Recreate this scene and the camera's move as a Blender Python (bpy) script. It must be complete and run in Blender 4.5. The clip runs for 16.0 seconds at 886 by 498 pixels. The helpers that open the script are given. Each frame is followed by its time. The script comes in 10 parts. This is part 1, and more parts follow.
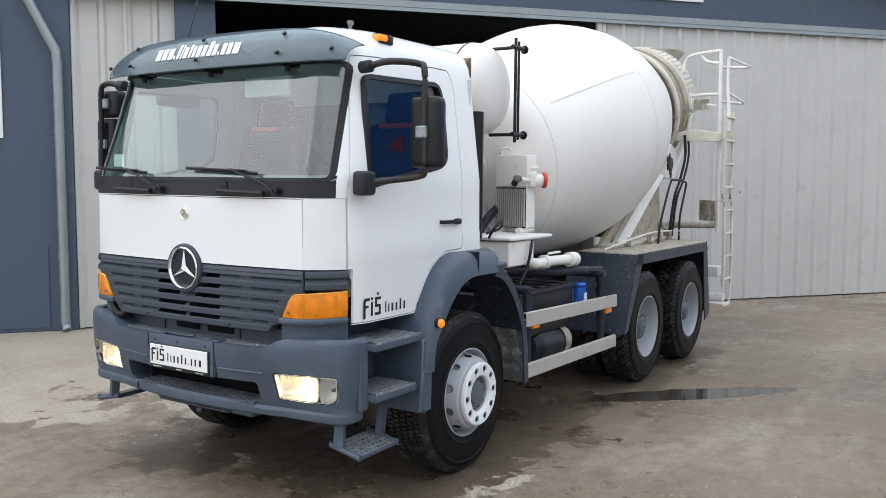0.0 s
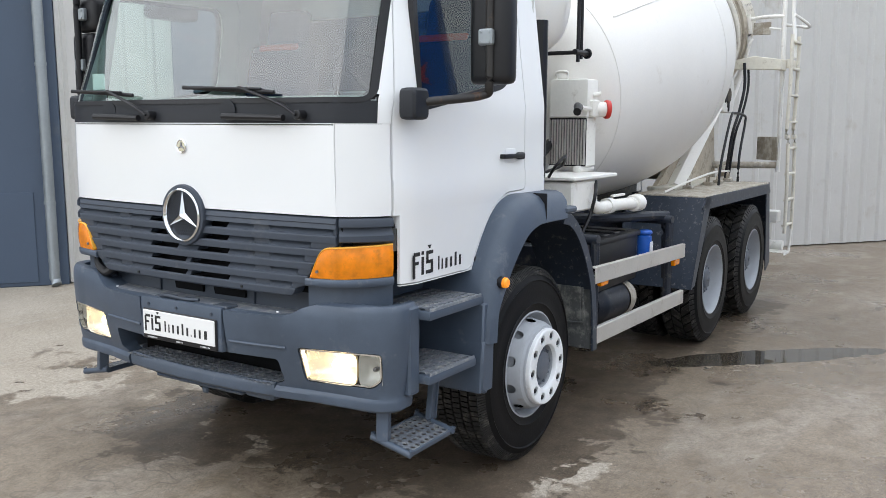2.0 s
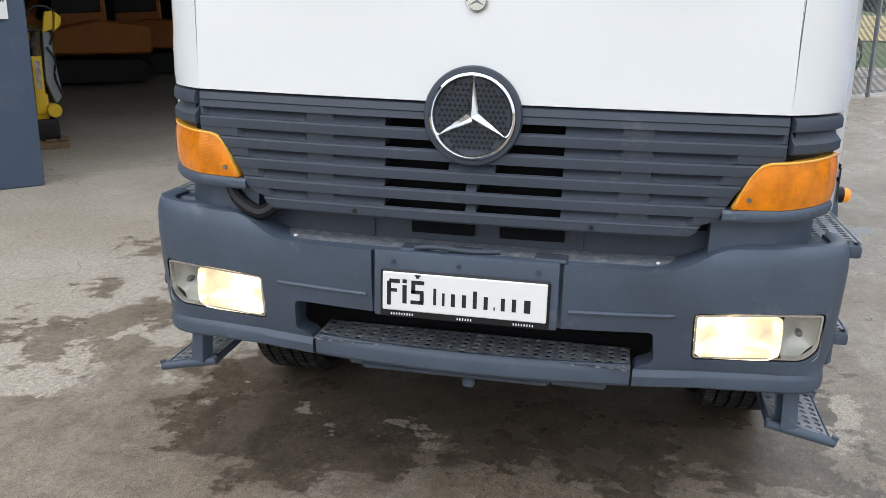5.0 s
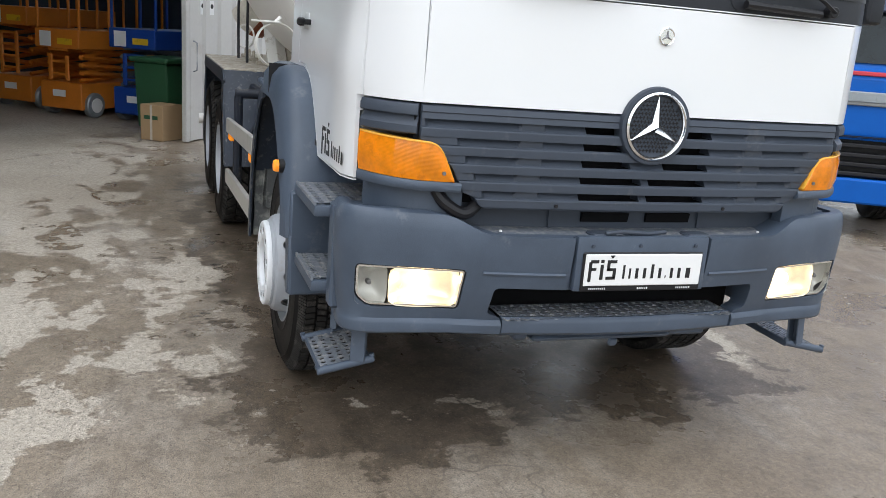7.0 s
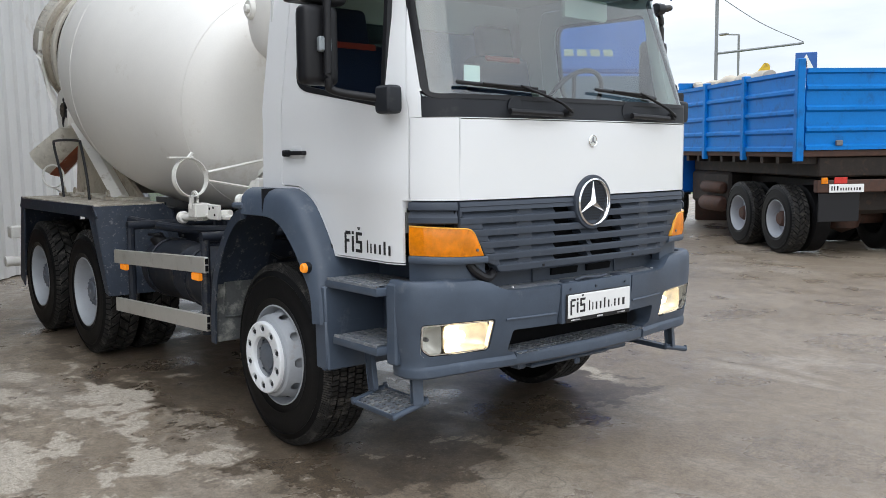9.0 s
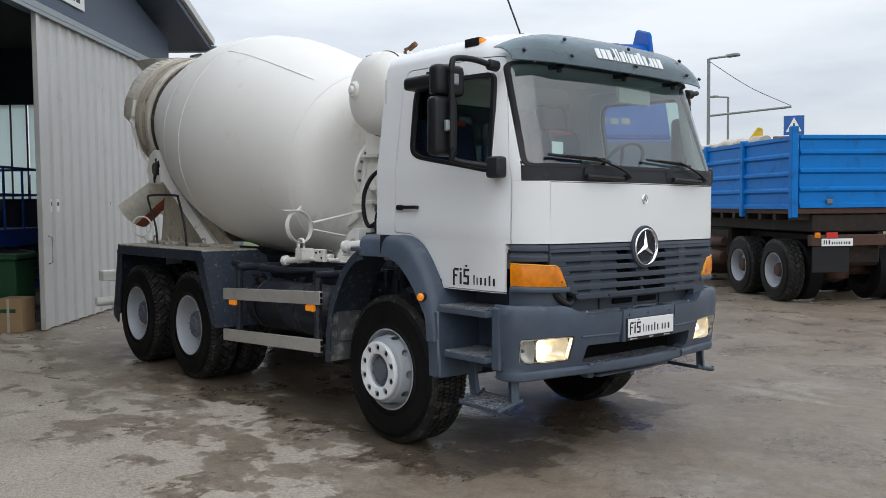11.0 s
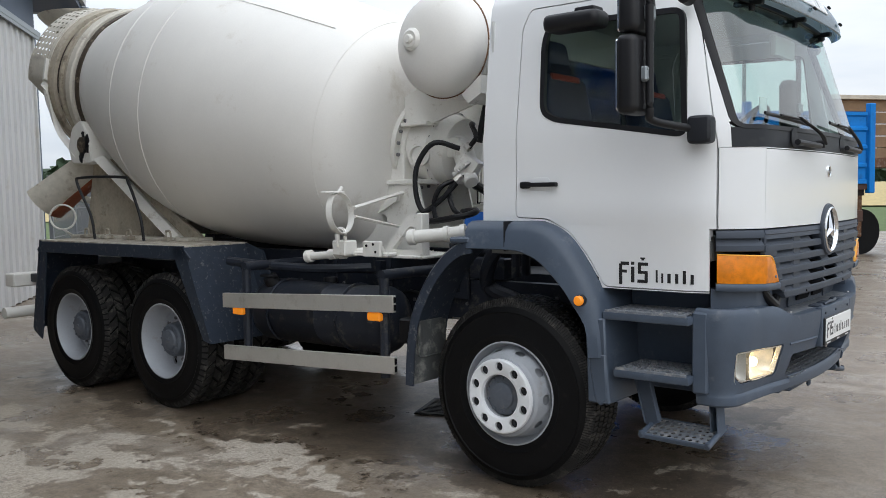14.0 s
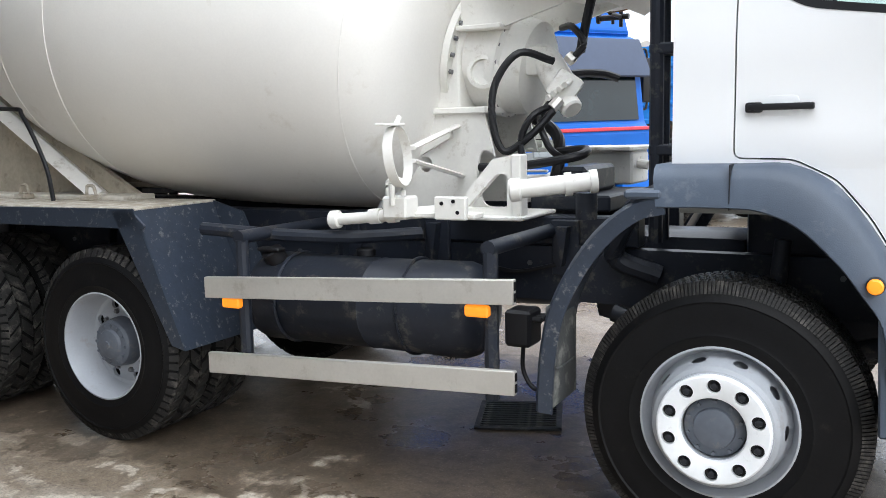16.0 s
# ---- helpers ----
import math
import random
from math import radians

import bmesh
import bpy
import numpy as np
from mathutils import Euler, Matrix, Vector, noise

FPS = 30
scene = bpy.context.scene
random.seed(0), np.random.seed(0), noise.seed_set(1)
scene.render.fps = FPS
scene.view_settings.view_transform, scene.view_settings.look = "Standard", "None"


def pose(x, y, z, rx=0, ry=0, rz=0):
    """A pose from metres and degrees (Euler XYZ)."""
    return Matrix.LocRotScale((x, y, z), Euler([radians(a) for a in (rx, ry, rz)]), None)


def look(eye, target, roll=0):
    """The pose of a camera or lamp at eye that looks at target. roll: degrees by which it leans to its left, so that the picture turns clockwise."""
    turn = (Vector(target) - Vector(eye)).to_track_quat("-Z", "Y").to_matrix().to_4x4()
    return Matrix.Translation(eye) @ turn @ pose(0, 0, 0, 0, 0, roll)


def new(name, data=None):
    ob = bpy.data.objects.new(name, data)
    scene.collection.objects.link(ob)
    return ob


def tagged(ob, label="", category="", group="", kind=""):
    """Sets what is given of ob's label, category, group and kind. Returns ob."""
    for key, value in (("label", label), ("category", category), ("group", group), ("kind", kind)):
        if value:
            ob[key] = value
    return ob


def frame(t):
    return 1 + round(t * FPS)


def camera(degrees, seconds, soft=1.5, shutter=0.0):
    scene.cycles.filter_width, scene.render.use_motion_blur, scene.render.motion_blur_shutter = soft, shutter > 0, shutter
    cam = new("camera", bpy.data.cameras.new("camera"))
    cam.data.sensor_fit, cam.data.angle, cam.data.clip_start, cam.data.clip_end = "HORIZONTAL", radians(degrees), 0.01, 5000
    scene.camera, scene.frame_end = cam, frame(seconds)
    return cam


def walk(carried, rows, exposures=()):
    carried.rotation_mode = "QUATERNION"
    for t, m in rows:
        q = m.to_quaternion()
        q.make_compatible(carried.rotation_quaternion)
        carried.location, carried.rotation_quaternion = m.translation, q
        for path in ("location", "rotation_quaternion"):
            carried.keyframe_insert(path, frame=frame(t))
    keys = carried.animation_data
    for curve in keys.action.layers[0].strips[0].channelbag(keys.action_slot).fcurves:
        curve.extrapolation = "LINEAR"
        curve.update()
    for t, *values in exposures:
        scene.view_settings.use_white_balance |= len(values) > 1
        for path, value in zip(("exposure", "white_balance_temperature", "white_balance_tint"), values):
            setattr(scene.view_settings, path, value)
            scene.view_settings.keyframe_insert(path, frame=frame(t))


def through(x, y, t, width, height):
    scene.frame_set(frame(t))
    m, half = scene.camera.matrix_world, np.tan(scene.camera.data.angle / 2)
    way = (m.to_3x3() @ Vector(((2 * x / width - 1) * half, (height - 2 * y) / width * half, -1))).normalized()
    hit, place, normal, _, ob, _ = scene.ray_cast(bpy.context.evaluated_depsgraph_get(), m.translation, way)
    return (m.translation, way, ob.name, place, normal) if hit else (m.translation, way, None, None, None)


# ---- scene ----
cam = camera(53.8, 16.0, soft=0.85)
PATH = [
    (0, (3.386, 4.106, 1.91), (1.713, 3.02, 1.763), -0.1),
    (0.5, (3.369, 4.093, 1.897), (1.693, 3.011, 1.764), -0.1),
    (1, (3.241, 3.949, 1.86), (1.567, 2.864, 1.709), 0.1),
    (1.5, (2.986, 3.61, 1.834), (1.319, 2.527, 1.61), -0.0),
    (2, (2.665, 3.268, 1.804), (1.003, 2.188, 1.536), -0.4),
    (2.5, (2.45, 2.824, 1.772), (0.789, 1.75, 1.475), -0.6),
    (3, (2.257, 2.327, 1.751), (0.579, 1.299, 1.394), -0.9),
    (3.5, (2.105, 1.86, 1.749), (0.385, 0.946, 1.295), -1.7),
    (4, (2.124, 1.354, 1.736), (0.315, 0.668, 1.228), -0.5),
    (4.5, (2.177, 0.876, 1.742), (0.331, 0.32, 1.211), -0.3),
    (5, (2.39, 0.42, 1.729), (0.501, 0.043, 1.191), 0.7),
    (7.5, (2.705, -2.271, 1.719), (0.955, -1.419, 1.257), 1.5),
    (8, (2.621, -2.722, 1.702), (0.966, -1.685, 1.273), -1.8),
    (8.5, (2.676, -3.186, 1.713), (1.124, -1.976, 1.357), -1.5),
    (9, (2.955, -3.574, 1.718), (1.425, -2.308, 1.488), -0.9),
    (11.5, (3.53, -5.028, 1.727), (2.007, -3.735, 1.625), -0.6),
    (12, (3.172, -5.09, 1.697), (1.659, -3.786, 1.593), -0.7),
    (12.5, (2.742, -5.193, 1.683), (1.271, -3.842, 1.575), -0.7),
    (13, (2.27, -5.262, 1.697), (0.853, -3.855, 1.586), -0.8),
    (13.5, (1.757, -5.184, 1.696), (0.414, -3.707, 1.573), -0.9),
    (14, (1.237, -5.149, 1.706), (-0.007, -3.589, 1.562), -1.2),
    (14.5, (0.701, -4.97, 1.661), (-0.469, -3.36, 1.46), -1.6),
    (15, (0.135, -4.828, 1.651), (-0.948, -3.165, 1.401), -1.9),
    (15.5, (-0.427, -4.604, 1.612), (-1.43, -2.899, 1.314), -1.7),
    (16, (-0.898, -4.394, 1.677), (-1.839, -2.652, 1.393), -1.7),
]
EXPOSURE = [(0, 0.02), (2, 0.18), (3, 0.30), (3.5, 0.29), (4.5, 0.12), (5, 0.08), (7.5, 0.20), (8.5, 0.13), (9, 0.0), (11.5, -0.45), (12, -0.36), (13, -0.30), (14, -0.20), (14.5, 0.12), (15, 0.48), (15.5, 0.71), (16, 0.83)]
walk(cam, [(t, look(e, g, r)) for t, e, g, r in PATH], EXPOSURE)

# ---- world, sun, exposure ----
SUN_DIR = (45.0, 135.0)          # elevation, compass turn in degrees
world = bpy.data.worlds.new("overcast_sky")
scene.world = world
world.use_nodes = True
wn, wl = world.node_tree.nodes, world.node_tree.links
wn.clear()
w_out = wn.new("ShaderNodeOutputWorld")
w_bg = wn.new("ShaderNodeBackground")
w_sky = wn.new("ShaderNodeTexSky")
w_sky.sky_type = "NISHITA"
w_sky.sun_disc = False
w_sky.sun_elevation = radians(SUN_DIR[0])
w_sky.sun_rotation = radians(SUN_DIR[1])
w_tc = wn.new("ShaderNodeTexCoord")
w_map = wn.new("ShaderNodeMapping")
w_map.inputs["Scale"].default_value = (1.0, 1.0, 4.5)
w_noise = wn.new("ShaderNodeTexNoise")
w_noise.inputs["Scale"].default_value = 2.6
w_noise.inputs["Detail"].default_value = 9.0
w_noise.inputs["Roughness"].default_value = 0.55
w_ramp = wn.new("ShaderNodeValToRGB")
w_ramp.color_ramp.elements[0].position = 0.30
w_ramp.color_ramp.elements[0].color = (6.5, 7.2, 8.2, 1)
w_ramp.color_ramp.elements[1].position = 0.62
w_ramp.color_ramp.elements[1].color = (9.2, 9.65, 10.2, 1)
w_mix = wn.new("ShaderNodeMix")
w_mix.data_type = "RGBA"
w_mix.inputs[0].default_value = 0.93
# an overcast sky is about three times as bright overhead as at the horizon
w_sep = wn.new("ShaderNodeSeparateXYZ")
w_up = wn.new("ShaderNodeMath")
w_up.operation, w_up.use_clamp = "MAXIMUM", False
w_up.inputs[1].default_value = 0.0
w_grad = wn.new("ShaderNodeMath")
w_grad.operation = "MULTIPLY_ADD"
w_grad.inputs[1].default_value = 1.7
w_grad.inputs[2].default_value = 1.28
w_mul = wn.new("ShaderNodeMix")
w_mul.data_type, w_mul.blend_type = "RGBA", "MULTIPLY"
w_mul.inputs[0].default_value = 1.0
w_bg.inputs["Strength"].default_value = 0.085
wl.new(w_tc.outputs["Generated"], w_map.inputs["Vector"])
wl.new(w_map.outputs["Vector"], w_noise.inputs["Vector"])
wl.new(w_noise.outputs["Fac"], w_ramp.inputs["Fac"])
wl.new(w_sky.outputs["Color"], w_mix.inputs[6])
wl.new(w_ramp.outputs["Color"], w_mix.inputs[7])
wl.new(w_tc.outputs["Generated"], w_sep.inputs[0])
wl.new(w_sep.outputs["Z"], w_up.inputs[0])
wl.new(w_up.outputs[0], w_grad.inputs[0])
wl.new(w_mix.outputs[2], w_mul.inputs[6])
wl.new(w_grad.outputs[0], w_mul.inputs[7])
wl.new(w_mul.outputs[2], w_bg.inputs["Color"])
wl.new(w_bg.outputs["Background"], w_out.inputs["Surface"])
sun_data = bpy.data.lights.new("sun", "SUN")
sun_data.energy = 0.9
sun_data.angle = radians(70)
sun_data.color = (1.0, 0.99, 0.97)
sun = new("sun", sun_data)
sun.matrix_world = look((6, -9, 12), (-3, 0, 0))

# ---- materials ----
def material(name, colour, rough=0.6, metal=0.0, vary=0.12, grain=40.0, bump=0.05, dirt=None, dirt_amount=0.0,
             dirt_scale=3.0, coat=0.0, spec=0.5, emit=None, emit_strength=0.0, rough_vary=0.1, piece=0.0):
    """A surface with a coarse and a fine variation of colour, roughness and relief; dirt is a second colour in patches."""
    m = bpy.data.materials.new(name)
    m.use_nodes = True
    n, l = m.node_tree.nodes, m.node_tree.links
    b = n["Principled BSDF"]
    b.inputs["Metallic"].default_value = metal
    b.inputs["Specular IOR Level"].default_value = spec
    b.inputs["Coat Weight"].default_value = coat
    b.inputs["Coat Roughness"].default_value = 0.08
    tc = n.new("ShaderNodeTexCoord")
    fine = n.new("ShaderNodeTexNoise")
    fine.inputs["Scale"].default_value = grain
    fine.inputs["Detail"].default_value = 4
    big = n.new("ShaderNodeTexNoise")
    big.inputs["Scale"].default_value = dirt_scale
    big.inputs["Detail"].default_value = 7
    big.inputs["Roughness"].default_value = 0.65
    l.new(tc.outputs["Object"], fine.inputs["Vector"])
    l.new(tc.outputs["Object"], big.inputs["Vector"])
    both = n.new("ShaderNodeMath")
    both.operation = "MULTIPLY_ADD"
    both.inputs[1].default_value = 0.4
    l.new(fine.outputs["Fac"], both.inputs[0])
    l.new(big.outputs["Fac"], both.inputs[2])
    ramp = n.new("ShaderNodeMapRange")
    ramp.inputs["From Min"].default_value = 0.4
    ramp.inputs["From Max"].default_value = 1.0
    ramp.inputs["To Min"].default_value = 1 - vary
    ramp.inputs["To Max"].default_value = 1 + vary
    l.new(both.outputs[0], ramp.inputs["Value"])
    mul = n.new("ShaderNodeMix")
    mul.data_type, mul.blend_type = "RGBA", "MULTIPLY"
    mul.inputs[0].default_value = 1.0
    mul.inputs[6].default_value = (*colour, 1)
    l.new(ramp.outputs["Result"], mul.inputs[7])
    last = mul.outputs[2]
    if piece > 0:
        info = n.new("ShaderNodeObjectInfo")
        pr = n.new("ShaderNodeMapRange")
        pr.inputs["To Min"].default_value = 1 - piece
        pr.inputs["To Max"].default_value = 1 + piece
        l.new(info.outputs["Random"], pr.inputs["Value"])
        pm = n.new("ShaderNodeMix")
        pm.data_type, pm.blend_type = "RGBA", "MULTIPLY"
        pm.inputs[0].default_value = 1.0
        l.new(last, pm.inputs[6])
        l.new(pr.outputs["Result"], pm.inputs[7])
        last = pm.outputs[2]
    if dirt:
        d = n.new("ShaderNodeTexNoise")
        d.inputs["Scale"].default_value = dirt_scale * 1.7
        d.inputs["Detail"].default_value = 9
        d.inputs["Roughness"].default_value = 0.7
        l.new(tc.outputs["Object"], d.inputs["Vector"])
        dr = n.new("ShaderNodeMapRange")
        dr.inputs["From Min"].default_value = 0.62 - 0.35 * dirt_amount
        dr.inputs["From Max"].default_value = 0.80 - 0.30 * dirt_amount
        l.new(d.outputs["Fac"], dr.inputs["Value"])
        dm = n.new("ShaderNodeMix")
        dm.data_type = "RGBA"
        l.new(dr.outputs["Result"], dm.inputs[0])
        l.new(last, dm.inputs[6])
        dm.inputs[7].default_value = (*dirt, 1)
        last = dm.outputs[2]
    l.new(last, b.inputs["Base Color"])
    rr = n.new("ShaderNodeMapRange")
    rr.inputs["To Min"].default_value = max(0.02, rough - rough_vary)
    rr.inputs["To Max"].default_value = min(1.0, rough + rough_vary)
    l.new(big.outputs["Fac"], rr.inputs["Value"])
    l.new(rr.outputs["Result"], b.inputs["Roughness"])
    if bump > 0:
        bp = n.new("ShaderNodeBump")
        bp.inputs["Strength"].default_value = bump
        bp.inputs["Distance"].default_value = 0.004
        l.new(fine.outputs["Fac"], bp.inputs["Height"])
        l.new(bp.outputs["Normal"], b.inputs["Normal"])
    if emit:
        b.inputs["Emission Color"].default_value = (*emit, 1)
        b.inputs["Emission Strength"].default_value = emit_strength
    return m


def glass(name, colour=(0.85, 0.93, 0.9), through=0.75, rough=0.02, ior=1.52):
    """Thin window glass: clear with a mirror-like skin."""
    m = bpy.data.materials.new(name)
    m.use_nodes = True
    n, l = m.node_tree.nodes, m.node_tree.links
    n.clear()
    out = n.new("ShaderNodeOutputMaterial")
    clear = n.new("ShaderNodeBsdfTransparent")
    clear.inputs["Color"].default_value = (*[c * through for c in colour], 1)
    shine = n.new("ShaderNodeBsdfGlossy")
    shine.inputs["Roughness"].default_value = rough
    # the share mirrored grows towards a grazing view, from either side of the pane
    f0 = ((ior - 1) / (ior + 1)) ** 2
    facing = n.new("ShaderNodeLayerWeight")
    facing.inputs["Blend"].default_value = 0.5
    power = n.new("ShaderNodeMath")
    power.operation = "POWER"
    power.inputs[1].default_value = 5.0
    l.new(facing.outputs["Facing"], power.inputs[0])
    fres = n.new("ShaderNodeMath")
    fres.operation = "MULTIPLY_ADD"
    fres.inputs[1].default_value = 1 - f0
    fres.inputs[2].default_value = f0
    l.new(power.outputs[0], fres.inputs[0])
    mix = n.new("ShaderNodeMixShader")
    l.new(fres.outputs[0], mix.inputs[0])
    l.new(clear.outputs[0], mix.inputs[1])
    l.new(shine.outputs[0], mix.inputs[2])
    l.new(mix.outputs[0], out.inputs["Surface"])
    return m


def acrylic(name, body, tint, solid):
    """A smoked plastic sheet: partly clear, partly coloured, with a shiny skin."""
    m = material(name, body, 0.14, vary=0.1, grain=10, bump=0.0, coat=0.4)
    n, l = m.node_tree.nodes, m.node_tree.links
    clear = n.new("ShaderNodeBsdfTransparent")
    clear.inputs["Color"].default_value = (*tint, 1)
    mix = n.new("ShaderNodeMixShader")
    mix.inputs[0].default_value = solid
    l.new(clear.outputs[0], mix.inputs[1])
    l.new(n["Principled BSDF"].outputs[0], mix.inputs[2])
    l.new(mix.outputs[0], n["Material Output"].inputs["Surface"])
    return m


def lit_reflector(name, colour, strength):
    """A lamp reflector with facets, bright round its burning bulb."""
    m = material(name, (0.8, 0.78, 0.72), 0.25, metal=0.6, vary=0.1, grain=18, bump=0.25)
    n, l = m.node_tree.nodes, m.node_tree.links
    tc = n.new("ShaderNodeTexCoord")
    ln = n.new("ShaderNodeVectorMath")
    ln.operation = "LENGTH"
    l.new(tc.outputs["Object"], ln.inputs[0])
    fac = n.new("ShaderNodeTexVoronoi")
    fac.inputs["Scale"].default_value = 16
    l.new(tc.outputs["Object"], fac.inputs["Vector"])
    sm = n.new("ShaderNodeMath")
    sm.operation = "MULTIPLY_ADD"
    sm.inputs[1].default_value = 0.10
    l.new(fac.outputs["Distance"], sm.inputs[0])
    l.new(ln.outputs["Value"], sm.inputs[2])
    mr = n.new("ShaderNodeMapRange")
    mr.inputs["From Min"].default_value, mr.inputs["From Max"].default_value = 0.06, 0.21
    mr.inputs["To Min"].default_value, mr.inputs["To Max"].default_value = strength, strength * 0.10
    l.new(sm.outputs[0], mr.inputs["Value"])
    b = n["Principled BSDF"]
    b.inputs["Emission Color"].default_value = (*colour, 1)
    l.new(mr.outputs["Result"], b.inputs["Emission Strength"])
    return m


WHITE = material("white_cab_paint", (0.80, 0.81, 0.82), 0.28, vary=0.02, grain=300, bump=0.0, coat=0.5, dirt_scale=1.2, rough_vary=0.015)
DRUM = material("cream_white_drum_paint", (0.82, 0.80, 0.76), 0.5, vary=0.05, grain=90, bump=0.05, dirt=(0.60, 0.55, 0.47), dirt_amount=0.06, dirt_scale=1.3)
OFFWHITE = material("white_machine_paint", (0.80, 0.785, 0.74), 0.5, vary=0.07, grain=60, bump=0.08, dirt=(0.42, 0.37, 0.30), dirt_amount=0.12, dirt_scale=5)
GREYPL = material("slate_grey_plastic", (0.062, 0.082, 0.115), 0.46, vary=0.22, grain=260, bump=0.14, spec=0.45, dirt=(0.15, 0.165, 0.19), dirt_amount=0.10, dirt_scale=5)
GRILLE = material("dark_grille_plastic", (0.044, 0.055, 0.075), 0.5, vary=0.16, grain=260, bump=0.12, spec=0.4, dirt=(0.11, 0.115, 0.125), dirt_amount=0.06)
BLACK = material("black_rubber_trim", (0.010, 0.010, 0.012), 0.45, spec=0.35, vary=0.2, grain=120, bump=0.05)
# near-black colour standing for the shade inside holes and gaps
HOLESHADE = material("near_black_hole_shade", (0.007, 0.007, 0.008), 0.85, spec=0.15, vary=0.2)
TYRE = material("black_tyre_rubber", (0.0060, 0.0060, 0.0066), 0.48, spec=0.14, vary=0.3, grain=80, bump=0.15, dirt=(0.022, 0.020, 0.018), dirt_amount=0.08, dirt_scale=6)
TREAD = material("dusty_tread_rubber", (0.018, 0.0175, 0.017), 0.6, spec=0.3, vary=0.4, grain=60, bump=0.4, dirt=(0.11, 0.10, 0.09), dirt_amount=0.30, dirt_scale=8)
RINGWHITE = material("white_wheel_ring_paint", (0.80, 0.82, 0.84), 0.4, vary=0.05, grain=60, bump=0.03, dirt=(0.5, 0.49, 0.47), dirt_amount=0.05, dirt_scale=9)
RIM = material("silver_rim_paint", (0.36, 0.38, 0.41), 0.40, vary=0.08, grain=80, bump=0.04, dirt=(0.30, 0.28, 0.26), dirt_amount=0.10, dirt_scale=7)
NUT = material("steel_wheel_nut", (0.20, 0.20, 0.21), 0.4, metal=0.7, vary=0.2)
COWL = material("black_cowl_plastic", (0.016, 0.018, 0.023), 0.5, spec=0.35, vary=0.2, grain=200, bump=0.1, dirt=(0.05, 0.05, 0.05), dirt_amount=0.08)
HUBGREY = material("grey_hub_paint", (0.10, 0.115, 0.14), 0.5, vary=0.2, dirt=(0.18, 0.17, 0.16), dirt_amount=0.2, dirt_scale=9)
CHASSIS = material("dark_blue_chassis_paint", (0.016, 0.020, 0.030), 0.45, spec=0.35, vary=0.25, grain=50, bump=0.15, dirt=(0.13, 0.12, 0.10), dirt_amount=0.18, dirt_scale=6)
MUDGUARD = material("scuffed_mudguard_paint", (0.026, 0.036, 0.055), 0.42, vary=0.22, grain=70, bump=0.15, dirt=(0.26, 0.26, 0.25), dirt_amount=0.15, dirt_scale=15)
ALU = material("brushed_aluminium", (0.62, 0.60, 0.56), 0.45, metal=0.6, vary=0.1, grain=70, bump=0.08, dirt=(0.42, 0.39, 0.34), dirt_amount=0.2, dirt_scale=4)
CHROME = material("chrome", (0.80, 0.81, 0.82), 0.12, metal=1.0, vary=0.03, bump=0.0, rough_vary=0.04)
AMBER = material("amber_lens", (0.72, 0.205, 0.0), 0.16, vary=0.30, grain=14, bump=0.0, coat=0.3, spec=0.35, emit=(1.0, 0.36, 0.0), emit_strength=0.03, dirt=(0.45, 0.12, 0.0), dirt_amount=0.25, dirt_scale=14)
# paler amber with the highlight of the lens's top edge in its colour
AMBER_GLINT = material("amber_lens_glint", (0.90, 0.45, 0.06), 0.2, vary=0.1, coat=0.3)


def ribbed(mat, pitch, strength):
    """Fine level ribs moulded into a lens."""
    n, l = mat.node_tree.nodes, mat.node_tree.links
    tc = n.new("ShaderNodeTexCoord")
    wv = n.new("ShaderNodeTexWave")
    wv.bands_direction = "Z"
    wv.inputs["Scale"].default_value = 0.314 / pitch
    wv.inputs["Distortion"].default_value = 0.3
    bp = n.new("ShaderNodeBump")
    bp.inputs["Strength"].default_value = strength
    bp.inputs["Distance"].default_value = 0.002
    l.new(tc.outputs["Object"], wv.inputs["Vector"])
    l.new(wv.outputs["Fac"], bp.inputs["Height"])
    l.new(bp.outputs["Normal"], n["Principled BSDF"].inputs["Normal"])


ribbed(AMBER, 0.0045, 0.16)
AMBER_LIT = material("lit_amber_lens", (0.85, 0.28, 0.02), 0.25, emit=(1.0, 0.30, 0.02), emit_strength=0.35)
LAMPGLASS = glass("lamp_glass", (0.97, 0.97, 0.95), 0.92, 0.04)
SIDEREFLECTOR = material("clear_lamp_reflector", (0.72, 0.71, 0.67), 0.35, metal=0.35, vary=0.15, grain=25, bump=0.3)
REFLECTOR = material("lamp_reflector", (0.75, 0.74, 0.71), 0.18, metal=0.9, vary=0.1, grain=18, bump=0.25)
LITREFLECTOR = lit_reflector("lit_lamp_reflector", (1.0, 0.76, 0.42), 0.95)
BULB = material("lit_headlamp_bulb", (1, 0.9, 0.7), 0.3, emit=(1.0, 0.72, 0.36), emit_strength=14)
WINDSCREEN = glass("windscreen_glass", (0.76, 0.93, 0.88), 0.96, ior=2.35)
SIDEGLASS = glass("side_window_glass", (0.86, 0.92, 0.90), 0.92, ior=1.45)
REARGLASS = glass("rear_window_glass", (0.20, 0.24, 0.25), 0.92, ior=1.45)
VISOR = acrylic("smoked_visor_acrylic", (0.17, 0.215, 0.245), (0.50, 0.62, 0.66), 0.55)
SEATBLUE = material("blue_seat_cloth", (0.006, 0.013, 0.048), 0.85, vary=0.2, grain=200, bump=0.2)
SEATRED = material("red_seat_piping", (0.45, 0.05, 0.03), 0.8)
CABGREY = material("grey_cab_trim", (0.62, 0.63, 0.62), 0.75, vary=0.1, grain=150, bump=0.1)
DASH = material("dark_dashboard", (0.20, 0.21, 0.21), 0.6, vary=0.15, grain=150, bump=0.1)
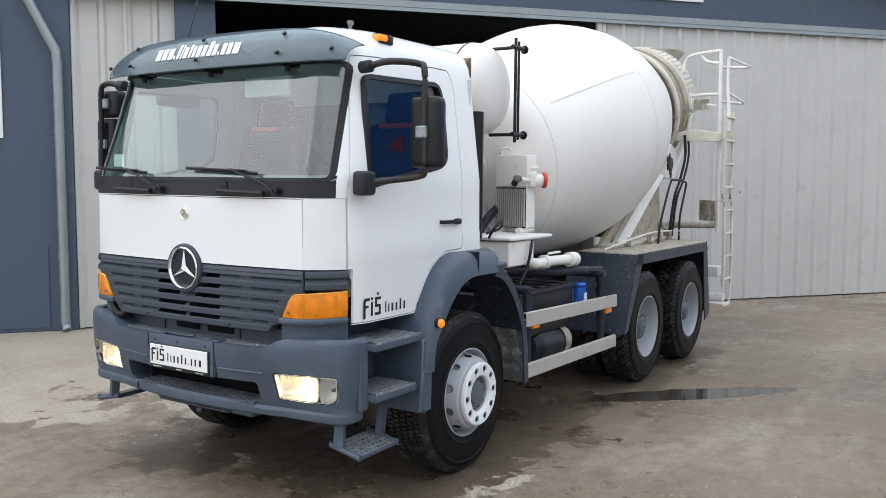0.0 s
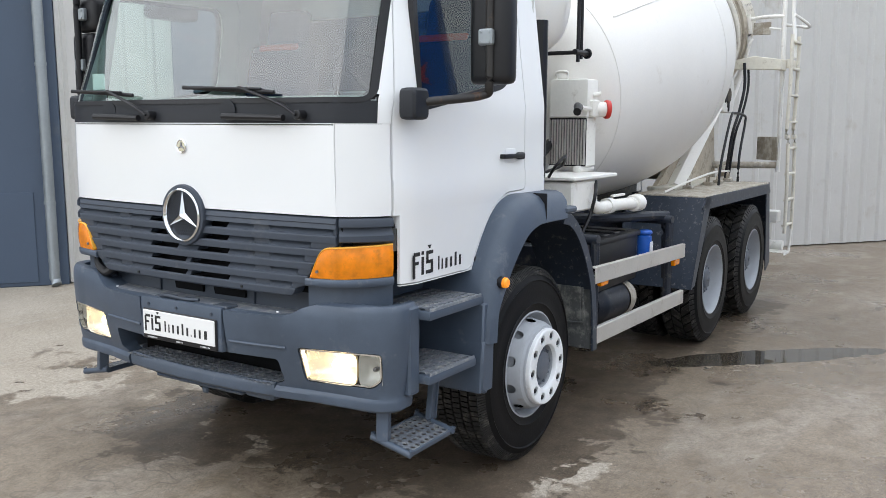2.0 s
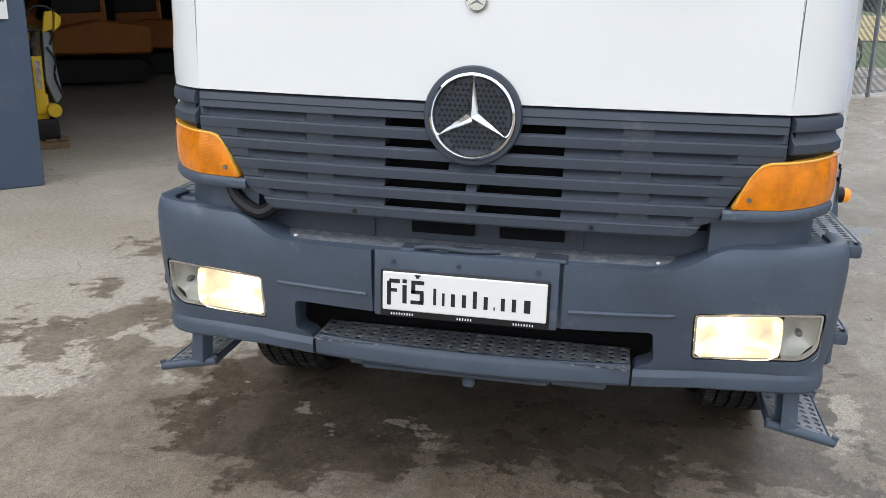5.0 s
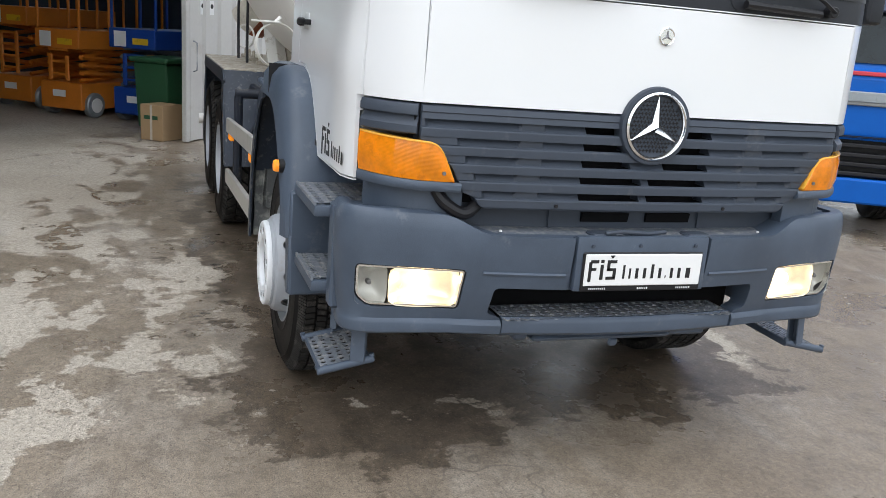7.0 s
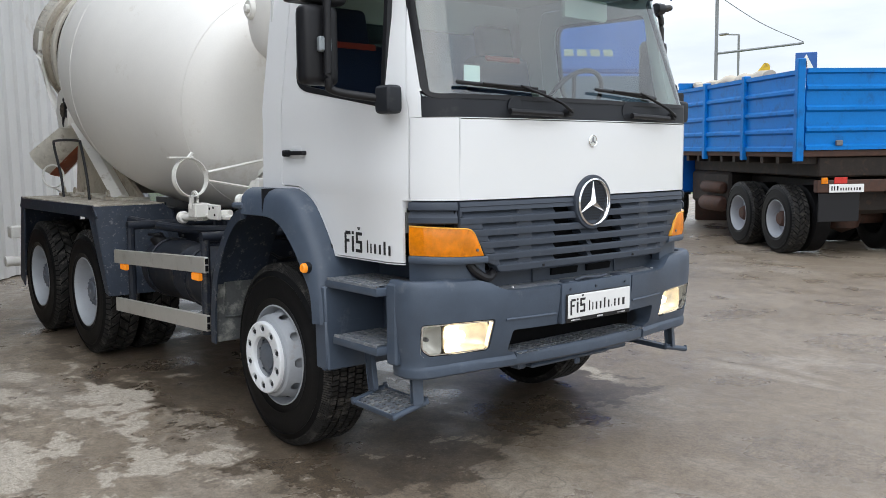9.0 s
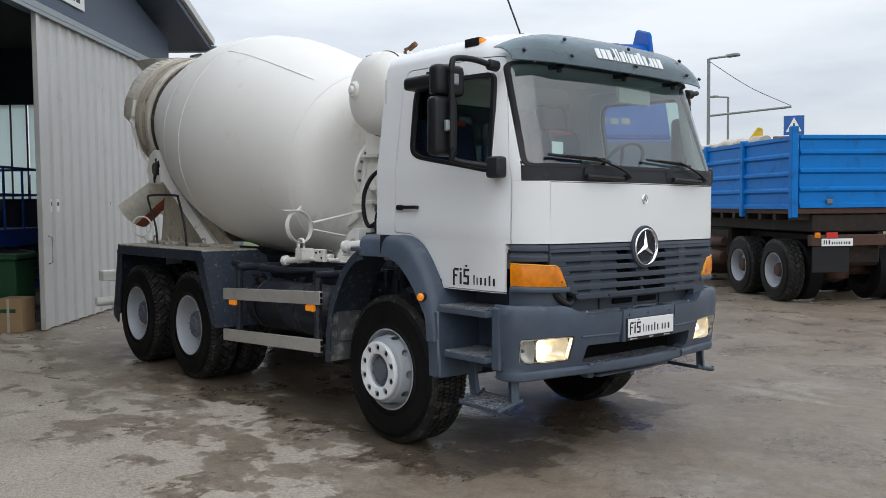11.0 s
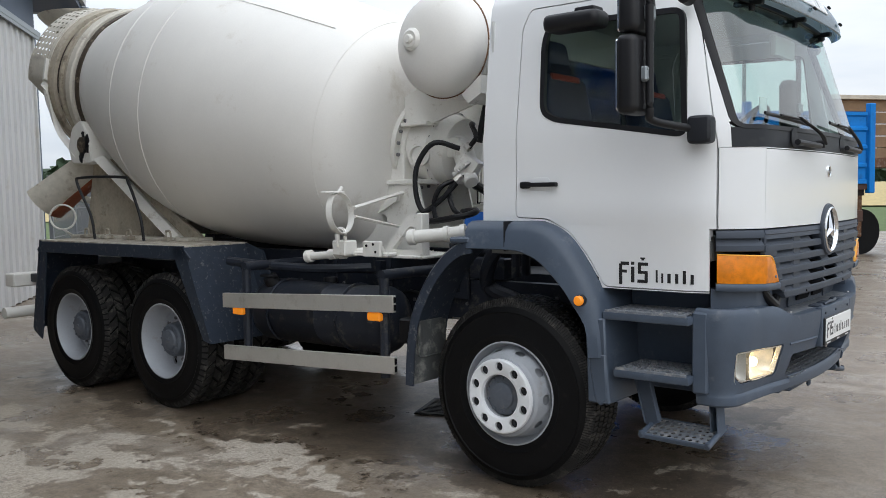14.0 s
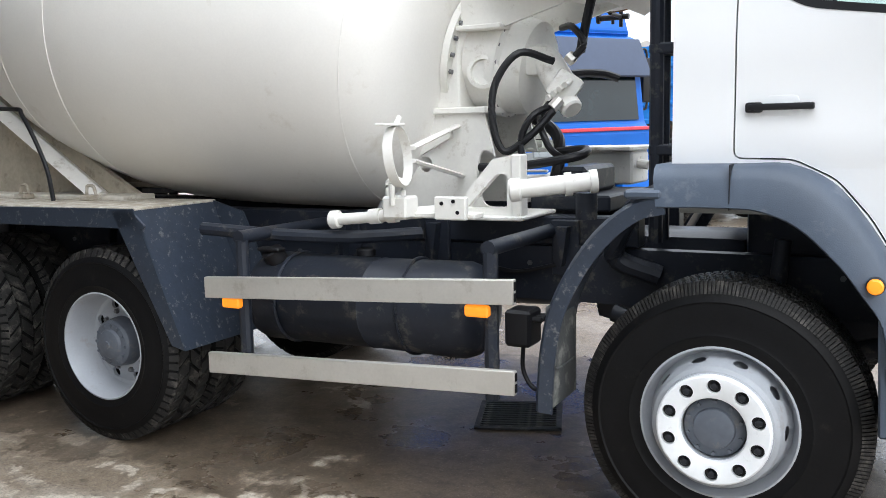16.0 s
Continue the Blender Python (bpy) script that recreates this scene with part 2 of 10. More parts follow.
PLATEWHITE = material("white_plate", (0.80, 0.80, 0.79), 0.35, vary=0.03, bump=0.0)
INK = material("black_print", (0.012, 0.012, 0.013), 0.5, vary=0.1, bump=0.0)
WHITEINK = material("white_print", (0.82, 0.83, 0.84), 0.5, vary=0.03, bump=0.0)
CEMENT = material("cement_crusted_steel", (0.34, 0.30, 0.24), 0.85, vary=0.25, grain=35, bump=0.6, dirt=(0.60, 0.57, 0.51), dirt_amount=0.45, dirt_scale=6)
CREAMPALE = material("chipped_cream_paint", (0.70, 0.665, 0.57), 0.55, vary=0.12, grain=40, bump=0.15, dirt=(0.33, 0.27, 0.19), dirt_amount=0.12, dirt_scale=9)
RUST = material("rusty_steel", (0.16, 0.075, 0.035), 0.8, vary=0.35, grain=40, bump=0.4, dirt=(0.33, 0.28, 0.22), dirt_amount=0.3, dirt_scale=7)
SCUFFED = material("scuffed_grey_flap", (0.085, 0.090, 0.092), 0.5, vary=0.3, grain=50, bump=0.25, dirt=(0.34, 0.34, 0.31), dirt_amount=0.36, dirt_scale=6)
ARMRUST = material("black_arm_with_rust", (0.02, 0.018, 0.017), 0.5, vary=0.3, grain=40, bump=0.2, dirt=(0.12, 0.055, 0.025), dirt_amount=0.16, dirt_scale=6)
STEPTREAD = material("worn_step_tread", (0.15, 0.165, 0.19), 0.42, vary=0.35, grain=60, bump=0.2, dirt=(0.38, 0.37, 0.35), dirt_amount=0.38, dirt_scale=14)
CREAMDIRT = material("cement_splashed_cream_paint", (0.60, 0.565, 0.49), 0.65, vary=0.22, grain=30, bump=0.3, dirt=(0.26, 0.21, 0.15), dirt_amount=0.20, dirt_scale=4)
GREASE = material("greasy_brown_steel", (0.050, 0.036, 0.024), 0.55, vary=0.5, grain=30, bump=0.5, dirt=(0.30, 0.25, 0.18), dirt_amount=0.22, dirt_scale=9)
TIPDARK = material("oily_black_frame", (0.020, 0.015, 0.012), 0.6, spec=0.3, vary=0.5, grain=30, bump=0.4, dirt=(0.07, 0.035, 0.02), dirt_amount=0.25, dirt_scale=4)
TIPRUST = material("dark_rusty_chassis", (0.060, 0.026, 0.016), 0.7, vary=0.4, grain=30, bump=0.4, dirt=(0.03, 0.025, 0.02), dirt_amount=0.3, dirt_scale=5)
CHUTERED = material("red_primer_chute", (0.27, 0.070, 0.030), 0.7, vary=0.3, grain=30, bump=0.3, dirt=(0.45, 0.41, 0.35), dirt_amount=0.25, dirt_scale=5)
HOSE = material("black_hose", (0.010, 0.010, 0.012), 0.42, spec=0.35, vary=0.2, grain=100, bump=0.1)
REDCAP = material("red_plastic_cap", (0.55, 0.03, 0.02), 0.4, vary=0.1)
BLUECAP = material("blue_plastic_bottle", (0.01, 0.09, 0.42), 0.35, vary=0.1)
CORRUG = material("pale_corrugated_sheet", (0.56, 0.55, 0.53), 0.42, metal=0.15, vary=0.07, grain=30, bump=0.04, dirt=(0.46, 0.42, 0.37), dirt_amount=0.10, dirt_scale=1.1, piece=0.03)
STEELBLUE = material("slate_blue_cladding", (0.060, 0.086, 0.132), 0.5, vary=0.08, grain=60, bump=0.03, dirt=(0.10, 0.12, 0.15), dirt_amount=0.15, dirt_scale=1.0)
GALV = material("galvanised_pipe", (0.30, 0.33, 0.35), 0.45, metal=0.5, vary=0.12, grain=30)
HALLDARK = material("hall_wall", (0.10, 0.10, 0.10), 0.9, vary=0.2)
TRUCKBLUE = material("bright_blue_truck_paint", (0.0, 0.165, 0.52), 0.45, spec=0.25, vary=0.12, grain=40, bump=0.08, dirt=(0.008, 0.10, 0.30), dirt_amount=0.25, dirt_scale=2.5)
CABBLUE = material("blue_cab_paint", (0.002, 0.095, 0.42), 0.40, spec=0.22, vary=0.10, grain=80, bump=0.02)
VISORBLUE = material("dark_blue_visor", (0.055, 0.070, 0.110), 0.45, spec=0.2, vary=0.15, grain=60)
BANDDIRT = material("grime_crusted_steel", (0.44, 0.39, 0.31), 0.75, vary=0.3, grain=30, bump=0.4, dirt=(0.12, 0.092, 0.065), dirt_amount=0.24, dirt_scale=4)
CABREDLINE = material("red_stripe", (0.55, 0.04, 0.06), 0.4)
LIFTORANGE = material("orange_lift_paint", (0.62, 0.19, 0.02), 0.5, vary=0.12, grain=40)
LIFTBLUE = material("blue_lift_paint", (0.006, 0.05, 0.28), 0.5, vary=0.12, grain=40)
YELLOW = material("yellow_machine_paint", (0.72, 0.46, 0.02), 0.5, vary=0.12, grain=40, dirt=(0.2, 0.13, 0.05), dirt_amount=0.1)
GREENBIN = material("green_bin_plastic", (0.015, 0.07, 0.03), 0.55, vary=0.12)
CARDBOARD = material("brown_cardboard", (0.36, 0.24, 0.13), 0.8, vary=0.1, grain=60)
WOOD = material("weathered_wood", (0.20, 0.125, 0.07), 0.8, vary=0.3, grain=30, bump=0.4)
TARP = material("pale_rolled_tarp", (0.50, 0.45, 0.37), 0.8, vary=0.25, grain=14, bump=0.5)
STRAW = material("ripe_crop", (0.42, 0.33, 0.15), 0.9, vary=0.25, grain=3)
GRASS = material("roadside_grass", (0.075, 0.115, 0.03), 0.9, vary=0.35, grain=4, bump=0.3)
LEAF = material("far_tree_leaf", (0.035, 0.06, 0.03), 0.8, vary=0.4, grain=6)
DARKGLASS = material("dark_truck_glass", (0.010, 0.016, 0.018), 0.10, vary=0.4, grain=6, bump=0.0, rough_vary=0.03)
SIGNBLUE = material("blue_road_sign", (0.02, 0.10, 0.36), 0.4, vary=0.05)
POLE = material("grey_lamp_pole", (0.22, 0.23, 0.24), 0.5, metal=0.3, vary=0.1)


def ground_material():
    """Old yard concrete: pale dry film, dark wet stains, glossy puddles, and the truck's shade in the colour."""
    m = bpy.data.materials.new("wet_yard_concrete")
    m.use_nodes = True
    n, l = m.node_tree.nodes, m.node_tree.links
    b = n["Principled BSDF"]
    tc = n.new("ShaderNodeTexCoord")

    def tex(scale, detail=8, rough=0.6, stretch=(1, 1, 1), shift=(0, 0, 0), turn=0.0, distort=0.0):
        mp = n.new("ShaderNodeMapping")
        mp.inputs["Scale"].default_value = stretch
        mp.inputs["Location"].default_value = shift
        mp.inputs["Rotation"].default_value = (0, 0, turn)
        t = n.new("ShaderNodeTexNoise")
        t.inputs["Scale"].default_value = scale
        t.inputs["Detail"].default_value = detail
        t.inputs["Roughness"].default_value = rough
        t.inputs["Distortion"].default_value = distort
        l.new(tc.outputs["Object"], mp.inputs["Vector"])
        l.new(mp.outputs["Vector"], t.inputs["Vector"])
        return t.outputs["Fac"]

    def math2(op, a, c=None, clamp=False):
        q = n.new("ShaderNodeMath")
        q.operation, q.use_clamp = op, clamp
        for i, v in enumerate((a, c)):
            if v is None:
                continue
            if isinstance(v, (int, float)):
                q.inputs[i].default_value = v
            else:
                l.new(v, q.inputs[i])
        return q.outputs[0]

    def span(v, lo, hi, a=0.0, c=1.0, smooth=True):
        q = n.new("ShaderNodeMapRange")
        q.interpolation_type = "SMOOTHSTEP" if smooth else "LINEAR"
        q.inputs["From Min"].default_value, q.inputs["From Max"].default_value = lo, hi
        q.inputs["To Min"].default_value, q.inputs["To Max"].default_value = a, c
        l.new(v, q.inputs["Value"])
        return q.outputs["Result"]

    def blend(f, a, c):
        q = n.new("ShaderNodeMix")
        q.data_type = "RGBA"
        l.new(f, q.inputs[0])
        for i, v in ((6, a), (7, c)):
            if isinstance(v, tuple):
                q.inputs[i].default_value = (*v, 1)
            else:
                l.new(v, q.inputs[i])
        return q.outputs[2]

    sep = n.new("ShaderNodeSeparateXYZ")
    l.new(tc.outputs["Object"], sep.inputs[0])
    X, Y = sep.outputs["X"], sep.outputs["Y"]

    def spot(cx, cy, rx, ry, amount):
        """A soft round stain that raises or lowers the wetness."""
        u = math2("DIVIDE", math2("SUBTRACT", X, cx), rx)
        v = math2("DIVIDE", math2("SUBTRACT", Y, cy), ry)
        return math2("MULTIPLY", math2("POWER", 2.0, math2("MULTIPLY", math2("ADD", math2("MULTIPLY", u, u), math2("MULTIPLY", v, v)), -1.0)), amount)

    # the hosed-down part of the yard ends along the truck's right side; in front it runs further out
    edge = math2("ADD", Y, math2("ADD", math2("MULTIPLY", math2("ADD", X, 3.0), 0.06), math2("MULTIPLY", math2("MAXIMUM", math2("ADD", X, 0.7), 0.0), 1.3)))
    side = span(edge, -3.6, -1.2, -0.60, 0.55, False)
    blot = tex(0.8, 10, 0.62, distort=0.4)
    small = tex(2.4, 8, 0.60, stretch=(1.0, 1.5, 1.0), turn=0.9, distort=0.5)
    drops = tex(9.0, 4, 0.55, stretch=(1.5, 0.8, 1.0), turn=0.7)
    ragged = math2("ADD", math2("MULTIPLY", math2("SUBTRACT", blot, 0.5), 1.9), math2("MULTIPLY", math2("SUBTRACT", small, 0.5), 2.6))
    ragged = math2("ADD", ragged, math2("MULTIPLY", math2("SUBTRACT", drops, 0.5), 1.0))
    wetness = math2("ADD", ragged, side)
    for dried in ((-1.30, -1.65, 0.50, 0.40, -0.45), (-1.40, 1.42, 0.52, 0.26, -1.5), (-3.2, -1.52, 0.8, 0.22, -0.55), (-2.2, -1.15, 0.6, 0.25, 0.5), (-0.45, -1.50, 0.45, 0.50, 0.55), (-0.82, -0.42, 0.30, 0.38, -0.55)):
        wetness = math2("ADD", wetness, spot(*dried))
    wetness = math2("ADD", wetness, span(edge, -0.8, 0.9, 0.0, 0.85, False))
    wetness = math2("ADD", wetness, span(X, -0.9, 0.4, 0.0, 0.65, False))
    wet = span(wetness, -0.05, 0.06)
    # ground below and close round the truck: soaked, and coloured darker for its shade
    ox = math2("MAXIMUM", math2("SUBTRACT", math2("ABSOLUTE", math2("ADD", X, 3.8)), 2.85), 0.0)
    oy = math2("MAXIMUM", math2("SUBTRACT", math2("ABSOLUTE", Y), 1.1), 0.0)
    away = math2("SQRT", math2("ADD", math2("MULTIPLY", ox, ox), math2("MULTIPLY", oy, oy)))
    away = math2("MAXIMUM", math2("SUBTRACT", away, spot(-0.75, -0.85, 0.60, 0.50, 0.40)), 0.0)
    soak_shade = math2("MULTIPLY", span(math2("SUBTRACT", ragged, math2("MULTIPLY", away, 1.5)), -0.50, -0.34), wet)
    # one long shallow puddle beside the rear wheels
    px = math2("ADD", X, 4.42)
    py = math2("ADD", Y, -1.72)
    pu = math2("ADD", math2("MULTIPLY", px, 0.690), math2("MULTIPLY", py, -0.724))
    pv = math2("ADD", math2("MULTIPLY", px, 0.724), math2("MULTIPLY", py, 0.690))
    pd = math2("ADD", math2("MULTIPLY", math2("MULTIPLY", pu, pu), 0.95), math2("MULTIPLY", math2("MULTIPLY", pv, pv), 26.0))
    pool = span(math2("ADD", pd, math2("MULTIPLY", math2("SUBTRACT", small, 0.5), 1.6)), 0.95, 1.05, 1.0, 0.0)
    grain = tex(150, 3, 0.7)
    speck = tex(60, 3, 0.8, shift=(2, 5, 0))
    patch = tex(0.45, 8, 0.6, shift=(3, 1, 0))
    mid = tex(7, 6, 0.65)
    swirl = tex(0.9, 9, 0.62, stretch=(0.5, 1.6, 1), turn=0.6, shift=(9, 4, 0), distort=0.8)
    dry = blend(span(patch, 0.35, 0.65), (0.365, 0.314, 0.250), (0.450, 0.400, 0.332))
    dry = blend(span(mid, 0.42, 0.75, 0, 0.30), dry, (0.31, 0.262, 0.205))
    dry = blend(span(swirl, 0.55, 0.70, 0, 0.35), dry, (0.49, 0.452, 0.395))
    wetc = blend(span(patch, 0.3, 0.7), (0.190, 0.146, 0.102), (0.285, 0.232, 0.176))
    wetc = blend(span(swirl, 0.50, 0.66, 0, 0.6), wetc, (0.36, 0.312, 0.260))
    wetc = blend(span(mid, 0.40, 0.72, 0, 0.6), wetc, (0.115, 0.088, 0.064))
    # dark brown for soaked concrete and for the shade below the truck
    wetc = blend(soak_shade, wetc, blend(span(mid, 0.35, 0.7), (0.135, 0.103, 0.074), (0.072, 0.055, 0.039)))
    wetc = blend(pool, wetc, (0.050, 0.042, 0.032))
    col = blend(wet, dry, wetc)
    gr = blend(span(speck, 0.57, 0.68, 0, 0.34), col, (0.46, 0.40, 0.32))
    gr = blend(span(tex(85, 2, 0.6, shift=(8, 1, 0)), 0.57, 0.66, 0, 0.5), gr, (0.035, 0.028, 0.022))
    col2 = n.new("ShaderNodeMix")
    col2.data_type, col2.blend_type = "RGBA", "MULTIPLY"
    col2.inputs[0].default_value = 1
    l.new(gr, col2.inputs[6])
    l.new(span(grain, 0.34, 0.66, 0.74, 1.26), col2.inputs[7])
    mott = n.new("ShaderNodeMix")
    mott.data_type, mott.blend_type = "RGBA", "MULTIPLY"
    mott.inputs[0].default_value = 1
    l.new(col2.outputs[2], mott.inputs[6])
    l.new(span(tex(34, 5, 0.7, shift=(1, 3, 0)), 0.34, 0.66, 0.82, 1.18), mott.inputs[7])
    # fine cracks
    vor = n.new("ShaderNodeTexVoronoi")
    vor.feature = "DISTANCE_TO_EDGE"
    vor.inputs["Scale"].default_value = 0.55
    warp = n.new("ShaderNodeVectorMath")
    warp.operation = "ADD"
    wno = n.new("ShaderNodeTexNoise")
    wno.inputs["Scale"].default_value = 2.2
    l.new(tc.outputs["Object"], wno.inputs["Vector"])
    l.new(tc.outputs["Object"], warp.inputs[0])
    l.new(wno.outputs["Color"], warp.inputs[1])
    l.new(warp.outputs[0], vor.inputs["Vector"])
    crack = math2("MULTIPLY", span(vor.outputs["Distance"], 0.0, 0.006, 1.0, 0.0), span(tex(0.5, 3), 0.5, 0.62, 0, 0.6))
    final = blend(crack, mott.outputs[2], (0.10, 0.085, 0.07))
    l.new(final, b.inputs["Base Color"])
    film = span(tex(1.1, 7, 0.6, shift=(7, 2, 0)), 0.46, 0.60)
    rough_wet = math2("SUBTRACT", 0.46, math2("MULTIPLY", film, 0.20))
    rough_wet = math2("SUBTRACT", rough_wet, math2("MULTIPLY", math2("MULTIPLY", soak_shade, film), 0.06))
    rough_wet = math2("SUBTRACT", rough_wet, math2("MULTIPLY", pool, 0.5))
    rough_wet = math2("MAXIMUM", rough_wet, 0.02)
    q = n.new("ShaderNodeMix")
    l.new(wet, q.inputs[0])
    q.inputs[2].default_value = 0.78
    l.new(rough_wet, q.inputs[3])
    l.new(q.outputs[0], b.inputs["Roughness"])
    b.inputs["Specular IOR Level"].default_value = 0.5
    bp = n.new("ShaderNodeBump")
    bp.inputs["Distance"].default_value = 0.004
    l.new(math2("MULTIPLY", math2("SUBTRACT", 0.8, math2("MULTIPLY", soak_shade, 0.6)), math2("SUBTRACT", 1.0, pool)), bp.inputs["Strength"])
    l.new(grain, bp.inputs["Height"])
    l.new(bp.outputs["Normal"], b.inputs["Normal"])
    return m


CONCRETE = ground_material()

# ---- mesh helpers ----
def mesh_of(name, bm, mat, smooth=35.0):
    me = bpy.data.meshes.new(name)
    bmesh.ops.recalc_face_normals(bm, faces=bm.faces[:])
    bm.to_mesh(me)
    bm.free()
    me.materials.append(mat)
    if smooth:
        me.polygons.foreach_set("use_smooth", [True] * len(me.polygons))
        me.set_sharp_from_angle(angle=radians(smooth))
    return me


def part(name, bm, mat, parent=None, label="", smooth=35.0):
    """Links a bmesh as one mesh object under a thing or a part."""
    ob = new(name, mesh_of(name, bm, mat, smooth))
    ob.parent = parent
    if label:
        ob["label"] = label
    return ob


def towards(ob, way):
    """Turns an open sheet's faces the given way."""
    if sum((p.normal.dot(Vector(way)) * p.area for p in ob.data.polygons)) < 0:
        ob.data.flip_normals()
    return ob


def thing(name, label, category, group="", m=None):
    ob = new(name)
    ob.empty_display_size = 0.2
    if m is not None:
        ob.matrix_world = m
    return tagged(ob, label, category, group)


def box(bm, lo, hi, bevel=0.0, seg=1, m=None):
    """A box from corner lo to corner hi, its edges rounded, added to bm."""
    b = bmesh.new()
    bmesh.ops.create_cube(b, size=1)
    c = [(lo[i] + hi[i]) / 2 for i in range(3)]
    s = [abs(hi[i] - lo[i]) for i in range(3)]
    for v in b.verts:
        v.co = Vector([c[i] + v.co[i] * s[i] for i in range(3)])
    if bevel > 0:
        bmesh.ops.bevel(b, geom=b.edges[:], offset=min(bevel, min(s) * 0.45), segments=seg, profile=0.6, affect="EDGES")
    return join(bm, b, m)


def join(bm, b, m=None):
    if m is not None:
        bmesh.ops.transform(b, matrix=m, verts=b.verts[:])
    me = bpy.data.meshes.new("tmp")
    b.to_mesh(me)
    b.free()
    bm.from_mesh(me)
    bpy.data.meshes.remove(me)
    return bm


def frame_to(a, c):
    """A matrix that lays the z axis from a to c."""
    a, c = Vector(a), Vector(c)
    return Matrix.Translation(a) @ (c - a).to_track_quat("Z", "Y").to_matrix().to_4x4()


def rod(bm, a, c, r, r2=None, seg=14, bevel=0.0):
    """A cylinder or cone from a to c."""
    h = (Vector(c) - Vector(a)).length
    prof = [(0, 0), (r, 0), (r if r2 is None else r2, h), (0, h)]
    if bevel:
        r2 = r if r2 is None else r2
        prof = [(0, 0), (r - bevel, 0), (r, bevel), (r2, h - bevel), (r2 - bevel, h), (0, h)]
    return turned(bm, prof, seg, frame_to(a, c))


def turned(bm, prof, seg=32, m=None, arc=None):
    """Turns a profile of (radius, height) round the z axis."""
    b = bmesh.new()
    rings = []
    for r, z in prof:
        if r < 1e-6:
            rings.append([b.verts.new((0, 0, z))])
        else:
            rings.append([b.verts.new((r * math.cos(2 * math.pi * k / seg), r * math.sin(2 * math.pi * k / seg), z)) for k in range(seg)])
    for p, q in zip(rings, rings[1:]):
        for k in range(seg):
            k2 = (k + 1) % seg
            if len(p) == 1 and len(q) == 1:
                continue
            if len(p) == 1:
                b.faces.new((p[0], q[k], q[k2]))
            elif len(q) == 1:
                b.faces.new((p[k], p[k2], q[0]))
            else:
                b.faces.new((p[k], p[k2], q[k2], q[k]))
    return join(bm, b, m)


def spline(points, steps=8):
    """A Catmull-Rom line through the points."""
    p = [Vector(v) for v in points]
    p = [p[0] * 2 - p[1]] + p + [p[-1] * 2 - p[-2]]
    out = []
    for i in range(1, len(p) - 2):
        for k in range(steps):
            t = k / steps
            a, b_, c, d = p[i - 1:i + 3]
            out.append(0.5 * ((2 * b_) + (c - a) * t + (2 * a - 5 * b_ + 4 * c - d) * t * t + (3 * b_ - a - 3 * c + d) * t ** 3))
    out.append(p[-2])
    return out


def tube(bm, points, r, seg=10, steps=6, straight=False, flat=1.0):
    """A bent pipe along the points."""
    pts = [Vector(v) for v in points] if straight else spline(points, steps)
    b = bmesh.new()
    rings = []
    up = Vector((0, 0, 1))
    for i, p in enumerate(pts):
        t = (pts[min(i + 1, len(pts) - 1)] - pts[max(i - 1, 0)]).normalized()
        side = t.cross(up)
        if side.length < 0.05:
            side = t.cross(Vector((1, 0, 0)))
        side.normalize()
        top = side.cross(t).normalized()
        rings.append([b.verts.new(p + side * (r * math.cos(2 * math.pi * k / seg)) + top * (r * flat * math.sin(2 * math.pi * k / seg))) for k in range(seg)])
    for p, q in zip(rings, rings[1:]):
        for k in range(seg):
            b.faces.new((p[k], p[(k + 1) % seg], q[(k + 1) % seg], q[k]))
    b.faces.new(rings[0][::-1])
    b.faces.new(rings[-1])
    return join(bm, b)


def prism(bm, outline, lo, hi, axis="y", m=None, bevel=0.0, seg=1):
    """A polygon pushed along an axis: (x, z) along y, (y, z) along x, (x, y) along z."""
    b = bmesh.new()

    def at(u, v, w):
        return {"y": (u, w, v), "x": (w, u, v), "z": (u, v, w)}[axis]

    p = [b.verts.new(at(u, v, lo)) for u, v in outline]
    q = [b.verts.new(at(u, v, hi)) for u, v in outline]
    b.faces.new(p)
    b.faces.new(q[::-1])
    n = len(p)
    for k in range(n):
        b.faces.new((p[k], q[k], q[(k + 1) % n], p[(k + 1) % n]))
    bmesh.ops.recalc_face_normals(b, faces=b.faces[:])
    if bevel > 0:
        bmesh.ops.bevel(b, geom=b.edges[:], offset=bevel, segments=seg, profile=0.6, affect="EDGES")
    return join(bm, b, m)


def rounded(x0, z0, x1, z1, r, seg=5):
    """A rounded rectangle as an outline."""
    out = []
    for cx, cz, a0 in ((x1 - r, z1 - r, 0), (x0 + r, z1 - r, 90), (x0 + r, z0 + r, 180), (x1 - r, z0 + r, 270)):
        for k in range(seg + 1):
            a = radians(a0 + 90 * k / seg)
            out.append((cx + r * math.cos(a), cz + r * math.sin(a)))
    return out


def soften(outline, r, seg=4):
    """Rounds every corner of a polygon."""
    out = []
    n = len(outline)
    for i in range(n):
        p, a, b_ = Vector(outline[i]), Vector(outline[i - 1]), Vector(outline[(i + 1) % n])
        ra = min(r, (a - p).length * 0.45)
        rb = min(r, (b_ - p).length * 0.45)
        s, e = p + (a - p).normalized() * ra, p + (b_ - p).normalized() * rb
        for k in range(seg + 1):
            t = k / seg
            q = s * (1 - t) ** 2 + p * 2 * t * (1 - t) + e * t * t
            out.append((q.x, q.y))
    return out


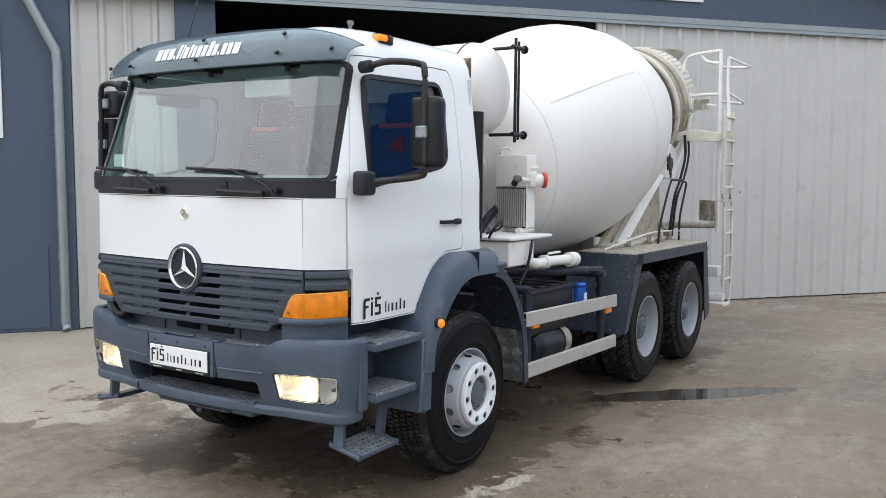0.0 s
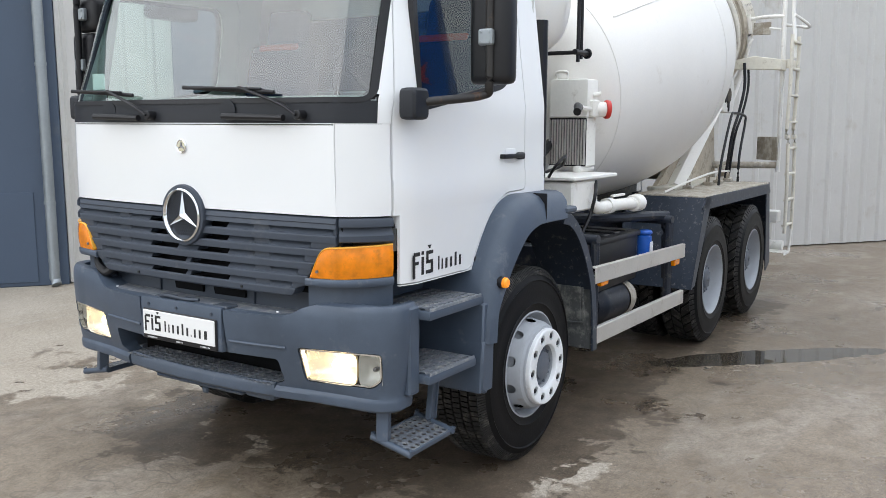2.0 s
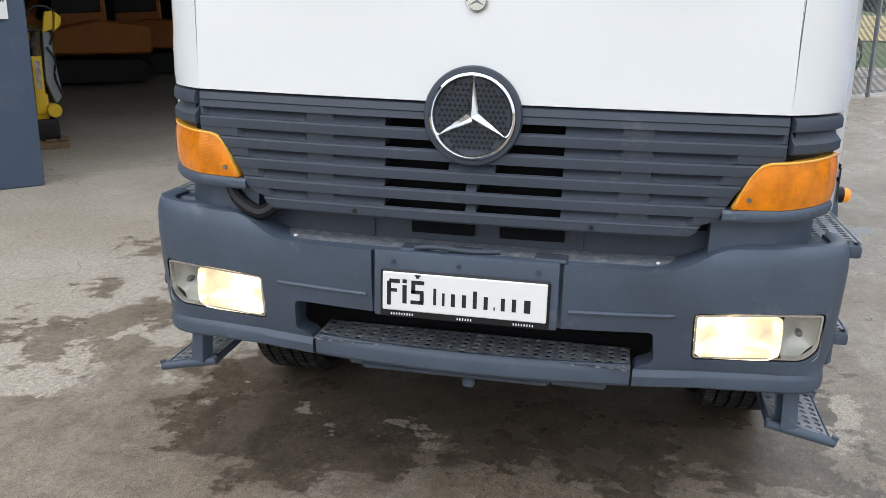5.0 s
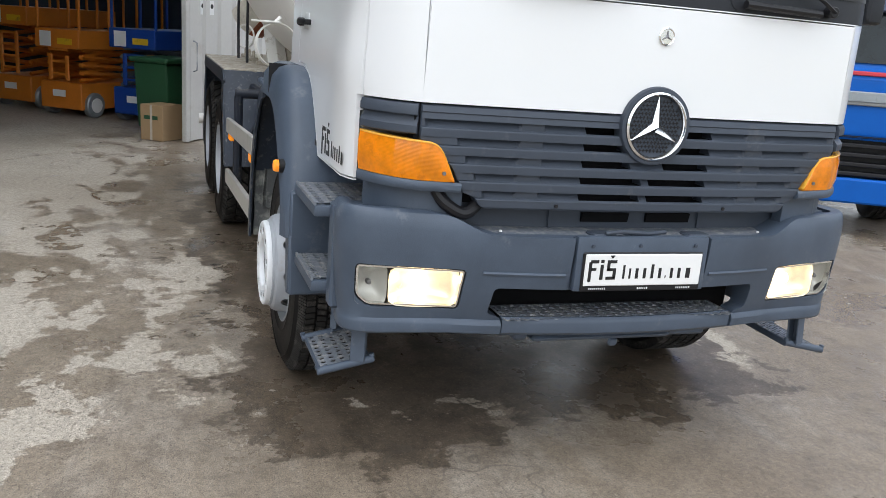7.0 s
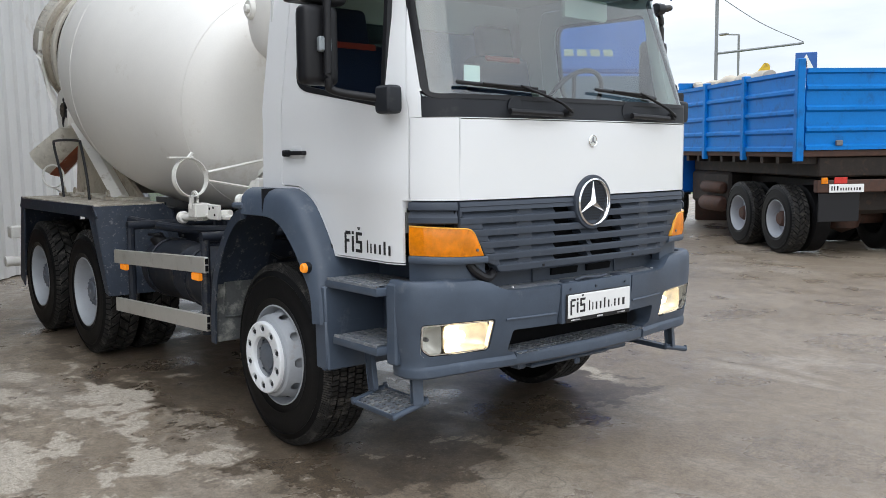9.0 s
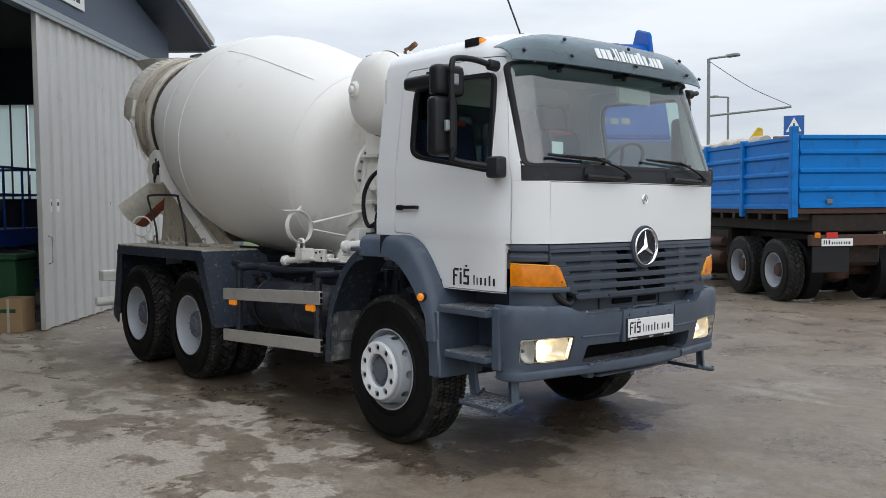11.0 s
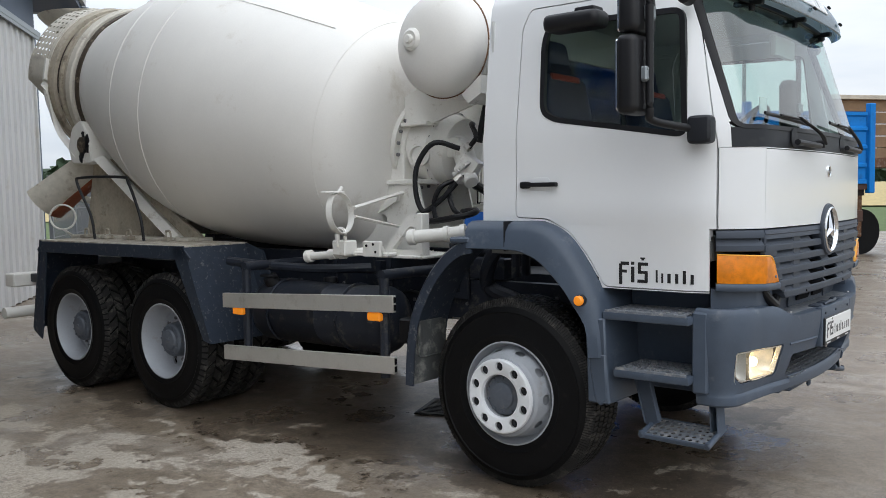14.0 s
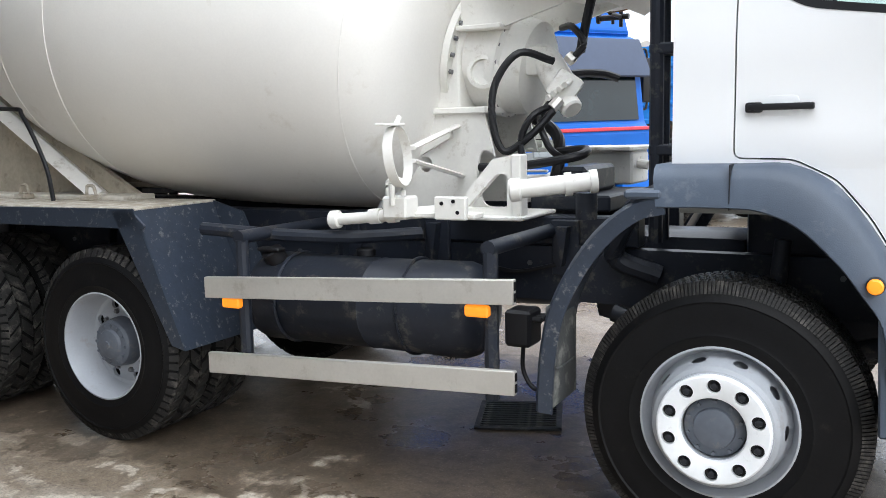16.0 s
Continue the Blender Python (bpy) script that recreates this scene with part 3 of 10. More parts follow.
def shrink(outline, d):
    """Moves an outline inwards by d (outwards if negative)."""
    n = len(outline)
    area = sum(outline[i - 1][0] * outline[i][1] - outline[i][0] * outline[i - 1][1] for i in range(n))
    sgn = 1 if area > 0 else -1
    out = []
    for i in range(n):
        p, a, b_ = Vector(outline[i]), Vector(outline[i - 1]), Vector(outline[(i + 1) % n])
        t = (b_ - a)
        if t.length < 1e-9:
            out.append((p.x, p.y))
            continue
        t.normalize()
        out.append((p.x - t.y * d * sgn, p.y + t.x * d * sgn))
    return out


def carve(bm, cutters, op="DIFFERENCE"):
    """The bmesh with the cutters taken out of it (or shared with it)."""
    base = new("tmp_base", mesh_of("tmp", bm, WHITE, 0))
    made = []
    for c in cutters:
        o = new("tmp_cut", mesh_of("tmp", c, WHITE, 0))
        made.append(o)
        md = base.modifiers.new("cut", "BOOLEAN")
        md.operation, md.solver, md.object = op, "EXACT", o
    bpy.context.view_layer.update()
    dg = bpy.context.evaluated_depsgraph_get()
    me = bpy.data.meshes.new_from_object(base.evaluated_get(dg), depsgraph=dg)
    out = bmesh.new()
    out.from_mesh(me)
    for o in [base] + made:
        d = o.data
        bpy.data.objects.remove(o)
        bpy.data.meshes.remove(d)
    bpy.data.meshes.remove(me)
    return out


def bars(name, parent, mat, at, widths, height, gap, depth=0.002, rises=None):
    """A row of slim upright bars, one for each letter; at(u, v, w) lays it on its surface."""
    u = 0.0
    for i, w in enumerate(widths):
        h = height * (rises[i % len(rises)] if rises else 1.0)
        b = bmesh.new()
        bmesh.ops.create_cube(b, size=1)
        for v in b.verts:
            v.co = Vector(at(u + w * 0.22 + (v.co.x + 0.5) * w * 0.56, (v.co.y + 0.5) * h, (v.co.z + 0.5) * depth))
        part(name, b, mat, parent, smooth=0)
        u += w + gap


# ---- ground and hall ----
bm = bmesh.new()
turned(bm, [(0, 0.0), (6, 0.0), (14, 0.0), (25, 0.0), (25.0, -0.12)], 96, Matrix.Translation((-4, 0, 0)))
tagged(part("yard", bm, CONCRETE, smooth=0), "wet and dry stained concrete yard with puddles, truck's shade in its colour", "ground", kind="structure")
bm = bmesh.new()
turned(bm, [(0, -0.07), (26, -0.07), (60, -0.07), (400, -0.07), (4000, -0.07)], 64)
tagged(part("ground", bm, GRASS, smooth=0), "green roadside meadow reaching the horizon", "ground", kind="structure")

# the hall's front runs along a line; hall coordinates are s along it, w outwards, z up
HALL_AZ, HALL_OFF = radians(140.0), -6.98
HALL = Matrix.Translation((0, 0, 0)) @ Matrix((
    (math.cos(HALL_AZ), math.sin(HALL_AZ), 0, HALL_OFF * math.sin(HALL_AZ)),
    (math.sin(HALL_AZ), -math.cos(HALL_AZ), 0, -HALL_OFF * math.cos(HALL_AZ)),
    (0, 0, 1, 0), (0, 0, 0, 1)))


def hall_part(name, bm, mat, parent=None, label="", smooth=35.0):
    bmesh.ops.transform(bm, matrix=HALL, verts=bm.verts[:])
    return part(name, bm, mat, parent, label, smooth)


def corrugated(bm, s0, s1, z0, z1, w0, pitch=0.333, depth=0.035, lean=0.0):
    """Trapezoid-ribbed sheet between s0 and s1, with thickness."""
    pts = []
    s = s0
    while s < s1 - 1e-6:
        for ds, dw in ((0, 0), (0.035, depth), (0.085, depth), (0.12, 0)):
            if s + ds < s1:
                pts.append((s + ds, w0 + dw))
        s += pitch
    pts.append((s1, w0))
    b = bmesh.new()
    cols = []
    for s, w in pts:
        cols.append([b.verts.new((s, w, z0)), b.verts.new((s, w, z1)), b.verts.new((s, w0 - 0.03, z1)), b.verts.new((s, w0 - 0.03, z0))])
    for p, q in zip(cols, cols[1:]):
        for k in range(4):
            b.faces.new((p[k], q[k], q[(k + 1) % 4], p[(k + 1) % 4]))
    b.faces.new(cols[0])
    b.faces.new(cols[-1][::-1])
    return join(bm, b)


HALL_L, HALL_R, HALL_TOP = -13.5, 12.6, 4.42
RIDGE_S, EAVE_Z, RIDGE_Z = -0.5, 5.15, 7.9
# gable fascia above the gates
bm = bmesh.new()
prism(bm, [(HALL_L, HALL_TOP + 0.06), (HALL_R, HALL_TOP + 0.06), (HALL_R, EAVE_Z), (RIDGE_S, RIDGE_Z), (HALL_L, EAVE_Z)], -0.30, -0.08, "y")
wall_front = tagged(hall_part("wall_front", bm, STEELBLUE, smooth=0), "slate blue sheet gable above the hall's sliding gates", "wall", kind="structure")
# pillars and the blue wall beside the gates
for i, (a, c) in enumerate(((0.09, 0.62), (-9.0, -1.215), (12.05, 12.6), (HALL_L, -12.9))):
    bm = bmesh.new()
    box(bm, (a, -0.42, 0), (c, -0.06, HALL_TOP + 0.06), 0.01)
    tagged(hall_part("wall_pier_%d" % (i + 1), bm, STEELBLUE), "slate blue clad pier between the hall gates", "wall", kind="structure")
bm = bmesh.new()
box(bm, (-12.9, -0.42, 0), (-9.0, -0.10, HALL_TOP + 0.06))
tagged(hall_part("wall_left", bm, STEELBLUE), "slate blue hall wall", "wall", kind="structure")
# side, back walls and roof that close the hall
bm = bmesh.new()
box(bm, (HALL_R - 0.2, -26, 0), (HALL_R, -0.43, 1.9))
box(bm, (HALL_R - 0.2, -26, 3.85), (HALL_R, -0.43, EAVE_Z))
box(bm, (HALL_R - 0.2, -26, 1.9), (HALL_R, -12, 3.85))
box(bm, (HALL_R - 0.2, -2.0, 1.9), (HALL_R, -0.43, 3.85))
tagged(hall_part("wall_right", bm, STEELBLUE), "slate blue long side wall of the hall", "wall", kind="structure")
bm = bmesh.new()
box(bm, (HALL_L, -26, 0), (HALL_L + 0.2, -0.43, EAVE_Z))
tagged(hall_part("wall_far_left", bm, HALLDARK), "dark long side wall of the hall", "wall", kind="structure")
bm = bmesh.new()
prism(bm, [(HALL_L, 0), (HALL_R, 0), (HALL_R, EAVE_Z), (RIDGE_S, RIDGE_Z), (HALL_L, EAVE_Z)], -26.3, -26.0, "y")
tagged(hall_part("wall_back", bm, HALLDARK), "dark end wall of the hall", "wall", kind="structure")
for nm, outl in (("roof_right", [(HALL_R + 1.0, EAVE_Z - 0.02), (RIDGE_S, RIDGE_Z + 0.12), (RIDGE_S, RIDGE_Z + 0.30), (HALL_R + 1.0, EAVE_Z + 0.16)]),
                 ("roof_left", [(HALL_L - 1.0, EAVE_Z - 0.02), (RIDGE_S, RIDGE_Z + 0.12), (RIDGE_S, RIDGE_Z + 0.30), (HALL_L - 1.0, EAVE_Z + 0.16)])):
    bm = bmesh.new()
    prism(bm, outl, -27.0, 0.55, "y")
    tagged(hall_part(nm, bm, STEELBLUE, smooth=0), "slate blue pitched hall roof with a pale verge", "roof", kind="structure")
# pale verge strip along the gable edge and the gutter end
bm = bmesh.new()
prism(bm, [(HALL_R + 1.05, EAVE_Z + 0.10), (RIDGE_S, RIDGE_Z + 0.25), (RIDGE_S, RIDGE_Z + 0.40), (HALL_R + 1.05, EAVE_Z + 0.25)], 0.50, 0.62, "y")
tagged(hall_part("trim", bm, CORRUG, smooth=0), "pale metal verge strip along the roof edge", "trim", kind="structure")
bm = bmesh.new()
tube(bm, [(HALL_R + 1.06, -27, EAVE_Z + 0.02), (HALL_R + 1.06, 0.66, EAVE_Z + 0.02)], 0.075, straight=True)
rod(bm, (HALL_R + 0.75, 0.2, EAVE_Z - 0.22), (HALL_R + 1.1, 0.3, EAVE_Z - 0.12), 0.06)
tagged(hall_part("gutter", bm, GALV), "grey metal gutter under the hall's eave", "gutter", kind="structure")

# sliding gates, rails
gate = thing("sliding_gate", "pale grey corrugated sliding gate slid open along the hall front", "gate", "sliding gates")
bm = bmesh.new()
corrugated(bm, 6.33, 12.0, 0.02, HALL_TOP, 0.0)
hall_part("sheet", bm, CORRUG, gate, smooth=0)
for a, c in ((6.27, 6.345), (11.99, 12.05)):
    bm = bmesh.new()
    box(bm, (a, -0.03, 0.015), (c, 0.045, HALL_TOP), 0.006)
    hall_part("edge_frame", bm, CORRUG, gate)
bm = bmesh.new()
tube(bm, [(6.42, 0.045, 1.32), (6.42, 0.10, 1.30), (6.42, 0.10, 0.95), (6.42, 0.045, 0.93)], 0.010, straight=True)
hall_part("handle", bm, GALV, gate, "bent steel pull handle")
gate2 = thing("sliding_gate", "pale grey corrugated sliding gate closed beside a blue pier", "gate", "sliding gates")
bm = bmesh.new()
corrugated(bm, -1.22, 0.13, 0.02, HALL_TOP, -0.16)
hall_part("sheet", bm, CORRUG, gate2, smooth=0)
for a, c in ((-1.21, -1.15), (-0.56, -0.51)):
    bm = bmesh.new()
    box(bm, (a, -0.18, 0.015), (c, -0.105, HALL_TOP), 0.006)
    hall_part("edge_frame", bm, CORRUG, gate2)
for i, (a, c) in enumerate(((-1.3, 12.3),)):
    bm = bmesh.new()
    box(bm, (a, -0.05, HALL_TOP + 0.00), (c, 0.09, HALL_TOP + 0.10), 0.008)
    box(bm, (a, 0.06, HALL_TOP - 0.05), (c, 0.085, HALL_TOP + 0.00))
    tagged(hall_part("gate_rail", bm, GALV), "grey steel running rail above the gates", "rail", kind="structure")
# ---- the mixer truck: x forwards, y to its left, z up ----
truck = thing("concrete_mixer_truck", "white three-axle concrete mixer truck with slate grey bumper and cream drum", "truck", m=pose(0, -0.015, 0, -0.73, 0, 0))


def front_x(y, z):
    """Where the cab's front lies at a half width y and height z."""
    a = min(abs(y), 0.88) / 0.88
    lean = 0.0 if z < 1.85 else (z - 1.85) * 0.06 if z < 1.95 else 0.006 + (z - 1.95) * 0.29
    return -0.12 - 0.052 * a * a - lean


def half_width(z):
    return 1.092 if z < 1.95 else 1.092 - (z - 1.95) * 0.125


def shoulder(z):
    """How far the pressed band below the door handle stands out."""
    return float(np.interp(z, [1.455, 1.492, 1.590, 1.640], [0.0, 0.0085, 0.0075, 0.0]))


def contour(z, inset=0.0, rear=-1.695, top=0.0):
    """The cab's outline in plan at height z."""
    w = half_width(z) - inset - top
    k = w / 1.092
    swell = shoulder(z) if inset == 0 else 0.0
    pts = [(rear + inset, w)]
    xf = front_x(0.88, z) - inset - top
    xc = xf - 0.30
    pts += [(rear + 0.5, w), (xc - 0.2, w)]
    for i in range(9):
        t = i / 8
        a, c, e = Vector((xc, w)), Vector((xf - 0.075, w - 0.055)), Vector((xf, 0.88 * k - inset * 0.3))
        q = a * (1 - t) ** 2 + c * 2 * t * (1 - t) + e * t * t
        pts.append((q.x, q.y))
    y0 = 0.88 * k - inset * 0.3
    for i in range(1, 8):
        y = y0 * (1 - i / 8)
        pts.append((front_x(y / k, z) - inset - top, y))
    pts.append((front_x(0, z) - inset - top, 0.0))
    pts = [(x, y + swell * min(1.0, max(0.0, (xf - 0.06 - x) / 0.12))) for x, y in pts]
    return pts + [(x, -y) for x, y in reversed(pts[:-1])]


def surf_x(y, z):
    """Where the cab's skin lies at y, round the corners too."""
    c = contour(z)
    c = [p for p in c[:len(c) // 2 + 1]][::-1]
    return float(np.interp(abs(y), [p[1] for p in c], [p[0] for p in c]))


def loft(bm, levels):
    rings = [[bm.verts.new((x, y, z)) for x, y in c] for z, c in levels]
    for p, q in zip(rings, rings[1:]):
        n = len(p)
        for k in range(n):
            bm.faces.new((p[k], p[(k + 1) % n], q[(k + 1) % n], q[k]))
    bm.faces.new(rings[0][::-1])
    bm.faces.new(rings[-1])
    return bm


def cab_solid(inset):
    b = bmesh.new()
    lv = [(1.146 + inset, contour(1.146, inset)), (1.470, contour(1.470, inset)), (1.486, contour(1.486, inset)), (1.600, contour(1.600, inset)), (1.624, contour(1.624, inset)), (1.85, contour(1.85, inset)), (1.95, contour(1.95, inset)),
          (2.30, contour(2.30, inset)), (2.62, contour(2.62, inset))]
    for z, t in ((2.70, 0.012), (2.76, 0.04), (2.81, 0.10), (2.845, 0.20)):
        lv.append((z - inset * 0.6, contour(2.62 + (z - 2.62) * 0.4, inset, top=t)))
    return loft(b, lv)


DOOR = soften([(-0.345, 1.15), (-0.345, 1.88), (-0.50, 2.655), (-1.425, 2.66), (-1.475, 2.55), (-1.475, 1.505), (-1.27, 1.50), (-1.13, 1.43), (-1.02, 1.30), (-0.93, 1.15)], 0.035)
SIDEWIN = soften([(-0.485, 1.908), (-0.535, 2.54), (-1.30, 2.56), (-1.335, 2.46), (-1.32, 2.08), (-1.24, 2.03)], 0.06)
ARCHCUT = [(-0.95, 1.0), (-0.955, 1.14), (-1.04, 1.295), (-1.145, 1.42), (-1.28, 1.49), (-1.9, 1.49), (-1.9, 1.0)]
SCREEN = soften([(-1.006, 1.945), (1.006, 1.945), (0.950, 2.612), (-0.950, 2.612)], 0.05)
REARWIN = rounded(-0.6, 2.05, 0.6, 2.5, 0.06)


def cutters_common():
    out = []
    for lo, hi in ((0.85, 1.3), (-1.3, -0.85)):
        b = bmesh.new()
        out.append(prism(b, SIDEWIN, lo, hi, "y"))
    b = bmesh.new()
    out.append(prism(b, SCREEN, -0.66, 0.2, "x"))
    b = bmesh.new()
    out.append(prism(b, REARWIN, -1.9, -1.6, "x"))
    b = bmesh.new()
    out.append(box(b, (-0.38, -1.3, 0.9), (0.3, 1.3, 1.458)))
    b = bmesh.new()
    out.append(prism(b, ARCHCUT, -1.5, 1.5, "y"))
    b = bmesh.new()
    out.append(box(b, (-1.8, -1.05, 0.9), (-0.36, 1.05, 1.40)))
    return out


shell = carve(cab_solid(0.0), [cab_solid(0.035)] + cutters_common())
door_cut = [prism(bmesh.new(), DOOR, lo, hi, "y") for lo, hi in ((0.93, 1.3), (-1.3, -0.93))]
HOOD = [(-0.885, 1.40), (0.885, 1.40), (0.875, 1.846), (-0.875, 1.846)]
hood_cut = prism(bmesh.new(), HOOD, -0.24, 0.2, "x")
cowl_cut = box(bmesh.new(), (-0.42, -1.015, 1.850), (0.3, 1.015, 1.972))
corner_box = [((-0.352, 0.879, 1.44), (0.3, 1.3, 1.849)), ((-0.352, -1.3, 1.44), (0.3, -0.879, 1.849))]
body = carve(shell.copy(), [b.copy() for b in door_cut] + [hood_cut.copy(), cowl_cut.copy()] + [box(bmesh.new(), lo, hi) for lo, hi in corner_box])
cab = part("cab", body, WHITE, truck, "white painted steel day cab", 30)
for lo, hi in ((0.93, 1.3), (-1.3, -0.93)):
    d = carve(shell.copy(), [prism(bmesh.new(), shrink(DOOR, 0.006), lo, hi, "y")], "INTERSECT")
    door = part("cab_door", d, WHITE, truck, "white cab door with a dark grey handle", 30)
    if lo > 0:
        door_l = door
    else:
        door_r = door
hood = part("front_flap", carve(shell.copy(), [prism(bmesh.new(), shrink(HOOD, 0.005), -0.24, 0.2, "x")], "INTERSECT"), WHITE, truck, "white front maintenance flap", 30)
for lo, hi in corner_box:
    part("corner_panel", carve(shell.copy(), [box(bmesh.new(), (-0.340, lo[1] + (0.003 if lo[1] > 0 else 0), 1.44), (0.3, hi[1] - (0.003 if lo[1] < 0 else 0), 1.847))], "INTERSECT"), WHITE, truck, "white front corner panel beside the flap", 30)
cowl = part("wiper_cowl", carve(shell.copy(), [box(bmesh.new(), (-0.41, -1.013, 1.852), (0.3, 1.013, 1.945))], "INTERSECT"), COWL, truck, "dark plastic wiper cowl", 30)
shell.free()

# drum: a turned shell on a tilted axis
DRUM_O, DRUM_TILT = Vector((-2.70, 0, 1.96)), radians(11.2)
DRUM_AX = Matrix.Translation(DRUM_O) @ Vector((-math.cos(DRUM_TILT), 0, math.sin(DRUM_TILT))).to_track_quat("Z", "Y").to_matrix().to_4x4()
key = [(0.37, 0.38), (0.395, 0.54), (0.44, 0.69), (0.51, 0.80), (0.62, 0.88), (0.80, 0.935), (1.1, 0.99), (1.5, 1.06), (1.95, 1.125), (2.3, 1.14), (2.7, 1.115), (3.1, 1.04), (3.5, 0.925), (3.95, 0.775), (4.12, 0.72)]
prof = [(0.0, 0.37), (0.3, 0.37)] + [(p.y, p.x) for p in spline([(a, r, 0) for a, r in key], 5)] + [(0.60, 4.13)]
bm = bmesh.new()
turned(bm, prof, 96, DRUM_AX)
drum = part("drum", bm, DRUM, truck, "cream white rotating mixer drum", 40)


def drum_radius(a):
    return float(np.interp(a, [k[0] for k in key], [k[1] for k in key]))


# wheels
TYRE_R = 0.535


def wheel(x, y, side, front):
    """A wheel with its outer face at y; side is +1 on the truck's left."""
    root = new("wheel")
    root.parent = truck
    root.matrix_basis = Matrix.Translation((x, y, TYRE_R + 0.0127 * y)) @ Matrix.Rotation(radians(-90 * side), 4, "X") @ Matrix.Rotation(random.uniform(0, 6), 4, "Z")
    return root


def tyre_mesh(width):
    w, R = width, TYRE_R
    b = bmesh.new()
    turned(b, [(0.280, -w), (0.29, -w - 0.0), (0.33, -w - 0.006), (0.40, -w - 0.012), (0.46, -w - 0.004), (0.495, -w + 0.012), (R - 0.014, -w + 0.03),
               (R - 0.014, -0.03), (0.495, -0.012), (0.47, 0.004), (0.462, 0.009), (0.455, 0.004), (0.40, 0.012), (0.345, 0.008), (0.335, 0.012), (0.325, 0.006), (0.294, 0.002), (0.282, -0.02), (0.282, -w + 0.02), (0.280, -w)], 72)
    return mesh_of("tyre", b, TYRE, 30)


def tread_mesh(width, n=44, rows=4, skew=0.5):
    b = bmesh.new()
    R = TYRE_R
    for row in range(rows):
        z0 = -width + 0.022 + row * (width - 0.044) / rows
        z1 = z0 + (width - 0.044) / rows - 0.012
        for k in range(n):
            a0 = 2 * math.pi * (k + 0.5 * (row % 2)) / n
            da = 2 * math.pi / n * 0.74
            sk = skew * da * (1 if row % 2 else -1)
            vs = []
            for r in (R - 0.018, R):
                for z, s in ((z0, -sk / 2), (z1, sk / 2)):
                    for e in (0, da):
                        vs.append(b.verts.new((r * math.cos(a0 + e + s), r * math.sin(a0 + e + s), z)))
            for f in ((4, 5, 7, 6), (0, 1, 5, 4), (2, 6, 7, 3), (0, 4, 6, 2), (1, 3, 7, 5)):
                b.faces.new([vs[i] for i in f])
    for z0, z1 in ((-width + 0.004, -width + 0.03), (-0.03, -0.004)):
        for k in range(n * 2 if rows else 0):
            a0 = 2 * math.pi * k / (n * 2)
            da = 2 * math.pi / (n * 2) * 0.7
            vs = []
            zo = z0 if z0 < -0.1 else z1
            for e in (0, da):
                vs += [b.verts.new((q * math.cos(a0 + e), q * math.sin(a0 + e), z)) for q, z in ((R - 0.045, zo), (R - 0.001, z1 if z0 < -0.1 else z0), (R - 0.03, z1 if z0 < -0.1 else z0))]
            b.faces.new((vs[0], vs[1], vs[4], vs[3]))
            b.faces.new((vs[0], vs[3], vs[5], vs[2]))
            b.faces.new((vs[0], vs[2], vs[1]))
            b.faces.new((vs[3], vs[4], vs[5]))
    return mesh_of("tread", b, TREAD, 25)


def front_rim():
    b = bmesh.new()
    turned(b, [(0.274, -0.27), (0.288, -0.01), (0.294, 0.004), (0.286, 0.006), (0.278, -0.012), (0.270, -0.045), (0.262, -0.055), (0.250, -0.03), (0.240, 0.035), (0.230, 0.055), (0.214, 0.064), (0.212, 0.074), (0.206, 0.078),
               (0.125, 0.078), (0.118, 0.070), (0.118, 0.02), (0.20, 0.0), (0.235, -0.06), (0.27, -0.09), (0.28, -0.27)], 80)
    cuts = []
    for k in range(10):
        a = 2 * math.pi * (k + 0.5) / 10
        c = bmesh.new()
        rod(c, (0.215 * math.cos(a), 0.215 * math.sin(a), -0.004), (0.268 * math.cos(a), 0.268 * math.sin(a), 0.006), 0.028, seg=14)
        cuts.append(c)
    return carve(b, cuts)


def rear_rim():
    b = bmesh.new()
    turned(b, [(0.290, -0.30), (0.290, -0.01), (0.298, 0.004), (0.290, 0.006), (0.282, -0.015), (0.276, -0.05), (0.268, -0.14), (0.255, -0.165), (0.235, -0.172), (0.14, -0.150),
               (0.14, -0.17), (0.235, -0.19), (0.28, -0.2), (0.29, -0.30)], 80)
    cuts = []
    for k in range(8):
        a = 2 * math.pi * (k + 0.5) / 8
        c = bmesh.new()
        rod(c, (0.215 * math.cos(a), 0.215 * math.sin(a), -0.3), (0.215 * math.cos(a), 0.215 * math.sin(a), -0.1), 0.03, seg=14)
        cuts.append(c)
    return carve(b, cuts)


FT, FTR = tyre_mesh(0.30), tread_mesh(0.30, 110, 5, 0.15)
RT, RTR = tyre_mesh(0.29), tread_mesh(0.29, 34, 3, 0.8)
FRIM = mesh_of("rim", front_rim(), RIM, 30)
RRIM = mesh_of("rim", rear_rim(), RIM, 30)
b = bmesh.new()
turned(b, [(0.0, 0.082), (0.06, 0.082), (0.074, 0.076), (0.078, 0.062), (0.10, 0.058), (0.112, 0.052), (0.116, 0.04), (0.116, -0.0), (0, -0.0)], 40)
for k in range(10):
    a = 2 * math.pi * k / 10
    rod(b, (0.099 * math.cos(a), 0.099 * math.sin(a), 0.05), (0.099 * math.cos(a), 0.099 * math.sin(a), 0.068), 0.008, seg=6)
FHUB = mesh_of("hub_cap", b, HUBGREY, 30)
b = bmesh.new()
turned(b, [(0.0, -0.035), (0.05, -0.035), (0.075, -0.042), (0.085, -0.055), (0.115, -0.06), (0.128, -0.072), (0.135, -0.11), (0.14, -0.16), (0, -0.16)], 40)
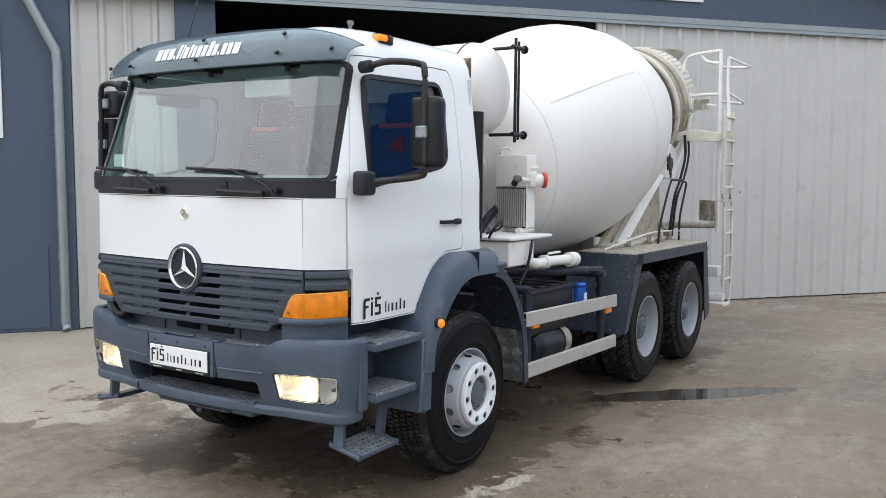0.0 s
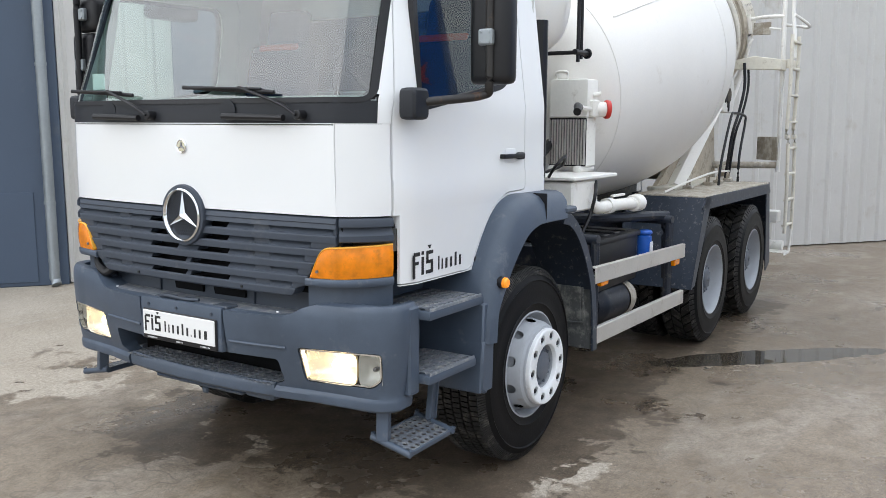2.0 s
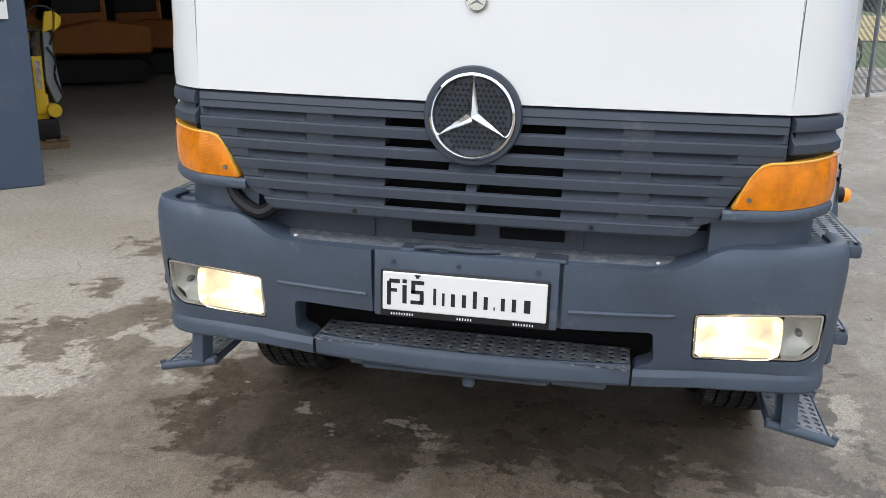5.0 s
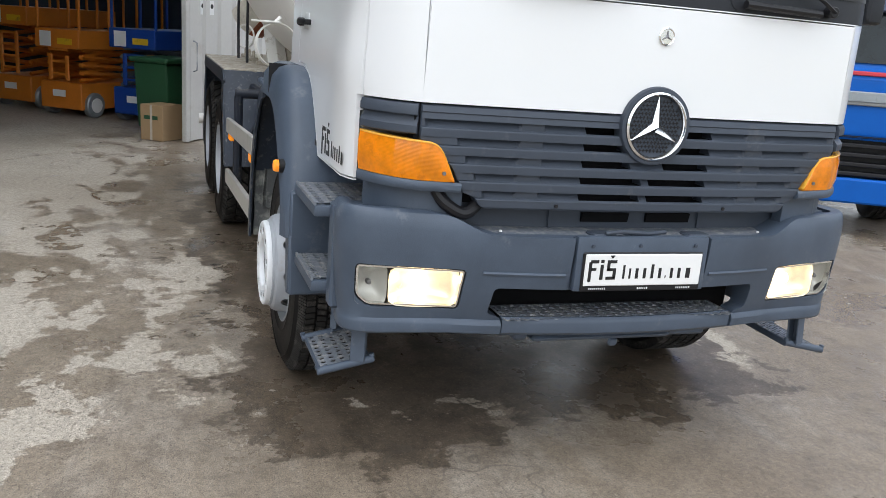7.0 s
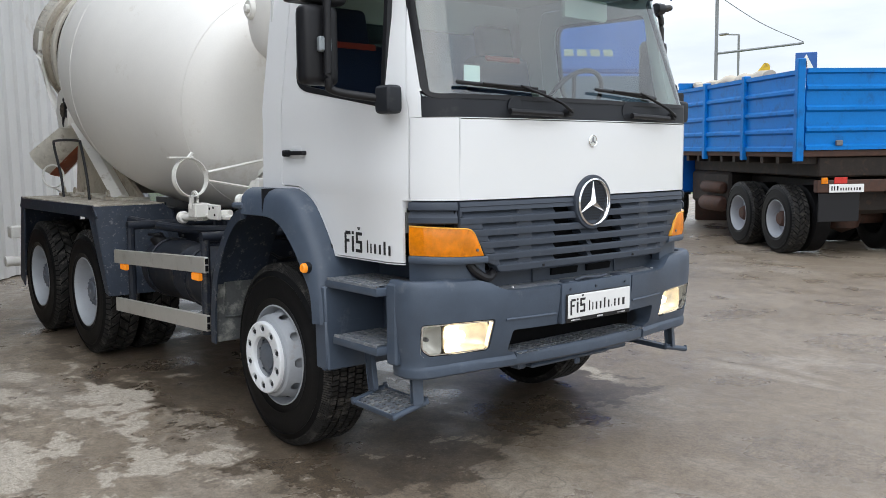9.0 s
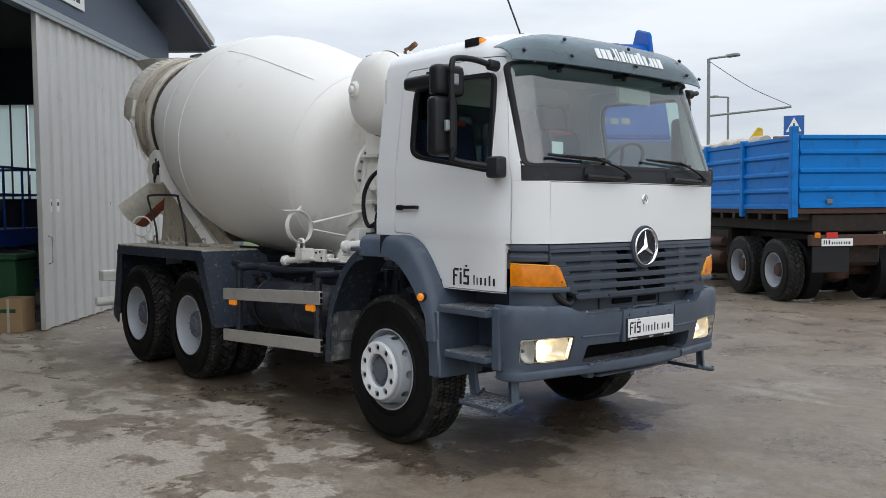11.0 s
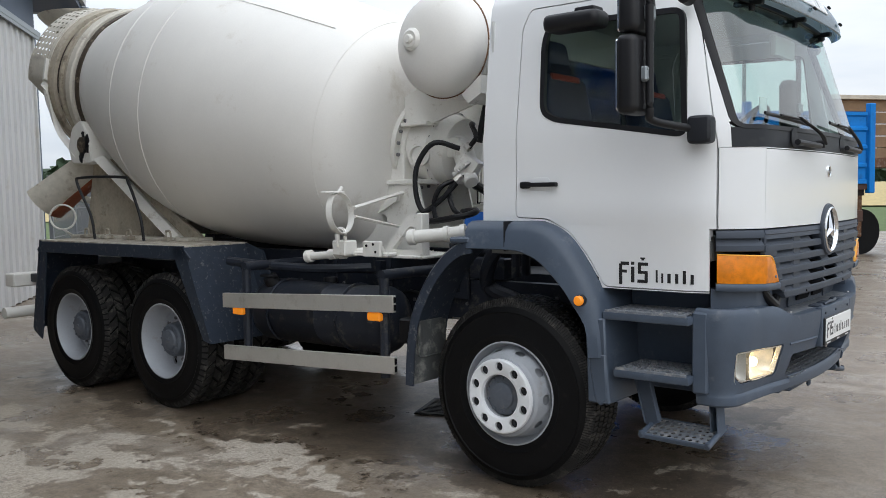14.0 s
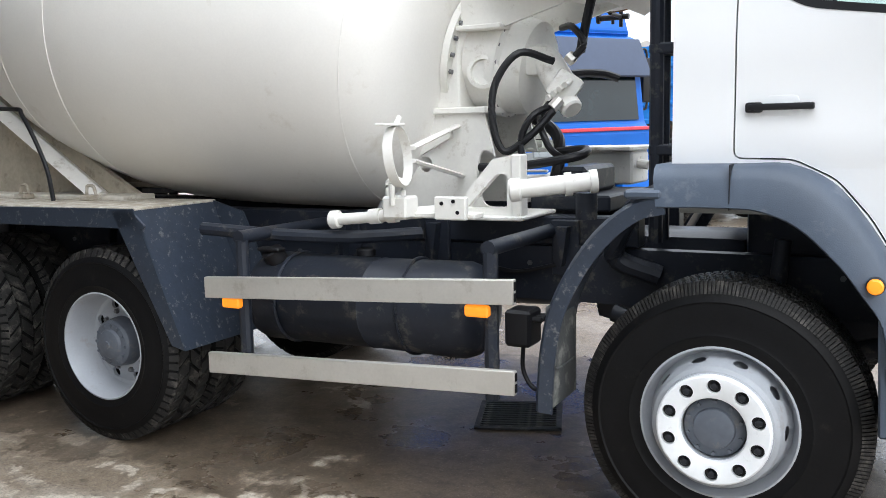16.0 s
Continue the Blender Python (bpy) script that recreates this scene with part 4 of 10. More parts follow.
for k in range(12):
    a = 2 * math.pi * k / 12
    rod(b, (0.105 * math.cos(a), 0.105 * math.sin(a), -0.06), (0.105 * math.cos(a), 0.105 * math.sin(a), -0.05), 0.009, seg=6)
turned(b, [(0.0, -0.025), (0.018, -0.027), (0.02, -0.035), (0, -0.035)], 12)
RHUB = mesh_of("hub_cap", b, HUBGREY, 30)
b = bmesh.new()
turned(b, [(0, 0.026), (0.011, 0.026), (0.0135, 0.022), (0.0145, 0.006), (0.0185, 0.004), (0.0185, 0.0)], 6)
NUTM = mesh_of("wheel_nut", b, NUT, 30)
FNUT = mesh_of("wheel_nut", turned(bmesh.new(), [(0, 0.026), (0.012, 0.026), (0.0145, 0.022), (0.0150, 0.0)], 6), COWL, 30)
b = bmesh.new()
rod(b, (0, 0, -0.004), (0, 0, 0.0015), 0.0250, seg=18)
NUTSEAT = mesh_of("nut_seat", b, BLACK, 30)
b = bmesh.new()
turned(b, [(0.208, 0.074), (0.209, 0.088), (0.206, 0.097), (0.200, 0.101), (0.130, 0.101), (0.123, 0.097), (0.119, 0.086), (0.119, 0.074), (0.208, 0.074)], 80)
NUTRING = mesh_of("nut_ring", carve(b, [rod(bmesh.new(), (0.1675 * math.cos(math.pi * k / 5), 0.1675 * math.sin(math.pi * k / 5), 0.06), (0.1675 * math.cos(math.pi * k / 5), 0.1675 * math.sin(math.pi * k / 5), 0.12), 0.0255, seg=18) for k in range(10)]), RINGWHITE, 30)


def child(name, me, parent, m=None):
    o = new(name, me)
    o.parent = parent
    if m is not None:
        o.matrix_basis = m
    return o


for side in (1, -1):
    w = wheel(-1.505, 1.135 * side, side, True)
    for nm, me in (("tyre", FT), ("tread", FTR), ("rim", FRIM), ("nut_ring", NUTRING), ("hub_cap", FHUB)):
        child(nm, me, w)
    for k in range(10):
        a = 2 * math.pi * k / 10
        m = Matrix.Translation((0.1675 * math.cos(a), 0.1675 * math.sin(a), 0.0785))
        child("wheel_nut", FNUT, w, m @ Matrix.Diagonal((1, 1, 0.8, 1)))
        child("nut_seat", NUTSEAT, w, m)
    for x in (-4.74, -6.09):
        w = wheel(x, 1.20 * side, side, False)
        for nm, me in (("tyre", RT), ("tread", RTR), ("rim", RRIM), ("hub_cap", RHUB)):
            child(nm, me, w)
        for nm, me in (("inner_tyre", RT), ("inner_tread", RTR)):
            child(nm, me, w, Matrix.Translation((0, 0, -0.345)))
        for k in range(10):
            a = 2 * math.pi * k / 10
            child("wheel_nut", NUTM, w, Matrix.Translation((0.1675 * math.cos(a), 0.1675 * math.sin(a), -0.162)))

# ---- truck front: grille, emblem, bumper, lamps, steps ----
def along_front(bm, y0, y1, prof, z, n=16, taper=0.0, base=None):
    """Sweeps a closed profile of (dx, dz) across the cab's front from y0 to y1 at height z."""
    rings = []
    b = bmesh.new()
    for i in range(n + 1):
        y = y0 + (y1 - y0) * i / n
        x = front_x(y, 1.4) if base is None else base(y)
        rings.append([b.verts.new((x + dx, y, z + dz)) for dx, dz in prof])
    m = len(prof)
    for p, q in zip(rings, rings[1:]):
        for k in range(m):
            b.faces.new((p[k], p[(k + 1) % m], q[(k + 1) % m], q[k]))
    b.faces.new(rings[0])
    b.faces.new(rings[-1][::-1])
    bmesh.ops.recalc_face_normals(b, faces=b.faces[:])
    return join(bm, b)


def corner_path(y_from, x_to, z=1.3, n=18, out=0.0, side=1):
    """Points with outward normals along the cab's outline from the front at y_from round the corner to x_to."""
    c = [Vector(p) for p in contour(z)]
    c = c[:len(c) // 2 + 1]
    dense = []
    for a, b_ in zip(c, c[1:]):
        for k in range(12):
            dense.append(a.lerp(b_, k / 12))
    dense = [p for p in dense if p.x >= x_to - 1e-6 and p.y >= y_from][::-1]
    step = max(1, (len(dense) - 1) // n)
    pick = dense[::step]
    if pick[-1] != dense[-1]:
        pick.append(dense[-1])
    res = []
    for i, p in enumerate(pick):
        t = (pick[min(i + 1, len(pick) - 1)] - pick[max(i - 1, 0)]).normalized()
        nrm = Vector((t.y, -t.x))
        if nrm.dot(p - Vector((-1, 0))) < 0:
            nrm = -nrm
        q = p + nrm * out
        res.append((q.x, q.y * side, nrm.x, nrm.y * side))
    return res


def wrap(bm, path, zlo, zhi, thick=0.03, bulge=0.0):
    """A strip round the corner between the heights zlo(t) and zhi(t)."""
    b = bmesh.new()
    rings = []
    run = [0.0]
    for p, q in zip(path, path[1:]):
        run.append(run[-1] + math.hypot(q[0] - p[0], q[1] - p[1]))
    for i, (x, y, nx, ny) in enumerate(path):
        t = run[i] / run[-1]
        lo, hi = zlo(t), zhi(t)
        mid = (lo + hi) / 2
        ring = [(0, lo), (bulge, lo + 0.25 * (hi - lo)), (bulge, hi - 0.25 * (hi - lo)), (0, hi), (-thick, hi), (-thick, lo)]
        rings.append([b.verts.new((x + nx * o, y + ny * o, z)) for o, z in ring])
    for p, q in zip(rings, rings[1:]):
        for k in range(6):
            b.faces.new((p[k], p[(k + 1) % 6], q[(k + 1) % 6], q[k]))
    b.faces.new(rings[0])
    b.faces.new(rings[-1][::-1])
    bmesh.ops.recalc_face_normals(b, faces=b.faces[:])
    return join(bm, b)


def profiled(bm, path, prof):
    """Sweeps a closed profile of (out, z) along a path with normals."""
    b = bmesh.new()
    rings = [[b.verts.new((x + nx * o, y + ny * o, z)) for o, z in prof] for x, y, nx, ny in path]
    m = len(prof)
    for p, q in zip(rings, rings[1:]):
        for k in range(m):
            b.faces.new((p[k], p[(k + 1) % m], q[(k + 1) % m], q[k]))
    b.faces.new(rings[0])
    b.faces.new(rings[-1][::-1])
    bmesh.ops.recalc_face_normals(b, faces=b.faces[:])
    return join(bm, b)


grille = new("grille")
grille.parent = truck
grille["label"] = "dark slate plastic radiator grille with ribbed slats"


def grille_edge(z):
    """Half width of the grille's moulding at height z: upright beside the corner, then slanting along the indicator."""
    return float(np.interp(z, [1.094, 1.101, 1.112, 1.130, 1.142, 1.144, 1.18, 1.23, 1.280, 1.300, 1.314, 1.326],
                           [0.630, 0.645, 0.658, 0.668, 0.674, 0.712, 0.730, 0.757, 0.797, 0.822, 0.850, 0.882]))


ROW_END = [0.870, 0.752, 0.718, 0.683, 0.648]
ROW_OPEN = [0.10, 0.10, 0.07, 0.016, 0.016]
ROW_TOP = [1.404 - 0.061 * i for i in range(5)]


def grille_strip(bm, levels, edge, recess=None):
    """One band of the grille over all the levels (z, depth); the recess gives its end, its opening's start and its depth."""
    b = bmesh.new()
    grid = []
    for z, d in levels:
        w = edge(z)
        if recess:
            end, op = recess
            ys = [op, 0.268, 0.274, 0.34, 0.425, 0.433, 0.517, 0.525, 0.58, end - 0.016, end - 0.007, end, max(w - 0.012, end + 0.004), w - 0.002, w]
        else:
            ys = [0.0, 0.09, 0.18, 0.27, 0.36, 0.45, 0.54, 0.60 * w / 0.63, w - 0.012, w - 0.002, w]
        row = []
        for k, y in enumerate(ys):
            dd = d
            if recess:
                if k >= 11:
                    dd = 0.0
                elif k == 10:
                    dd = d * 0.45
                elif k in (5, 6) and d < -0.006:
                    dd = -0.008
            if k == len(ys) - 2:
                dd -= 0.002
            if k == len(ys) - 1:
                dd = min(dd, -0.006)
            row.append((y, z, dd))
        row.append((ys[-1], z, -0.06))
        if recess:
            row.insert(0, (0.0, z, d))
        grid.append(row)
    for s_ in (-1, 1):
        vs = [[b.verts.new((front_x(y, 1.4) + d, s_ * y, z)) for y, z, d in row] for row in grid]
        for r, (p, q) in enumerate(zip(vs, vs[1:])):
            for k in range(len(p) - 1):
                if recess and k == 1 and 0 < r:
                    continue
                f = (p[k], q[k], q[k + 1], p[k + 1])
                b.faces.new(f if s_ > 0 else f[::-1])
        if recess:
            # cheeks of the opening
            for k, back in ((1, -0.075), (2, -0.075)):
                pa = [b.verts.new((front_x(y, 1.4) + back, s_ * y, z)) for y, z, d in (row[k] for row in grid)]
                for r in range(1, len(vs) - 1):
                    b.faces.new((vs[r][k], vs[r + 1][k], pa[r + 1], pa[r]))
    bmesh.ops.remove_doubles(b, verts=b.verts[:], dist=0.0002)
    return join(bm, b)


bm = bmesh.new()
grille_strip(bm, [(1.452, -0.06), (1.452, -0.010), (1.448, -0.002), (1.428, 0.004), (1.424, 0.000), (1.404, 0.004)], lambda z: 0.882)
part("top_bar", bm, GRILLE, grille, smooth=28)
# near-black sheets behind slats and seams give the openings their shade
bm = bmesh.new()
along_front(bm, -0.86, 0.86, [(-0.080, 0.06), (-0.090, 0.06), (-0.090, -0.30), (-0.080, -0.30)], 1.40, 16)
part("backing", bm, HOLESHADE, grille)
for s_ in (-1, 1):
    part("seam_backing", box(bmesh.new(), (-0.26, s_ * 0.872, 1.30), (-0.19, s_ * 0.902, 1.455)), HOLESHADE, grille)
for i, z in enumerate(ROW_TOP):
    bm = bmesh.new()
    grille_strip(bm, [(z, 0.004), (z - 0.0005, -0.024), (z - 0.010, -0.020), (z - 0.0255, -0.007), (z - 0.0260, -0.005)], grille_edge, (ROW_END[i], ROW_OPEN[i]))
    low = ROW_TOP[i + 1] if i < 4 else 1.094
    zs = [(z - 0.0260, -0.005), (z - 0.0280, -0.003), (z - 0.030, 0.003), (z - 0.034, 0.005)]
    if i == 4:
        zs += [(1.128, 0.003), (1.112, 0.003), (1.101, 0.002), (1.0945, -0.004), (1.094, -0.06)]
    else:
        zs += [((z - 0.034 + low) / 2, 0.005), (low, 0.004)]
    grille_strip(bm, zs, grille_edge)
    part("slat", bm, GRILLE, grille, smooth=24)
for s_ in (-1, 1):
    bm = bmesh.new()
    path = corner_path(0.892, -0.352, out=0.004, side=s_)
    profiled(bm, path, [(-0.012, 1.452), (0.0, 1.449), (0.006, 1.436), (0.006, 1.414), (0.003, 1.411), (-0.014, 1.409), (-0.010, 1.394), (0.001, 1.382), (0.006, 1.376), (0.006, 1.352), (0.000, 1.347), (-0.05, 1.347), (-0.05, 1.452)])
    part("corner_trim", bm, GRILLE, truck, "moulded dark plastic corner trim above the indicator", smooth=30)
    bm = bmesh.new()
    rod(bm, (front_x(0.36, 1.4) - 0.004, s_ * 0.36, 1.112), (front_x(0.36, 1.4) + 0.008, s_ * 0.36, 1.112), 0.007, seg=10)
    part("screw", bm, BLACK, grille)
    ind = new("indicator")
    ind.parent = truck
    ind["label"] = "amber wrap-round turn indicator"
    bm = bmesh.new()
    path = corner_path(0.746, -0.350, out=0.006, side=s_, n=60)
    rise = lambda t: float(np.interp(t, [0, 0.05, 0.075, 0.10, 0.128, 0.155, 0.19, 0.24, 0.30, 1.0], [1.194, 1.237, 1.258, 1.279, 1.297, 1.309, 1.318, 1.324, 1.326, 1.338]))
    wrap(bm, path, lambda t: 1.186 + 0.010 * t, rise, 0.03, 0.007)
    part("lens", bm, AMBER, ind, "ribbed amber lens")
    # raised top edge of the lens, coloured paler as its highlight
    bm = bmesh.new()
    wrap(bm, corner_path(0.746, -0.350, out=0.009, side=s_, n=60), lambda t: rise(t) - 0.006, lambda t: rise(t) + 0.001, 0.03, 0.002)
    part("lens_glint", bm, AMBER_GLINT, ind, "top edge of the lens, its highlight painted in paler amber")
    bm = bmesh.new()
    path = corner_path(0.722, -0.352, out=0.006, side=s_, n=20)
    wrap(bm, path, lambda t: 1.150 + 0.008 * t, lambda t: 1.184 + 0.01 * t, 0.06, 0.006)
    part("lower_trim", bm, GREYPL, ind)
    bm = bmesh.new()
    x = front_x(0.79, 1.25)
    rod(bm, (x + 0.012, s_ * 0.793, 1.218), (x + 0.019, s_ * 0.793, 1.218), 0.007, seg=8)
    part("screw", bm, NUT, ind)
    bm = bmesh.new()
    path = corner_path(0.70, -0.37, out=-0.040, side=s_, n=18)
    wrap(bm, path, lambda t: 1.03, lambda t: 1.165, 0.05, 0.0)
    part("bumper_neck", bm, GREYPL, truck)
bm = bmesh.new()
along_front(bm, -0.74, 0.74, [(-0.115, 0.12), (-0.135, 0.12), (-0.135, -0.09), (-0.105, -0.09)], 1.085, 16)
for y in (-0.33, 0.33):
    box(bm, (-0.262, y - 0.006, 1.0), (-0.225, y + 0.006, 1.09))
under = part("under_grille_panel", bm, GRILLE, truck, "dusty dark panel below the grille")
# black strips on the panel paint the shade of two slots
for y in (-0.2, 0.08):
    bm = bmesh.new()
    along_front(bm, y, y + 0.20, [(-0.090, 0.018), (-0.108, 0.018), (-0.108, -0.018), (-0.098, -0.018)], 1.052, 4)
    part("slot", bm, HOLESHADE, under, "black strip painted as a slot's shade")
bm = bmesh.new()
along_front(bm, -0.64, 0.64, [(-0.005, 0.0), (-0.005, -0.02), (-0.125, -0.02), (-0.125, 0.006)], 1.004, 16)
part("bumper_ledge", bm, STEPTREAD, truck, "dusty ledge behind the bumper's top edge")
for s_ in (-1,):
    bm = bmesh.new()
    tube(bm, [(-0.20, s_ * 0.62, 1.12), (-0.185, s_ * 0.69, 1.07), (-0.19, s_ * 0.76, 1.10), (-0.21, s_ * 0.80, 1.15)], 0.024, seg=10)
    part("black_duct", bm, HOSE, truck, "ribbed black duct below the grille's corner")
# emblem: ring and three-armed star as plain shapes
emb = new("front_emblem")
emb.parent = truck
emb["label"] = "round chrome three-pointed star emblem on the grille"
ez, ex = 1.420, -0.114
fm = pose(ex, 0, ez, 0, 90, 0)
bm = bmesh.new()
turned(bm, [(0, -0.05), (0.143, -0.05), (0.145, 0.0), (0.141, 0.010), (0.128, 0.012), (0.126, 0.0), (0, 0.0)], 56, fm)
part("dark_surround", bm, GRILLE, emb)
bm = bmesh.new()
turned(bm, [(0.110, 0.001), (0.112, 0.014), (0.119, 0.022), (0.126, 0.016), (0.127, 0.001), (0.110, 0.001)], 56, fm)
part("chrome_ring", bm, CHROME, emb)
bm = bmesh.new()
for k in range(15):
    for j in range(15):
        u, v = (k - 7) * 0.0150 + (0.0075 if j % 2 else 0), (j - 7) * 0.0150
        if u * u + v * v < 0.105 ** 2:
            box(bm, (ex - 0.001, u - 0.0060, ez + v - 0.0018), (ex + 0.003, u + 0.0060, ez + v + 0.0018), m=Matrix.Translation((0, 0, 0)))
            box(bm, (ex - 0.001, u - 0.0018, ez + v - 0.0066), (ex + 0.0025, u + 0.0018, ez + v + 0.0066))
part("mesh_insert", bm, BLACK, emb, smooth=0)
bm = bmesh.new()
b = bmesh.new()
tip = b.verts.new((ex + 0.026, 0, ez))
ringv = []
for k in range(6):
    a = radians(90 + 60 * k)
    r = 0.115 if k % 2 == 0 else 0.020
    ringv.append(b.verts.new((ex + (0.004 if k % 2 == 0 else 0.006), r * math.cos(a), ez + r * math.sin(a))))
base_c = b.verts.new((ex, 0, ez))
for k in range(6):
    b.faces.new((tip, ringv[k], ringv[(k + 1) % 6]))
    b.faces.new((base_c, ringv[(k + 1) % 6], ringv[k]))
join(bm, b)
part("star", bm, CHROME, emb, "chrome three-pointed star", smooth=0)
# white lip of the flap round the emblem's top is the flap itself; small round badge above
bm = bmesh.new()
turned(bm, [(0, -0.004), (0.033, -0.004), (0.033, 0.004), (0.029, 0.008), (0.026, 0.005), (0, 0.005)], 32, pose(-0.119, 0, 1.742, 0, 90, 0))
badge = part("round_badge", bm, CHROME, truck, "small round chrome badge")
bm = bmesh.new()
for k in range(3):
    a = radians(90 + 120 * k)
    rod(bm, (-0.112, 0, 1.742), (-0.112, 0.022 * math.cos(a), 1.742 + 0.022 * math.sin(a)), 0.004, 0.001, seg=6)
part("badge_relief", bm, NUT, badge)

# bumper
def bumper_x(y):
    y = abs(y)
    return -0.055 - 0.155 * y * y


def bumper_path(side_len=0.02, n=40):
    pts = []
    for i in range(n + 1):
        y = 0.90 * i / n
        pts.append(Vector((bumper_x(y), y)))
    a, c, e = Vector((bumper_x(0.90), 0.90)), Vector((-0.212, 1.120)), Vector((-0.34, 1.130))
    for i in range(1, 9):
        t = i / 8
        pts.append(a * (1 - t) ** 2 + c * 2 * t * (1 - t) + e * t * t)
    pts += [Vector((-0.39, 1.127)), Vector((-0.43, 1.122))]
    pts = [Vector((p.x, -p.y)) for p in reversed(pts[1:])] + pts
    res = []
    for i, p in enumerate(pts):
        t = (pts[min(i + 1, len(pts) - 1)] - pts[max(i - 1, 0)]).normalized()
        nrm = Vector((t.y, -t.x))
        res.append((p.x, p.y, nrm.x, nrm.y))
    return res


def sweep(prof, path):
    b = bmesh.new()
    rings = []
    for x, y, nx, ny in path:
        k = 1.0 - 0.6 * min(1.0, max(0.0, (abs(y) - 0.72) / 0.34))
        rings.append([b.verts.new((x + nx * o * k, y + ny * o * k, z)) for o, z in prof])
    m = len(prof)
    for p, q in zip(rings, rings[1:]):
        for k in range(m):
            b.faces.new((p[k], p[(k + 1) % m], q[(k + 1) % m], q[k]))
    b.faces.new(rings[0])
    b.faces.new(rings[-1][::-1])
    bmesh.ops.recalc_face_normals(b, faces=b.faces[:])
    return b


BPATH = bumper_path()


def lamp_x(y, z):
    """The bumper's skin at y and z, round its corner too."""
    half = [p for p in BPATH if p[1] >= 0]
    k = 1.0 - 0.6 * min(1.0, max(0.0, (abs(y) - 0.72) / 0.34))
    return float(np.interp(abs(y), [p[1] for p in half[:-3]], [p[0] for p in half[:-3]])) + face_in(z) * k


FACE = [(0.600, -0.086), (0.610, -0.066), (0.642, -0.060), (0.652, -0.064), (0.662, -0.074), (0.700, -0.058), (0.740, -0.044), (0.86, -0.014), (0.95, -0.002), (1.010, 0.0), (1.045, -0.008), (1.066, -0.022), (1.076, -0.045)]


def face_in(z):
    """How far the bumper's skin lies behind its foremost line at height z."""
    return float(np.interp(z, [p[0] for p in FACE], [p[1] for p in FACE]))


solid = sweep([(o, z) for z, o in FACE] + [(-0.095, 1.078), (-0.15, 1.07), (-0.15, 0.62), (-0.12, 0.60)], BPATH)
cuts = []
for s_ in (-1, 1):
    outl = soften([(0.684 * s_, 0.704), (0.676 * s_, 0.870), (1.068 * s_, 0.872), (1.064 * s_, 0.748), (1.020 * s_, 0.710)], 0.022)
    cuts.append(prism(bmesh.new(), outl, -0.42, 0.1, "x"))
    # lowered middle of the top edge
    cuts.append(prism(bmesh.new(), soften([(-0.57, 1.004), (0.57, 1.004), (0.620, 1.008), (0.665, 1.026), (0.71, 1.050), (0.76, 1.066), (0.83, 1.075), (0.83, 1.2), (-0.83, 1.2), (-0.83, 1.075), (-0.76, 1.066), (-0.71, 1.050), (-0.665, 1.026), (-0.620, 1.008)], 0.02), -0.6, 0.1, "x") if s_ > 0 else
                prism(bmesh.new(), soften([(-0.515, 0.55), (0.515, 0.55), (0.515, 0.672), (0.575, 0.690), (0.565, 0.800), (-0.565, 0.800), (-0.575, 0.690), (-0.515, 0.672)], 0.02), -0.5, 0.1, "x"))
cuts.append(box(bmesh.new(), (-0.10, -0.292, 0.80), (0.1, 0.292, 1.3)))
bumper = part("bumper", carve(solid, cuts), GREYPL, truck, "scuffed slate grey plastic bumper", 32)
for s_ in (-1, 1):
    # raised crease beside the plate, and the seam at the step
    bm = bmesh.new()
    along_front(bm, s_ * 0.31, s_ * 0.62, [(-0.02, 0.010), (0.004, 0.006), (0.007, 0.0), (0.004, -0.006), (-0.02, -0.010)], 0.860, 10, base=lambda y: bumper_x(y) + face_in(0.860))
    part("crease", bm, GREYPL, bumper)
    bm = bmesh.new()
    rod(bm, (bumper_x(0.56) - 0.04, s_ * 0.56, 1.012), (bumper_x(0.56) - 0.04, s_ * 0.56, 1.018), 0.0055, seg=10)
    part("rivet", bm, PLATEWHITE, bumper)


def perforated(bm, x0, x1, y0, y1, z, nx, ny, r, thick=0.006, stagger=True, m=None):
    """A plate with rows of round holes through it."""
    b = bmesh.new()
    dx, dy = (x1 - x0) / nx, (y1 - y0) / ny
    for j in range(ny):
        off = dx / 2 if stagger and j % 2 else 0
        for i in range(nx):
            cx, cy = x0 + (i + 0.5) * dx, y0 + (j + 0.5) * dy
            ex_ = r * (1.0 if dx > 2.4 * r else 0.8)
            ring = []
            sq = []
            for k in range(8):
                a = radians(22.5 + 45 * k)
                c_, s2 = math.cos(a), math.sin(a)
                hx = cx + ex_ * c_ + (off * 0.35 if stagger else 0)
                ring.append((hx, cy + r * s2))
                q = max(abs(c_), abs(s2))
                sq.append((cx + dx / 2 * max(-1, min(1, c_ / 0.9239)), cy + dy / 2 * max(-1, min(1, s2 / 0.9239))))
            top_r = [b.verts.new((*p, z)) for p in ring]
            top_s = [b.verts.new((*p, z)) for p in sq]
            bot_r = [b.verts.new((*p, z - thick)) for p in ring]
            for k in range(8):
                k2 = (k + 1) % 8
                b.faces.new((top_s[k], top_s[k2], top_r[k2], top_r[k]))
                b.faces.new((top_r[k], top_r[k2], bot_r[k2], bot_r[k]))
            for a_, c2 in ((0, 1), (2, 3), (4, 5), (6, 7)):
                cor = (cx + dx / 2 * (1 if a_ in (0, 6) else -1), cy + dy / 2 * (1 if a_ in (0, 2) else -1))
                b.faces.new((top_s[a_], b.verts.new((*cor, z)), top_s[c2]))
    return join(bm, b, m)


